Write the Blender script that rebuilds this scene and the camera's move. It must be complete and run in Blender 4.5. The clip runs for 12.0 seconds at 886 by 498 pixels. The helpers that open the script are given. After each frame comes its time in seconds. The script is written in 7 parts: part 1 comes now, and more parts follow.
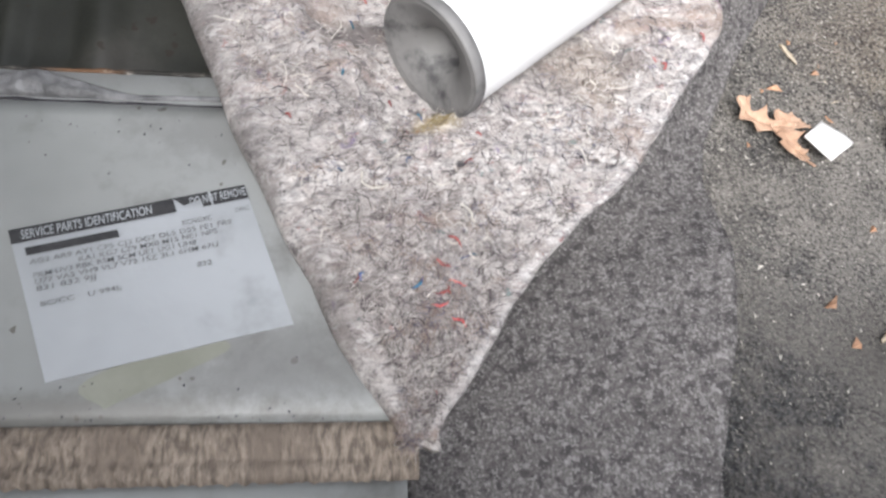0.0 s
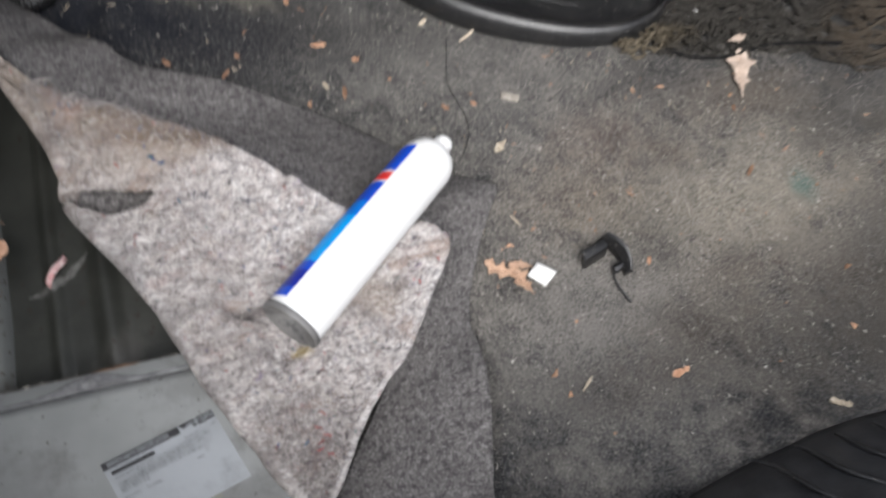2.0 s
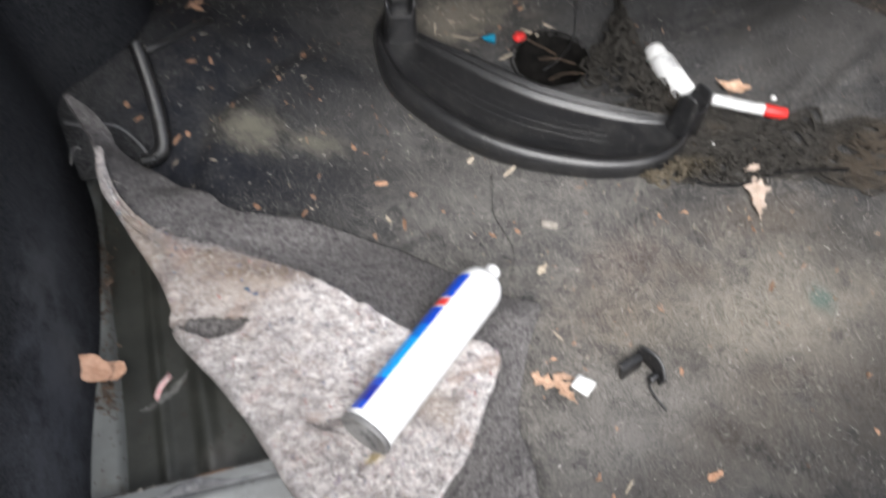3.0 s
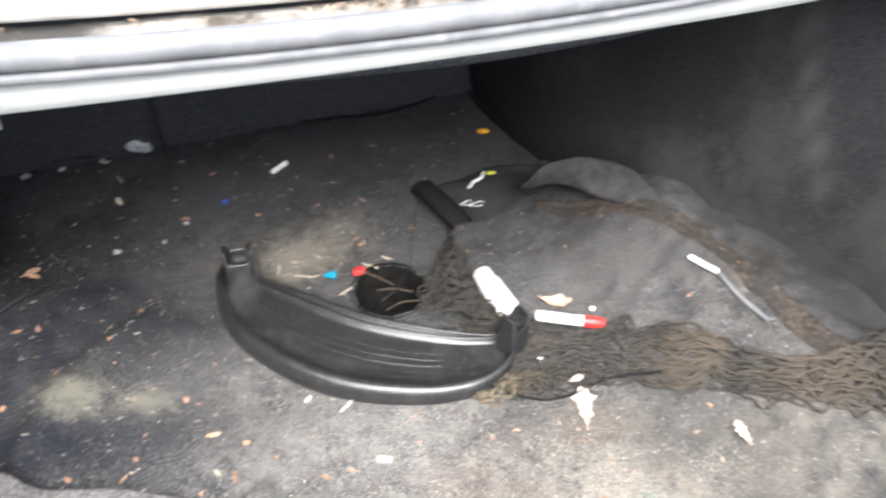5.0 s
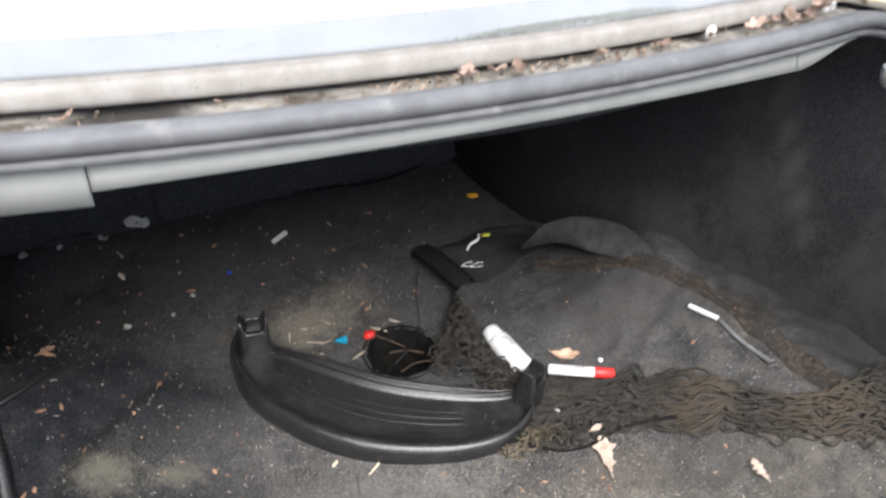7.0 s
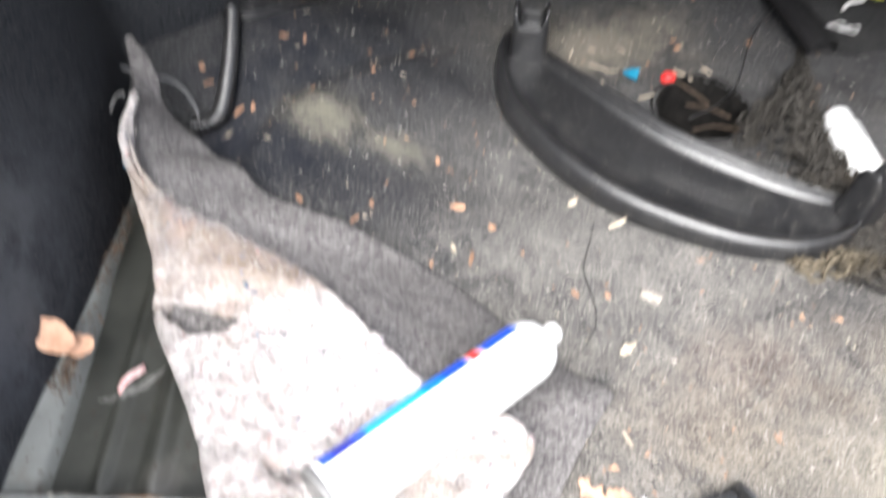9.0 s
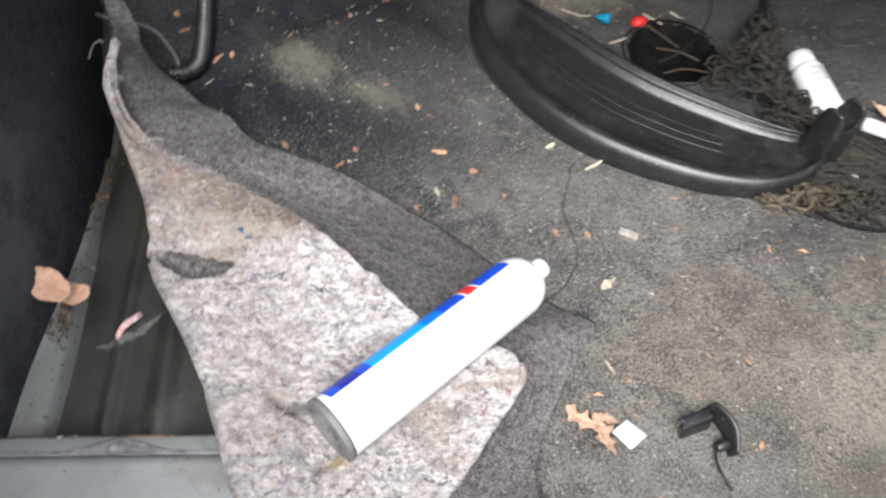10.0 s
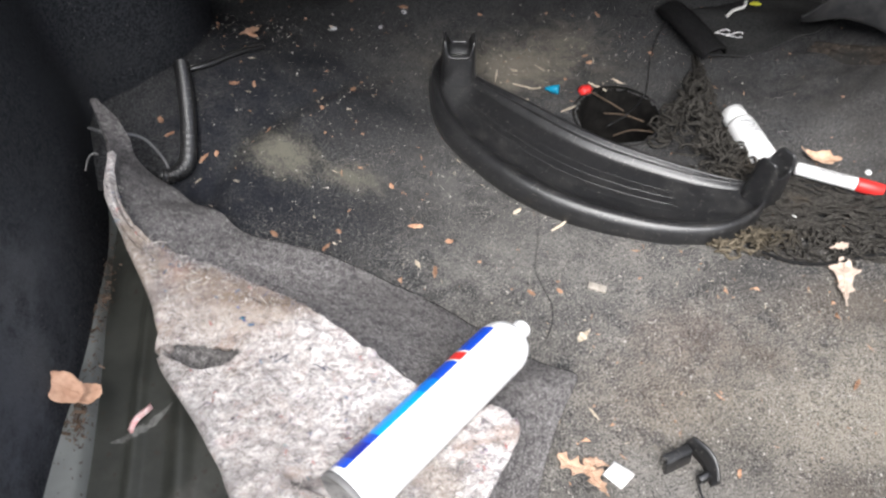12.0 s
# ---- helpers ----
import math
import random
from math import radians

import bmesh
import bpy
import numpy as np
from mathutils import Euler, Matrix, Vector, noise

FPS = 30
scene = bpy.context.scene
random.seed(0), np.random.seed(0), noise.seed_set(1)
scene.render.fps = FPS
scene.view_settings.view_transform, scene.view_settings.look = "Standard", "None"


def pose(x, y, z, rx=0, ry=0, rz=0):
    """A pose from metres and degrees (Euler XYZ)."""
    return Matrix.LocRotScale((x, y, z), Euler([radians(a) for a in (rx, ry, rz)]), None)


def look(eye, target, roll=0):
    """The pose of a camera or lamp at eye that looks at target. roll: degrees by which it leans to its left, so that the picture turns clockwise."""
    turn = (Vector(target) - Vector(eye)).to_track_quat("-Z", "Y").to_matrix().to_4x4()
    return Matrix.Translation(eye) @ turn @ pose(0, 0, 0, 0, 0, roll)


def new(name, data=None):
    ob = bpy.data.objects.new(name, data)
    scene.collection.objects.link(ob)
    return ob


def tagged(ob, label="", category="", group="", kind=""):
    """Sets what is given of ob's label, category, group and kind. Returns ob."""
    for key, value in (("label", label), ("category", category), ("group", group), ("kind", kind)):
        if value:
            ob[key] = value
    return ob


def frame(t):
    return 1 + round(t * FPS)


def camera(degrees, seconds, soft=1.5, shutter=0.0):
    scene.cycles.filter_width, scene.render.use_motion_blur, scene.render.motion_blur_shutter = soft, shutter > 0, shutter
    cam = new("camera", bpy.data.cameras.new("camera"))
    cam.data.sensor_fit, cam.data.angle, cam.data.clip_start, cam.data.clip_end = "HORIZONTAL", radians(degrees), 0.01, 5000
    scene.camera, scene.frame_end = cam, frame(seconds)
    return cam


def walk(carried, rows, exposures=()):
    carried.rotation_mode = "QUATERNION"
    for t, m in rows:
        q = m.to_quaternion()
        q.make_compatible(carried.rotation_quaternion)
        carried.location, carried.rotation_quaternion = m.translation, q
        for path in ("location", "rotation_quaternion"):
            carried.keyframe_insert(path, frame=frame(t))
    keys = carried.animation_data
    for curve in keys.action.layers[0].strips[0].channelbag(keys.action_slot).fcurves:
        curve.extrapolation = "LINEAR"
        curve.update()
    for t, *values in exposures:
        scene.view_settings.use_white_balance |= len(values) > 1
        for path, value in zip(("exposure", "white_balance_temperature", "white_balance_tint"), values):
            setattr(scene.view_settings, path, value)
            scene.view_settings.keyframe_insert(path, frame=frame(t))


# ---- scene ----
cam = camera(63.4, 12.0, soft=2.45, shutter=0.8)
PATH = [
    (0, (0.029, 0.041, 0.353), (0.279, 0.768, -1.494), 18.4),
    (0.5, (0.026, 0.035, 0.362), (0.289, 0.744, -1.489), 19.7),
    (1, (0.022, 0.045, 0.379), (0.255, 0.779, -1.467), 18.3),
    (1.2, (0.013, 0.039, 0.405), (0.332, 0.864, -1.388), 21.2),
    (1.5, (0.040, 0.088, 0.536), (0.402, 0.668, -1.343), 28.5),
    (1.8, (0.069, 0.05, 0.635), (0.446, 0.738, -1.204), 16.6),
    (2, (0.082, 0.02, 0.67), (0.455, 0.784, -1.14), 11.7),
    (2.5, (0.059, 0.01, 0.719), (0.475, 0.873, -1.036), 9.2),
    (2.7, (0.055, 0.004, 0.747), (0.437, 0.931, -0.984), 6.7),
    (4.3, (0.13, -0.009, 0.803), (0.372, 1.37, -0.625), -1.2),
    (4.5, (0.15, -0.017, 0.822), (0.444, 1.391, -0.567), -2.0),
    (5, (0.197, -0.025, 0.833), (0.802, 1.338, -0.501), 2.6),
    (5.5, (0.173, -0.01, 0.847), (0.861, 1.337, -0.461), 2.6),
    (5.8, (0.141, -0.013, 0.859), (0.865, 1.382, -0.377), 2.1),
    (6, (0.12, -0.016, 0.881), (0.848, 1.398, -0.332), 2.2),
    (6.5, (0.1, -0.014, 0.897), (0.886, 1.39, -0.29), 3.4),
    (6.7, (0.089, -0.022, 0.88), (0.876, 1.393, -0.294), 3.2),
    (8.3, (0.093, 0.044, 0.733), (0.494, 1.448, -0.633), 3.3),
    (8.5, (0.124, 0.04, 0.703), (0.338, 1.446, -0.703), 1.0),
    (8.7, (0.135, 0.055, 0.673), (0.187, 1.396, -0.81), 1.0),
    (9, (0.154, 0.057, 0.616), (0.096, 1.271, -0.972), -1.1),
    (9.2, (0.143, 0.059, 0.595), (0.122, 1.202, -1.046), 1.7),
    (9.5, (0.144, 0.049, 0.598), (0.117, 1.147, -1.074), 1.5),
    (10, (0.128, 0.035, 0.624), (0.182, 1.149, -1.037), 2.0),
    (10.5, (0.116, 0.019, 0.649), (0.269, 1.183, -0.97), 2.1),
    (11, (0.11, 0.018, 0.664), (0.286, 1.225, -0.921), 1.5),
    (11.5, (0.108, 0.021, 0.666), (0.26, 1.237, -0.915), 0.9),
    (12, (0.109, 0.015, 0.678), (0.264, 1.248, -0.889), 0.5),
]
EXPOSURES = [(0, 2.0), (0.5, 1.8), (1.0, 1.55), (1.5, 1.5), (2.0, 1.5), (2.5, 1.62), (4.4, 2.88), (5.0, 3.2), (5.5, 3.14), (6.0, 2.74), (6.6, 1.95), (8.4, 3.42), (9.0, 2.96), (9.5, 2.33), (10.5, 2.08), (12, 2.24)]
walk(cam, [(t, look(eye, target, roll)) for t, eye, target, roll in PATH], EXPOSURES)

# ---- world and light: an overcast sky over the open boot ----
world = bpy.data.worlds.new("sky")
scene.world = world
world.use_nodes = True
wn, wl = world.node_tree.nodes, world.node_tree.links
sky = wn.new("ShaderNodeTexSky")
sky.sky_type, sky.sun_disc = "NISHITA", False
SUN_EL, SUN_ROT = radians(56), radians(197)
sky.sun_elevation, sky.sun_rotation = SUN_EL, SUN_ROT
sky.air_density, sky.dust_density = 1.0, 3.0
pale = wn.new("ShaderNodeMix")
pale.data_type = "RGBA"
pale.inputs["Factor"].default_value = 0.8
pale.inputs["B"].default_value = (5.15, 5.3, 5.75, 1)
wl.new(sky.outputs[0], pale.inputs["A"])
wl.new(pale.outputs["Result"], wn["Background"].inputs["Color"])
wn["Background"].inputs["Strength"].default_value = 0.11
sun = new("sun", bpy.data.lights.new("sun", "SUN"))
sun.data.energy, sun.data.angle, sun.data.color = 1.4, radians(45), (1.0, 0.99, 0.98)
sun.matrix_world = look((-1.0, -3.3, 5.1), (0, 0, 0))


# ---- materials ----
def mat(name, c1, c2, scale=40.0, rough=0.9, bump=0.3, bump_scale=200.0, c3=None, c3_scale=6.0, c3_cut=(0.5, 0.65),
        speck=None, speck_scale=300.0, speck_cut=(0.7, 0.74), metallic=0.0, spec=0.3, island=0.0, dist=0.002, stretch=None, coat=0.0):
    """Two tones by a fine noise, a third by large stains, small specks, and bump."""
    m = bpy.data.materials.new(name)
    m.use_nodes = True
    n, l = m.node_tree.nodes, m.node_tree.links
    b = n["Principled BSDF"]
    tc = n.new("ShaderNodeTexCoord")
    src = tc.outputs["Object"]
    if stretch:
        mp = n.new("ShaderNodeMapping")
        mp.inputs["Scale"].default_value = stretch
        l.new(src, mp.inputs["Vector"])
        src = mp.outputs[0]

    def noise_at(s, detail=4.0, rough_=0.6):
        t = n.new("ShaderNodeTexNoise")
        t.inputs["Scale"].default_value, t.inputs["Detail"].default_value, t.inputs["Roughness"].default_value = s, detail, rough_
        l.new(src, t.inputs["Vector"])
        return t.outputs["Fac"]

    def cut(sock, lo, hi):
        r = n.new("ShaderNodeMapRange")
        r.interpolation_type = "SMOOTHSTEP"
        r.inputs["From Min"].default_value, r.inputs["From Max"].default_value = lo, hi
        l.new(sock, r.inputs["Value"])
        return r.outputs[0]

    def blend(f, a, bb):
        x = n.new("ShaderNodeMix")
        x.data_type = "RGBA"
        l.new(f, x.inputs["Factor"])
        for key, v in (("A", a), ("B", bb)):
            if isinstance(v, tuple):
                x.inputs[key].default_value = (*v, 1)
            else:
                l.new(v, x.inputs[key])
        return x.outputs["Result"]

    col = blend(cut(noise_at(scale), 0.32, 0.68), c1, c2)
    if c3:
        col = blend(cut(noise_at(c3_scale, 5.0, 0.65), *c3_cut), col, c3)
    if speck:
        col = blend(cut(noise_at(speck_scale, 1.0, 0.4), *speck_cut), col, speck)
    if island:
        info = n.new("ShaderNodeObjectInfo")
        geo = n.new("ShaderNodeNewGeometry")
        add = n.new("ShaderNodeMath")
        add.operation = "ADD"
        l.new(info.outputs["Random"], add.inputs[0])
        l.new(geo.outputs["Random Per Island"], add.inputs[1])
        fr = n.new("ShaderNodeMath")
        fr.operation = "FRACT"
        l.new(add.outputs[0], fr.inputs[0])
        hsv = n.new("ShaderNodeHueSaturation")
        rng = n.new("ShaderNodeMapRange")
        rng.inputs["To Min"].default_value, rng.inputs["To Max"].default_value = 1 - island, 1 + island
        l.new(fr.outputs[0], rng.inputs["Value"])
        l.new(rng.outputs[0], hsv.inputs["Value"])
        l.new(col, hsv.inputs["Color"])
        col = hsv.outputs[0]
    l.new(col, b.inputs["Base Color"])
    b.inputs["Roughness"].default_value, b.inputs["Metallic"].default_value = rough, metallic
    b.inputs["Specular IOR Level"].default_value = spec
    b.inputs["Coat Weight"].default_value = coat
    if bump:
        bp = n.new("ShaderNodeBump")
        bp.inputs["Strength"].default_value, bp.inputs["Distance"].default_value = bump, dist
        l.new(noise_at(bump_scale, 3.0, 0.7), bp.inputs["Height"])
        l.new(bp.outputs[0], b.inputs["Normal"])
    return m


def spots(m, places, rag_scale=38, soft=0.75, rag_amount=1.7, grain=0.0):
    """Lays soft, ragged patches, stains as well as painted shade, into a material: (x, y, rx, ry, colour, strength), or
    with z and rz too.
    """
    n, l = m.node_tree.nodes, m.node_tree.links
    b = n["Principled BSDF"]
    col = b.inputs["Base Color"].links[0].from_socket
    tc = n.new("ShaderNodeTexCoord")
    rag = n.new("ShaderNodeTexNoise")
    rag.inputs["Scale"].default_value, rag.inputs["Detail"].default_value, rag.inputs["Roughness"].default_value = rag_scale, 7, 0.72
    l.new(tc.outputs["Object"], rag.inputs["Vector"])
    ragged = rag.outputs["Fac"]
    if grain:
        fine = n.new("ShaderNodeTexNoise")
        fine.inputs["Scale"].default_value, fine.inputs["Detail"].default_value, fine.inputs["Roughness"].default_value = 430, 2, 0.6
        l.new(tc.outputs["Object"], fine.inputs["Vector"])
        centred = n.new("ShaderNodeMath")
        centred.operation = "SUBTRACT"
        centred.inputs[1].default_value = 0.5
        l.new(fine.outputs["Fac"], centred.inputs[0])
        both = n.new("ShaderNodeMath")
        both.operation = "MULTIPLY_ADD"
        both.inputs[1].default_value = grain
        l.new(centred.outputs[0], both.inputs[0])
        l.new(ragged, both.inputs[2])
        ragged = both.outputs[0]
    for place in places:
        if len(place) == 8:
            x, y, z, rx, ry, rz, colour, strength = place
        else:
            (x, y, rx, ry, colour, strength), z, rz = place, 0.0, 1.0
        mp = n.new("ShaderNodeMapping")
        mp.vector_type = "TEXTURE"
        mp.inputs["Location"].default_value = (x, y, z)
        mp.inputs["Scale"].default_value = (rx, ry, rz)
        l.new(tc.outputs["Object"], mp.inputs["Vector"])
        ln = n.new("ShaderNodeVectorMath")
        ln.operation = "LENGTH"
        l.new(mp.outputs[0], ln.inputs[0])
        add = n.new("ShaderNodeMath")
        add.operation = "MULTIPLY_ADD"
        add.inputs[1].default_value = rag_amount
        l.new(ragged, add.inputs[0])
        l.new(ln.outputs["Value"], add.inputs[2])
        r = n.new("ShaderNodeMapRange")
        r.interpolation_type = "SMOOTHSTEP"
        top = 1.25 + 0.5 * rag_amount
        for key, v in (("From Min", top), ("From Max", top - soft), ("To Min", 0.0), ("To Max", strength)):
            r.inputs[key].default_value = v
        l.new(add.outputs[0], r.inputs["Value"])
        x_ = n.new("ShaderNodeMix")
        x_.data_type = "RGBA"
        l.new(r.outputs[0], x_.inputs["Factor"])
        l.new(col, x_.inputs["A"])
        x_.inputs["B"].default_value = (*colour, 1)
        col = x_.outputs["Result"]
    l.new(col, b.inputs["Base Color"])
    return m


def flecks(m, layers, around=None):
    """Fine flecks over all that a material has so far: (scale, from, to, colour, most); thickest around (x, y, rx, ry)."""
    n, l = m.node_tree.nodes, m.node_tree.links
    b = n["Principled BSDF"]
    col = b.inputs["Base Color"].links[0].from_socket
    tc = n.new("ShaderNodeTexCoord")
    thick = None
    if around:
        mp = n.new("ShaderNodeMapping")
        mp.vector_type = "TEXTURE"
        mp.inputs["Location"].default_value = (around[0], around[1], 0)
        mp.inputs["Scale"].default_value = (around[2], around[3], 1)
        l.new(tc.outputs["Object"], mp.inputs["Vector"])
        ln = n.new("ShaderNodeVectorMath")
        ln.operation = "LENGTH"
        l.new(mp.outputs[0], ln.inputs[0])
        patch = n.new("ShaderNodeTexNoise")
        patch.inputs["Scale"].default_value, patch.inputs["Detail"].default_value = 14, 5
        l.new(tc.outputs["Object"], patch.inputs["Vector"])
        both = n.new("ShaderNodeMath")
        both.operation = "MULTIPLY_ADD"
        both.inputs[1].default_value = 1.6
        l.new(patch.outputs["Fac"], both.inputs[0])
        l.new(ln.outputs["Value"], both.inputs[2])
        fade = n.new("ShaderNodeMapRange")
        fade.interpolation_type = "SMOOTHSTEP"
        for key, v in (("From Min", 2.15), ("From Max", 1.15), ("To Min", 0.22), ("To Max", 1.0)):
            fade.inputs[key].default_value = v
        l.new(both.outputs[0], fade.inputs["Value"])
        thick = fade.outputs[0]
    for scale, lo, hi, colour, most in layers:
        t = n.new("ShaderNodeTexNoise")
        t.inputs["Scale"].default_value, t.inputs["Detail"].default_value, t.inputs["Roughness"].default_value = scale, 2.0, 0.6
        l.new(tc.outputs["Object"], t.inputs["Vector"])
        r = n.new("ShaderNodeMapRange")
        r.interpolation_type = "SMOOTHSTEP"
        for key, v in (("From Min", lo), ("From Max", hi), ("To Max", most)):
            r.inputs[key].default_value = v
        l.new(t.outputs["Fac"], r.inputs["Value"])
        x = n.new("ShaderNodeMix")
        x.data_type = "RGBA"
        amount = r.outputs[0]
        if thick:
            times = n.new("ShaderNodeMath")
            times.operation = "MULTIPLY"
            l.new(amount, times.inputs[0])
            l.new(thick, times.inputs[1])
            amount = times.outputs[0]
        l.new(amount, x.inputs["Factor"])
        l.new(col, x.inputs["A"])
        x.inputs["B"].default_value = (*colour, 1)
        col = x.outputs["Result"]
    l.new(col, b.inputs["Base Color"])
    return m


CARPET = mat("carpet", (0.022, 0.0225, 0.024), (0.098, 0.099, 0.102), 420, 0.98, 0.9, 560, (0.028, 0.0285, 0.030), 7.0, (0.44, 0.72), spec=0.05, dist=0.003)
MUD = (0.24, 0.225, 0.18)
# Dust, plus dark patches at left that put the wall's shade into colour.
spots(CARPET, [(0.56, 0.26, 0.50, 0.28, (0.325, 0.290, 0.245), 0.62), (0.34, 0.18, 0.16, 0.20, (0.30, 0.286, 0.266), 0.66), (0.34, 0.50, 0.28, 0.18, (0.27, 0.258, 0.242), 0.66), (0.17, 0.66, 0.14, 0.14, (0.17, 0.165, 0.158), 0.45), (0.80, 0.64, 0.22, 0.20, (0.16, 0.152, 0.142), 0.45), (0.55, 0.85, 0.30, 0.16, (0.13, 0.126, 0.12), 0.2), (0.34, 0.92, 0.20, 0.11, (0.20, 0.182, 0.152), 0.5), (0.20, 0.90, 0.14, 0.10, (0.12, 0.118, 0.112), 0.4), (0.24, 0.54, 0.10, 0.08, (0.22, 0.212, 0.20), 0.45),
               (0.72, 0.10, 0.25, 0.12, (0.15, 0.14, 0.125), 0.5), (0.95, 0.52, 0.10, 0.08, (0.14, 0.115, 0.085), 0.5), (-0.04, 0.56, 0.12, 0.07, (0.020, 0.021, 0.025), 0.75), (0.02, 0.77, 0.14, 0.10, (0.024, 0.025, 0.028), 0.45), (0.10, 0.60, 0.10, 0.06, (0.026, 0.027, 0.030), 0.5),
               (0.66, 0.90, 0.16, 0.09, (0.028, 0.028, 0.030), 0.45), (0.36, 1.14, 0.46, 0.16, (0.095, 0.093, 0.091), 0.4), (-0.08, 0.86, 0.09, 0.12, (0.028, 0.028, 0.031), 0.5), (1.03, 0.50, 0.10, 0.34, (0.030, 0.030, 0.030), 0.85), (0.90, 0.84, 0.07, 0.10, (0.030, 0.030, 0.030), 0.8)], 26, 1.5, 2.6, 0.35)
spots(CARPET, [(0.41, 0.30, 0.06, 0.04, (0.30, 0.27, 0.22), 0.4), (0.33, 0.915, 0.11, 0.06, (0.31, 0.275, 0.22), 0.55), (0.42, 0.96, 0.07, 0.05, (0.24, 0.215, 0.175), 0.4), (0.56, 0.285, 0.17, 0.06, (0.36, 0.325, 0.265), 0.55), (0.62, 0.34, 0.08, 0.05, (0.33, 0.30, 0.25), 0.4), (0.44, 0.155, 0.09, 0.05, (0.085, 0.068, 0.055), 0.45), (0.64, 0.17, 0.11, 0.05, (0.075, 0.062, 0.052), 0.45), (0.52, 0.21, 0.07, 0.03, (0.10, 0.08, 0.064), 0.4), (0.36, 0.12, 0.07, 0.04, (0.085, 0.07, 0.058), 0.4), (0.76, 0.26, 0.08, 0.06, (0.08, 0.07, 0.06), 0.4),
               (0.640, 0.288, 0.020, 0.024, (0.03, 0.14, 0.13), 0.55), (0.38, 0.33, 0.10, 0.07, (0.20, 0.155, 0.115), 0.35), (0.62, 0.42, 0.12, 0.05, (0.16, 0.125, 0.095), 0.35), (0.30, 0.44, 0.07, 0.05, (0.060, 0.060, 0.062), 0.4), (0.50, 0.46, 0.09, 0.03, (0.05, 0.05, 0.052), 0.45), (0.44, 0.27, 0.05, 0.05, (0.06, 0.057, 0.054), 0.45), (0.22, 0.60, 0.08, 0.04, (0.045, 0.045, 0.048), 0.35), (0.70, 0.34, 0.07, 0.05, (0.06, 0.057, 0.054), 0.4), (0.43, 0.40, 0.08, 0.05, (0.17, 0.12, 0.095), 0.35), (0.50, 0.36, 0.05, 0.03, (0.14, 0.11, 0.085), 0.4)], 52, 1.2, 2.2, 0.3)
flecks(CARPET, [(520, 0.50, 0.60, (0.016, 0.016, 0.018), 0.72), (360, 0.60, 0.66, (0.31, 0.287, 0.255), 0.75), (560, 0.59, 0.65, (0.47, 0.44, 0.40), 0.65)], (0.40, 0.40, 0.42, 0.34))
# Shade of the left wall and the board's step, painted blue-black into the carpet.
LEFT_SHADE = (0.018, 0.020, 0.028)
spots(CARPET, [(-0.05, 0.60, 0.11, 0.09, LEFT_SHADE, 0.75), (0.00, 0.78, 0.16, 0.10, LEFT_SHADE, 0.5), (-0.09, 0.88, 0.08, 0.12, LEFT_SHADE, 0.35), (0.08, 0.58, 0.10, 0.05, LEFT_SHADE, 0.25), (1.02, 0.50, 0.10, 0.32, (0.026, 0.026, 0.026), 0.8), (0.91, 0.84, 0.07, 0.10, (0.026, 0.026, 0.026), 0.8),
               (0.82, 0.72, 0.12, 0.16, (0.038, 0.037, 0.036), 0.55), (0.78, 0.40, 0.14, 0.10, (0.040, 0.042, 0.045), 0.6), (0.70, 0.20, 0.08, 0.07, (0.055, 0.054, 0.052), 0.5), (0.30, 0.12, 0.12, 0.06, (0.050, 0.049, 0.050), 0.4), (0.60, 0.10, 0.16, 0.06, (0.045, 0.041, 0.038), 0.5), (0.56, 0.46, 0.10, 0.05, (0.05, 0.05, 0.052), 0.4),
               (-0.10, 0.70, 0.09, 0.07, LEFT_SHADE, 0.7), (-0.055, 0.755, 0.06, 0.05, LEFT_SHADE, 0.6), (0.045, 0.870, 0.07, 0.05, LEFT_SHADE, 0.5), (-0.10, 0.60, 0.05, 0.06, LEFT_SHADE, 0.6), (0.02, 0.56, 0.10, 0.05, LEFT_SHADE, 0.3), (0.13, 0.80, 0.07, 0.05, (0.024, 0.026, 0.032), 0.25), (0.965, 0.60, 0.035, 0.16, (0.024, 0.023, 0.022), 0.8), (0.90, 0.76, 0.04, 0.09, (0.024, 0.023, 0.022), 0.7)], 26, 1.6, 2.2)
spots(CARPET, [(-0.005, 0.650, 0.050, 0.042, MUD, 0.75), (0.078, 0.645, 0.038, 0.026, MUD, 0.55)], 52, 1.2, 2.2, 0.9)
GREY_FELT = mat("grey_carpet", (0.115, 0.107, 0.105), (0.225, 0.213, 0.209), 620, 0.98, 0.7, 900, (0.115, 0.107, 0.105), 90.0, (0.46, 0.76), spec=0.05, dist=0.002)
flecks(GREY_FELT, [(170, 0.50, 0.62, (0.050, 0.047, 0.049), 0.65), (430, 0.52, 0.60, (0.065, 0.062, 0.063), 0.45), (260, 0.58, 0.66, (0.31, 0.297, 0.294), 0.6), (620, 0.60, 0.66, (0.46, 0.44, 0.435), 0.4)])
# Darkens the fold's far end, putting the wall's shade into the colour.
spots(GREY_FELT, [(-0.140, 0.560, 0.15, 0.08, 0.09, 0.10, (0.050, 0.048, 0.051), 0.6), (-0.060, 0.500, 0.14, 0.06, 0.04, 0.08, (0.070, 0.067, 0.069), 0.4)], 40, 1.4, 2.0)


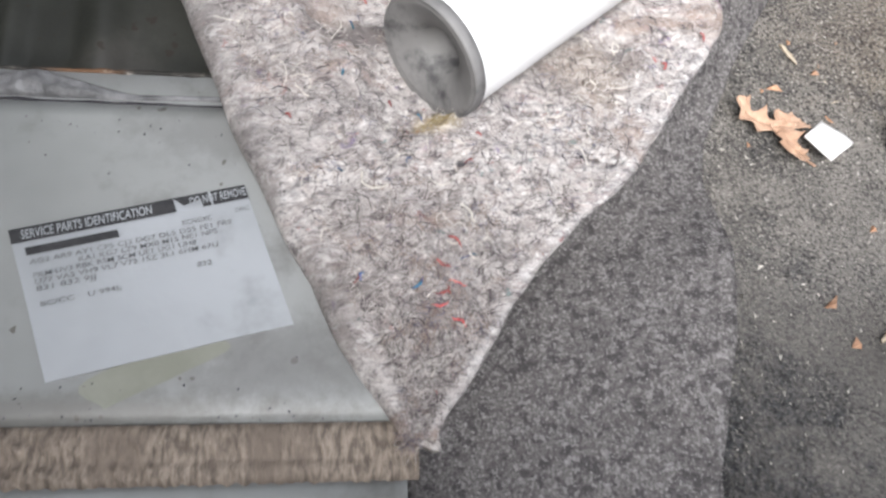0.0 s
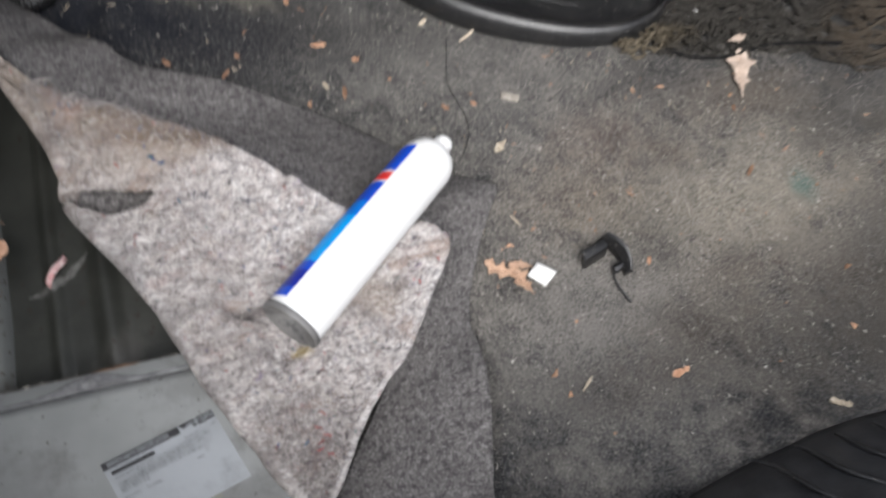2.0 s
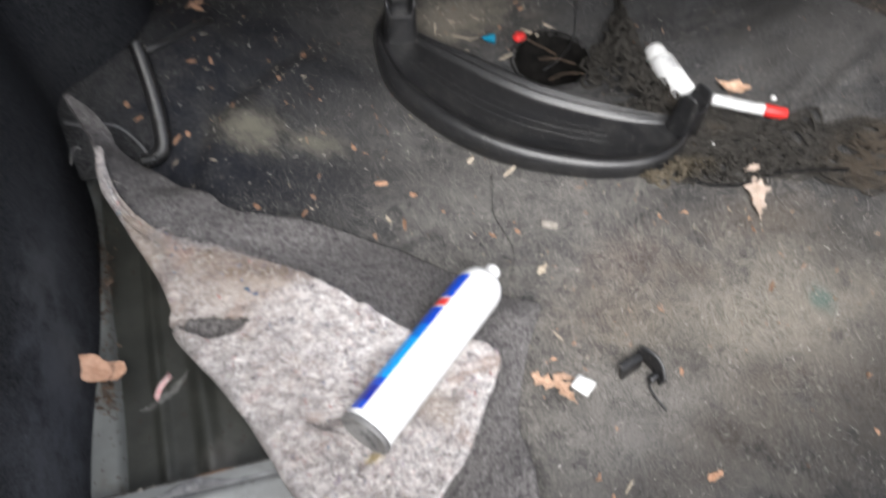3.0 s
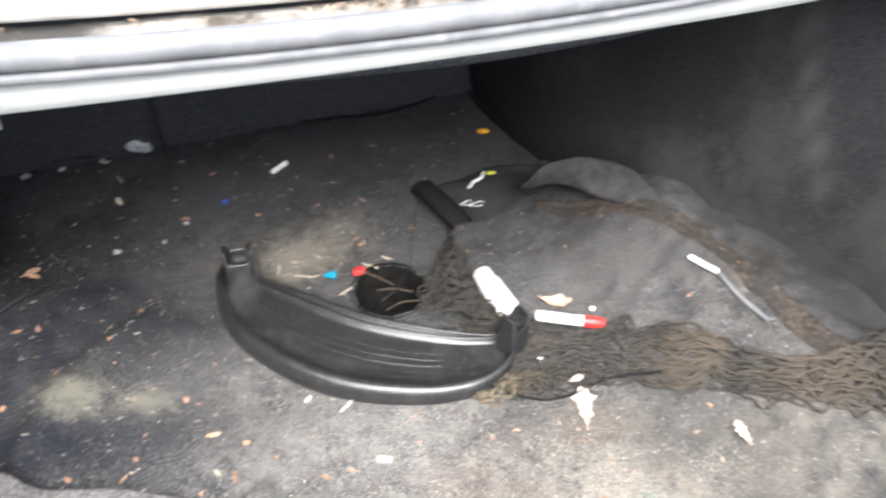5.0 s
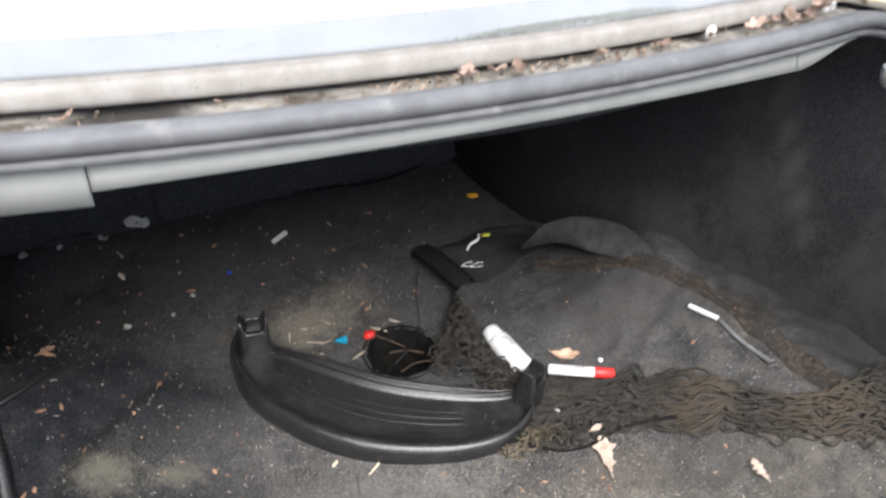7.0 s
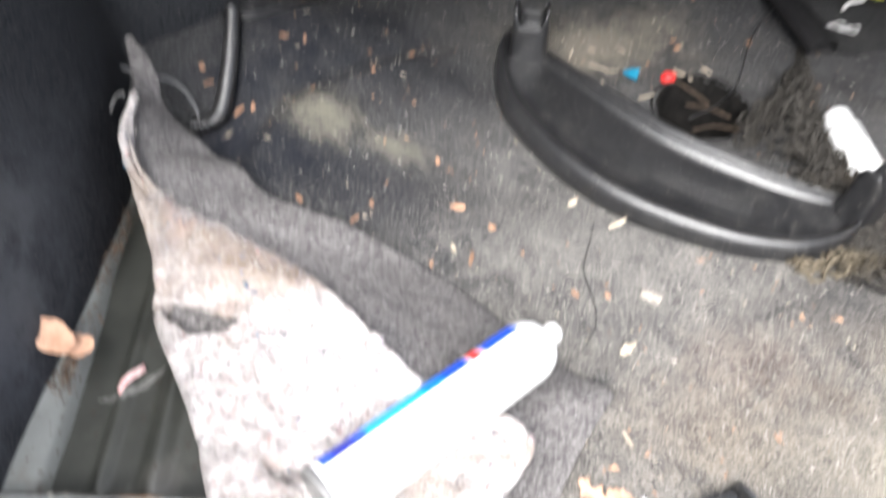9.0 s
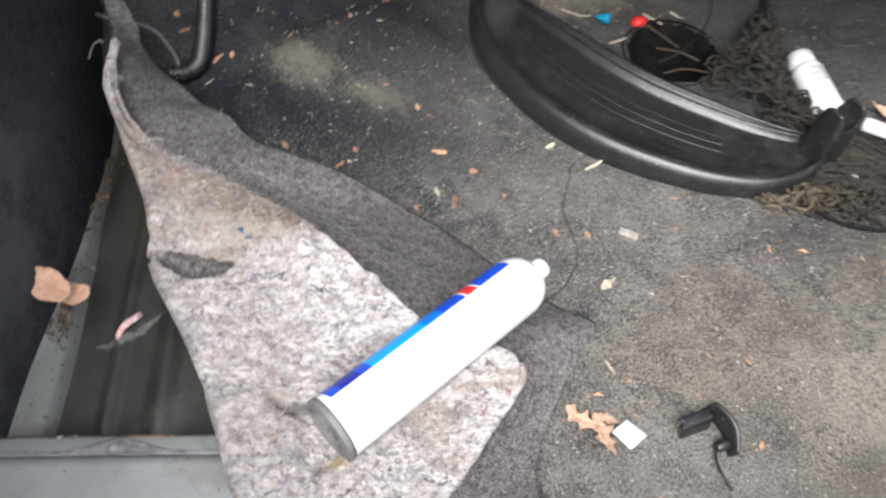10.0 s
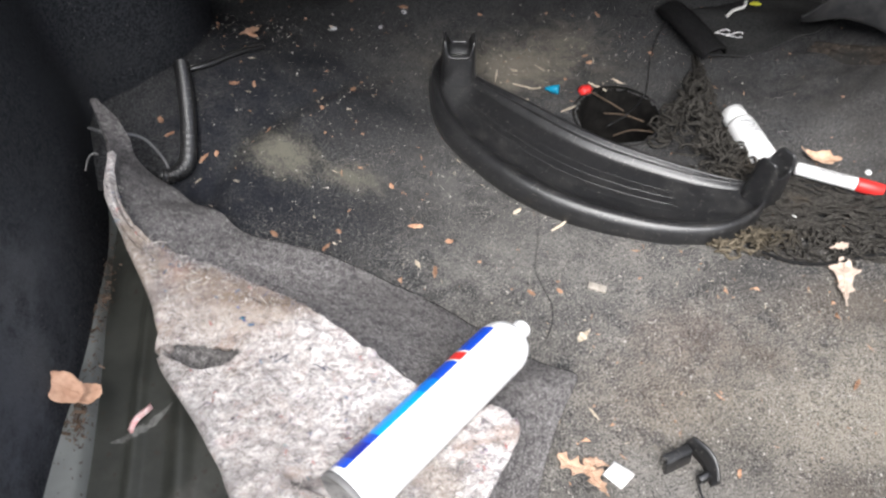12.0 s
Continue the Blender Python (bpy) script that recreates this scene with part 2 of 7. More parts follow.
def felt_material():
    """Pressed rag felt: pale wool in clumps and streaks, grey veins, coloured shreds, tan dirt, painted shade along the
    fold.
    """
    m = bpy.data.materials.new("shoddy_felt")
    m.use_nodes = True
    n, l = m.node_tree.nodes, m.node_tree.links
    b = n["Principled BSDF"]
    b.inputs["Roughness"].default_value, b.inputs["Specular IOR Level"].default_value = 0.98, 0.03
    tc = n.new("ShaderNodeTexCoord")

    def field(scale, detail=8.0, distortion=0.5, stretch=(1, 1.9, 1), seed=0.0, turn=-12):
        mp = n.new("ShaderNodeMapping")
        mp.inputs["Location"].default_value = (seed, seed * 0.37, 3.1 * seed)
        mp.inputs["Rotation"].default_value = (0, 0, radians(turn))
        mp.inputs["Scale"].default_value = stretch
        l.new(tc.outputs["Object"], mp.inputs["Vector"])
        t = n.new("ShaderNodeTexNoise")
        for key, v in (("Scale", scale), ("Detail", detail), ("Roughness", 0.68), ("Distortion", distortion)):
            t.inputs[key].default_value = v
        l.new(mp.outputs[0], t.inputs["Vector"])
        return t.outputs["Fac"]

    def ramp(sock, lo, hi, most=1.0):
        r = n.new("ShaderNodeMapRange")
        r.interpolation_type = "SMOOTHSTEP"
        for key, v in (("From Min", lo), ("From Max", hi), ("To Max", most)):
            r.inputs[key].default_value = v
        l.new(sock, r.inputs["Value"])
        return r.outputs[0]

    def over(col, f, colour):
        x = n.new("ShaderNodeMix")
        x.data_type = "RGBA"
        l.new(f, x.inputs["Factor"])
        if isinstance(col, tuple):
            x.inputs["A"].default_value = (*col, 1)
        else:
            l.new(col, x.inputs["A"])
        x.inputs["B"].default_value = (*colour, 1)
        return x.outputs["Result"]

    def vein(sock, width, most):
        s = n.new("ShaderNodeMath")
        s.operation = "SUBTRACT"
        s.inputs[1].default_value = 0.5
        l.new(sock, s.inputs[0])
        a = n.new("ShaderNodeMath")
        a.operation = "ABSOLUTE"
        l.new(s.outputs[0], a.inputs[0])
        return ramp(a.outputs[0], width, 0.0, most)
    col = over((0.43, 0.388, 0.375), ramp(field(60, 6.0, 0.6, (1, 2.2, 1)), 0.38, 0.58), (0.66, 0.625, 0.605))
    col = over(col, ramp(field(26, 8.0, 1.2, (1, 5, 1), 12.0), 0.51, 0.63, 0.6), (0.25, 0.225, 0.222))
    col = over(col, ramp(field(22, 8.0, 1.2, (1, 5, 1), 31.0), 0.54, 0.64, 0.55), (0.72, 0.695, 0.675))
    col = over(col, ramp(field(16, 8.0, 1.0, (1, 3, 1), 23.0), 0.55, 0.68, 0.45), (0.46, 0.30, 0.28))
    col = over(col, ramp(field(120, 5.0, 0.9, (1, 1.8, 1), 2.0), 0.54, 0.61, 0.75), (0.19, 0.175, 0.185))
    col = over(col, ramp(field(140, 5.0, 0.9, (1, 1.8, 1), 6.0), 0.54, 0.61, 0.85), (0.80, 0.775, 0.755))
    col = over(col, ramp(field(300, 4.0, 0.5, (1, 1.4, 1), 3.0), 0.55, 0.66, 0.45), (0.13, 0.12, 0.125))
    col = over(col, ramp(field(260, 4.0, 0.4, (1, 1.4, 1), 4.0), 0.57, 0.68, 0.5), (0.76, 0.74, 0.72))
    col = over(col, ramp(field(58, 6.0, 1.6, (1, 6, 1), 41.0, -20), 0.56, 0.63, 0.65), (0.20, 0.185, 0.19))
    col = over(col, ramp(field(64, 6.0, 1.6, (1, 6, 1), 47.0, -4), 0.58, 0.64, 0.6), (0.80, 0.785, 0.77))
    col = over(col, ramp(field(36, 8.0, 1.0, (1, 1.4, 1), 61.0), 0.55, 0.66, 0.5), (0.17, 0.16, 0.172))
    col = over(col, vein(field(55, 4.0, 1.6, (1, 1, 1), 9.0), 0.008, 0.6), (0.78, 0.745, 0.71))
    col = over(col, vein(field(70, 4.0, 1.6, (1, 1, 1), 15.0), 0.006, 0.6), (0.10, 0.095, 0.10))
    for scale, lo, hi, colour in ((82, 0.645, 0.69, (0.36, 0.13, 0.13)), (74, 0.63, 0.69, (0.25, 0.20, 0.32)), (95, 0.645, 0.69, (0.14, 0.26, 0.255)), (105, 0.59, 0.64, (0.05, 0.047, 0.055)), (18, 0.54, 0.68, (0.36, 0.275, 0.235)), (47, 0.62, 0.70, (0.40, 0.31, 0.30)), (150, 0.63, 0.70, (0.12, 0.115, 0.13))):
        col = over(col, ramp(field(scale, 6.0, 0.8, (1, 1.4, 1), scale), lo, hi, 0.75), colour)
    l.new(col, b.inputs["Base Color"])
    bp = n.new("ShaderNodeBump")
    bp.inputs["Strength"].default_value, bp.inputs["Distance"].default_value = 1.0, 0.004
    l.new(field(150, 8.0, 0.5, (1, 1.5, 1), 7.0), bp.inputs["Height"])
    l.new(bp.outputs[0], b.inputs["Normal"])
    return spots(m, [(-0.010, 0.404, 0.066, 0.013, (0.085, 0.058, 0.036), 0.9), (0.012, 0.396, 0.055, 0.012, (0.15, 0.11, 0.078), 0.7), (-0.03, 0.417, 0.07, 0.012, (0.16, 0.115, 0.08), 0.7), (-0.055, 0.430, 0.042, 0.018, (0.15, 0.11, 0.078), 0.85), (-0.105, 0.455, 0.035, 0.05, (0.26, 0.20, 0.15), 0.6), (0.135, 0.235, 0.03, 0.02, (0.30, 0.24, 0.19), 0.5),
                     # Grey patches here also paint shade into the crease and down the fold side.
                     (0.062, 0.200, 0.010, 0.006, (0.45, 0.33, 0.08), 0.6), (0.028, 0.241, 0.028, 0.006, (0.10, 0.092, 0.095), 0.8), (-0.085, 0.425, 0.012, 0.014, (0.42, 0.27, 0.24), 0.35), (-0.06, 0.410, 0.09, 0.060, (0.30, 0.235, 0.19), 0.42), (-0.075, 0.440, 0.020, 0.016, (0.42, 0.24, 0.21), 0.45), (-0.100, 0.415, 0.016, 0.012, (0.15, 0.13, 0.135), 0.5), (-0.03, 0.392, 0.06, 0.010, (0.52, 0.46, 0.41), 0.5), (0.00, 0.25, 0.05, 0.09, (0.27, 0.24, 0.23), 0.4), (-0.105, 0.355, 0.030, 0.022, (0.17, 0.155, 0.15), 0.5), (-0.070, 0.300, 0.022, 0.040, (0.17, 0.155, 0.155), 0.5), (-0.040, 0.235, 0.018, 0.040, (0.18, 0.165, 0.165), 0.5), (-0.012, 0.175, 0.016, 0.036, (0.18, 0.165, 0.165), 0.5), (0.020, 0.120, 0.014, 0.026, (0.17, 0.155, 0.155), 0.5), (0.05, 0.13, 0.05, 0.05, (0.25, 0.215, 0.205), 0.4)], 60, 0.9)


FELT = felt_material()
def liner(name, k=1.0):
    return mat(name, (0.0075 * k, 0.0080 * k, 0.0092 * k), (0.0255 * k, 0.0262 * k, 0.0288 * k), 330, 0.97, 0.7, 420, (0.040, 0.041, 0.043), 4.0, (0.52, 0.80), (0.16, 0.155, 0.15), 300, (0.76, 0.80), spec=0.08)


TRIM = liner("dark_liner", 2.35)
SCUFFED_SHEEN = mat("scuffed_sheen_liner", (0.013, 0.0132, 0.014), (0.033, 0.0332, 0.034), 330, 0.97, 0.7, 420, (0.048, 0.048, 0.048), 3.0, (0.46, 0.74), spec=0.08)
spots(SCUFFED_SHEEN, [(1.00, 0.62, 0.25, 0.12, 0.10, 0.16, (0.085, 0.084, 0.08), 0.35), (1.06, 0.42, 0.20, 0.12, 0.10, 0.12, (0.09, 0.087, 0.082), 0.4), (0.96, 0.74, 0.15, 0.10, 0.10, 0.08, (0.09, 0.088, 0.083), 0.35)], 30, 1.5, 2.2)
spots(SCUFFED_SHEEN, [(0.98, 0.60, 0.12, 0.16, 0.35, 0.07, (0.070, 0.067, 0.063), 0.55)], 24, 1.8, 2.0)
# Slanting sheen streak, painted as a row of overlapping pale spots.
spots(SCUFFED_SHEEN, [(1.02, 0.640, 0.425, 0.05, 0.020, 0.045, (0.080, 0.079, 0.077), 0.35), (1.02, 0.612, 0.375, 0.05, 0.019, 0.045, (0.085, 0.084, 0.082), 0.4), (1.02, 0.584, 0.328, 0.05, 0.019, 0.045, (0.090, 0.089, 0.086), 0.45),
                (1.025, 0.556, 0.280, 0.05, 0.020, 0.045, (0.090, 0.088, 0.085), 0.45), (1.03, 0.528, 0.232, 0.05, 0.022, 0.045, (0.090, 0.088, 0.085), 0.4)], 40, 1.6, 0.5)
PAINT = mat("grey_paint", (0.178, 0.185, 0.182), (0.222, 0.229, 0.226), 9, 0.42, 0.12, 90, (0.128, 0.128, 0.122), 22, (0.50, 0.72),
            (0.09, 0.085, 0.075), 190, (0.755, 0.785), spec=0.45)
# Grime along the sealer; the patches beside the fold paint its shadow.
spots(PAINT, [(0.0, 0.100, 0.05, 0.022, (0.10, 0.10, 0.096), 0.55), (-0.07, 0.084, 0.10, 0.008, (0.085, 0.080, 0.07), 0.6), (-0.02, 0.20, 0.05, 0.02, (0.11, 0.11, 0.105), 0.5), (-0.15, 0.12, 0.04, 0.06, (0.13, 0.13, 0.125), 0.4)], 90, 1.0, 2.0)
OLIVE = mat("bare_pan_paint", (0.020, 0.021, 0.018), (0.034, 0.035, 0.030), 22, 0.5, 0.2, 120, (0.052, 0.050, 0.045), 11, (0.6, 0.75),
            (0.025, 0.02, 0.015), 140, (0.70, 0.74), spec=0.4)
SEALER = mat("brushed_sealer", (0.095, 0.077, 0.063), (0.265, 0.222, 0.182), 60, 0.75, 1.0, 60, (0.15, 0.122, 0.10), 9, (0.46, 0.7), spec=0.3,
             stretch=(7.0, 2.2, 1.0), dist=0.002)
BEAD = mat("seam_sealer", (0.07, 0.07, 0.072), (0.165, 0.165, 0.17), 90, 0.55, 0.8, 130, (0.12, 0.075, 0.05), 30, (0.62, 0.75), spec=0.4)
BODY_WHITE = mat("deck_paint", (0.50, 0.515, 0.54), (0.56, 0.575, 0.60), 5, 0.32, 0.03, 60, (0.44, 0.46, 0.49), 3.0, (0.66, 0.85), spec=0.5, coat=0.4)
CHANNEL = mat("dirty_channel", (0.23, 0.213, 0.192), (0.29, 0.272, 0.25), 40, 0.7, 0.4, 150, (0.16, 0.135, 0.11), 26, (0.60, 0.76), (0.07, 0.06, 0.05), 230, (0.75, 0.79))
# Greyed paint puts the shaded band of the deck into colour; the moss is real.
LEDGE = mat("shaded_ledge_paint", (0.215, 0.225, 0.235), (0.245, 0.254, 0.263), 9, 0.65, 0.06, 80, (0.165, 0.172, 0.18), 14, (0.6, 0.78), (0.10, 0.10, 0.085), 240, (0.76, 0.80), spec=0.3)
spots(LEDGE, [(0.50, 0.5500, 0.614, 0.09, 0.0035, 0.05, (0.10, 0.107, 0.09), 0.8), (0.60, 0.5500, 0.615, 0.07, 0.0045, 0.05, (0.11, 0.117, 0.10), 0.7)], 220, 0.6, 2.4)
CHANNEL_DIRT_HOLLOW = mat("gutter_dirt_hollow", (0.20, 0.18, 0.155), (0.32, 0.30, 0.265), 70, 0.95, 0.8, 200, (0.07, 0.055, 0.042), 16, (0.52, 0.64))
# The gutter's dark hollow is painted on as one near-black patch.
spots(CHANNEL_DIRT_HOLLOW, [(0.115, 0.560, 0.6, 0.050, 0.05, 0.2, (0.022, 0.019, 0.016), 0.95)], 60, 0.7, 1.0)
EDGE_DIRT = mat("chipped_edge", (0.025, 0.024, 0.022), (0.06, 0.055, 0.05), 160, 0.9, 0.5, 200, (0.30, 0.28, 0.25), 130, (0.58, 0.66), spec=0.2)
spots(EDGE_DIRT, [(-0.085, 0.222, 0.018, 0.02, (0.16, 0.085, 0.045), 0.7)], 120, 0.8, 1.0)
FLANGE = mat("flange_paint", (0.190, 0.193, 0.184), (0.222, 0.224, 0.213), 12, 0.45, 0.08, 90, (0.185, 0.185, 0.165), 16, (0.6, 0.75), spec=0.4)
RUBBER = mat("grey_rubber", (0.100, 0.101, 0.105), (0.138, 0.139, 0.143), 30, 0.55, 0.15, 120, (0.22, 0.218, 0.212), 18, (0.58, 0.75), spec=0.4)
BLACK_PLASTIC = mat("black_plastic", (0.011, 0.011, 0.012), (0.021, 0.021, 0.022), 120, 0.34, 0.30, 800, (0.038, 0.037, 0.036), 20, (0.50, 0.80),
                    (0.17, 0.16, 0.145), 330, (0.69, 0.75), spec=0.8, dist=0.0006)
FOLD_GREY = mat("charcoal_fold", (0.018, 0.018, 0.0185), (0.044, 0.0435, 0.043), 420, 0.95, 0.5, 600, (0.045, 0.044, 0.043), 14, (0.5, 0.75), spec=0.1)
GUTTER_LEAF = mat("weathered_leaf", (0.24, 0.165, 0.125), (0.36, 0.27, 0.22), 70, 0.85, 0.5, 200, (0.16, 0.10, 0.07), 40, (0.5, 0.68), island=0.3)
BLACK_CLOTH = mat("black_webbing", (0.008, 0.008, 0.009), (0.022, 0.021, 0.021), 500, 0.95, 0.6, 700, spec=0.1)
WHITE_PLASTIC = mat("white_plastic", (0.82, 0.82, 0.81), (0.86, 0.86, 0.85), 8, 0.35, 0.02, 60, spec=0.5)
BASE_GREY = mat("grey_plastic", (0.15, 0.147, 0.145), (0.20, 0.196, 0.193), 30, 0.6, 0.1, 120, (0.045, 0.044, 0.047), 48, (0.50, 0.72), spec=0.4)
BLUE = mat("blue_print", (0.008, 0.065, 0.52), (0.010, 0.075, 0.56), 8, 0.35, 0, 60, spec=0.5)
NAVY = mat("navy_print", (0.006, 0.020, 0.28), (0.007, 0.024, 0.31), 8, 0.35, 0, 60, spec=0.5)
SKY_BLUE = mat("light_blue_print", (0.0, 0.30, 0.78), (0.0, 0.34, 0.82), 8, 0.35, 0, 60, spec=0.5)
MID_BLUE = mat("mid_blue_print", (0.003, 0.17, 0.66), (0.004, 0.19, 0.70), 8, 0.35, 0, 60, spec=0.5)
RED = mat("red_print", (0.66, 0.03, 0.03), (0.72, 0.035, 0.03), 8, 0.4, 0, 60, spec=0.5)
TURQUOISE = mat("turquoise_plastic", (0.0, 0.20, 0.34), (0.0, 0.24, 0.40), 20, 0.45, 0.1, 60, spec=0.5)
YELLOW = mat("yellow_scrap", (0.62, 0.30, 0.02), (0.70, 0.36, 0.03), 60, 0.8, 0.3, 200)
ROPE = mat("net_cord", (0.018, 0.017, 0.0156), (0.088, 0.081, 0.072), 420, 0.95, 1.0, 900, (0.085, 0.070, 0.055), 9, (0.58, 0.76), spec=0.1)
spots(ROPE, [(0.79, 0.44, 0.06, 0.06, (0.16, 0.125, 0.092), 0.45), (0.90, 0.32, 0.10, 0.08, (0.12, 0.094, 0.070), 0.5), (0.56, 0.515, 0.05, 0.02, (0.12, 0.098, 0.066), 0.6)], 60, 1.0)
ROPE_TAN = mat("tan_net_cord", (0.07, 0.058, 0.042), (0.22, 0.185, 0.135), 260, 0.95, 0.8, 900, spec=0.1)
WOOD = mat("wood_chip", (0.31, 0.165, 0.100), (0.47, 0.285, 0.185), 160, 0.85, 0.6, 300, (0.58, 0.40, 0.27), 90, (0.55, 0.7), island=0.4)
TWIG = mat("twig_bark", (0.05, 0.036, 0.026), (0.11, 0.078, 0.055), 300, 0.9, 0.4, 300)
PALE_WOOD = mat("pale_splinter", (0.48, 0.40, 0.30), (0.62, 0.54, 0.43), 120, 0.85, 0.4, 300, island=0.25)
LEAF = mat("dry_leaf", (0.36, 0.205, 0.135), (0.50, 0.315, 0.22), 70, 0.8, 0.5, 200, (0.30, 0.15, 0.07), 40, (0.55, 0.7), island=0.25)
TAN_LEAF = mat("tan_leaf", (0.40, 0.255, 0.175), (0.53, 0.365, 0.265), 70, 0.8, 0.5, 200, (0.34, 0.19, 0.10), 45, (0.55, 0.7), island=0.2)
PALE_LEAF = mat("pale_leaf", (0.48, 0.37, 0.30), (0.60, 0.49, 0.41), 60, 0.8, 0.4, 200, island=0.1)
CRUMB = mat("grit", (0.24, 0.222, 0.195), (0.48, 0.455, 0.415), 300, 0.9, 0, 60, island=0.7)
PAPER = mat("paper", (0.80, 0.79, 0.77), (0.84, 0.83, 0.81), 60, 0.85, 0.2, 200)
INK = mat("ink", (0.02, 0.02, 0.022), (0.035, 0.035, 0.037), 200, 0.6, 0, 60)
FAINT_INK = mat("faded_ink", (0.12, 0.124, 0.128), (0.19, 0.195, 0.20), 300, 0.6, 0, 60)
STICKER = mat("sticker", (0.235, 0.248, 0.260), (0.285, 0.300, 0.315), 12, 0.38, 0.05, 90, (0.195, 0.205, 0.213), 18, (0.54, 0.74), spec=0.5)
STEEL = mat("steel", (0.30, 0.30, 0.30), (0.42, 0.42, 0.42), 60, 0.45, 0.2, 200, metallic=0.7)
PINK = mat("pink_scrap", (0.62, 0.30, 0.30), (0.78, 0.62, 0.60), 200, 0.7, 0.4, 300)
SMEAR = mat("dried_glue", (0.050, 0.050, 0.046), (0.150, 0.148, 0.140), 120, 0.6, 0.4, 200)
FIBRE_PALE = mat("pale_fibre", (0.62, 0.58, 0.52), (0.74, 0.70, 0.64), 300, 0.95, 0, 60, island=0.25)
FIBRE_DARK = mat("dark_fibre", (0.03, 0.03, 0.04), (0.08, 0.07, 0.08), 300, 0.95, 0, 60, island=0.6)
FIBRE_RED = mat("red_fibre", (0.34, 0.07, 0.07), (0.48, 0.17, 0.16), 300, 0.95, 0, 60, island=0.4)
FIBRE_BLUE = mat("blue_green_fibre", (0.03, 0.18, 0.24), (0.12, 0.10, 0.25), 300, 0.95, 0, 60, island=0.5)
TUFT = mat("felt_tuft", (0.28, 0.255, 0.245), (0.62, 0.58, 0.555), 300, 0.98, 0, 600, (0.28, 0.22, 0.19), 60, (0.5, 0.6), island=0.5, spec=0.05)
DARK_TUFT = mat("dark_felt_tuft", (0.05, 0.045, 0.05), (0.16, 0.13, 0.135), 300, 0.98, 0, 600, (0.12, 0.12, 0.17), 60, (0.5, 0.6), island=0.6, spec=0.05)
PILE = mat("carpet_pile", (0.09, 0.086, 0.085), (0.28, 0.266, 0.262), 300, 0.98, 0, 600, island=0.4, spec=0.05)
DULL_PAINT = mat("dusty_grey_paint", (0.12, 0.125, 0.12), (0.165, 0.172, 0.165), 14, 0.6, 0.15, 90, (0.09, 0.082, 0.07), 18, (0.52, 0.70), (0.05, 0.04, 0.03), 190, (0.70, 0.74), spec=0.35)


# ---- mesh helpers ----
def obj(name, bm, material, label="", category="", group="", kind="", smooth=True):
    me = bpy.data.meshes.new(name)
    bm.normal_update()
    bm.to_mesh(me)
    bm.free()
    for p in me.polygons:
        p.use_smooth = smooth
    me.materials.append(material)
    return tagged(new(name, me), label, category, group, kind)


def part(name, bm, material, parent, label="", smooth=True):
    ob = obj(name, bm, material, label, smooth=smooth)
    ob.parent = parent
    ob.matrix_parent_inverse = parent.matrix_world.inverted()
    return ob


def empty(name, label, category, group="", at=(0, 0, 0)):
    ob = new(name)
    ob.location = at
    bpy.context.view_layer.update()
    return tagged(ob, label, category, group)


def ss(t):
    t = max(0.0, min(1.0, t))
    return t * t * (3 - 2 * t)


def lerp(a, b, t):
    return a + (b - a) * t


def spline(pts, n):
    """n + 1 points on a smooth line through pts, by equal arc length."""
    p = [Vector(q) for q in pts]
    p = [p[0] * 2 - p[1]] + p + [p[-1] * 2 - p[-2]]
    fine = []
    for i in range(1, len(p) - 2):
        for k in range(24):
            t = k / 24
            fine.append(0.5 * (2 * p[i] + (p[i + 1] - p[i - 1]) * t + (2 * p[i - 1] - 5 * p[i] + 4 * p[i + 1] - p[i + 2]) * t * t
                               + (3 * p[i] - p[i - 1] - 3 * p[i + 1] + p[i + 2]) * t ** 3))
    fine.append(p[-2])
    run = [0.0]
    for a, b in zip(fine, fine[1:]):
        run.append(run[-1] + (b - a).length)
    out, j = [], 0
    for i in range(n + 1):
        s = run[-1] * i / n
        while j < len(run) - 2 and run[j + 1] < s:
            j += 1
        d = run[j + 1] - run[j] or 1
        out.append(fine[j].lerp(fine[j + 1], (s - run[j]) / d))
    return out


def grid_bm(rows, skip=None):
    """A sheet over rows of points."""
    bm = bmesh.new()
    v = [[bm.verts.new(p) for p in r] for r in rows]
    for i in range(len(v) - 1):
        for j in range(len(v[0]) - 1):
            if skip and skip(i, j):
                continue
            bm.faces.new((v[i][j], v[i][j + 1], v[i + 1][j + 1], v[i + 1][j]))
    loose = [x for x in bm.verts if not x.link_faces]
    for x in loose:
        bm.verts.remove(x)
    return bm


def thicken(bm, d):
    """Gives a sheet the thickness d against its normals, with closed edges."""
    bm.normal_update()
    faces = bm.faces[:]
    rim = [e for e in bm.edges if len(e.link_faces) == 1]
    rim = [(l.vert, l.link_loop_next.vert) for e in rim for l in e.link_loops]
    low = {v: bm.verts.new(v.co - v.normal * d) for v in bm.verts[:]}
    for f in faces:
        bm.faces.new([low[v] for v in reversed(f.verts)])
    for p, q in rim:
        bm.faces.new((q, p, low[p], low[q]))
    if d < 0:
        bmesh.ops.reverse_faces(bm, faces=bm.faces[:])
    return bm


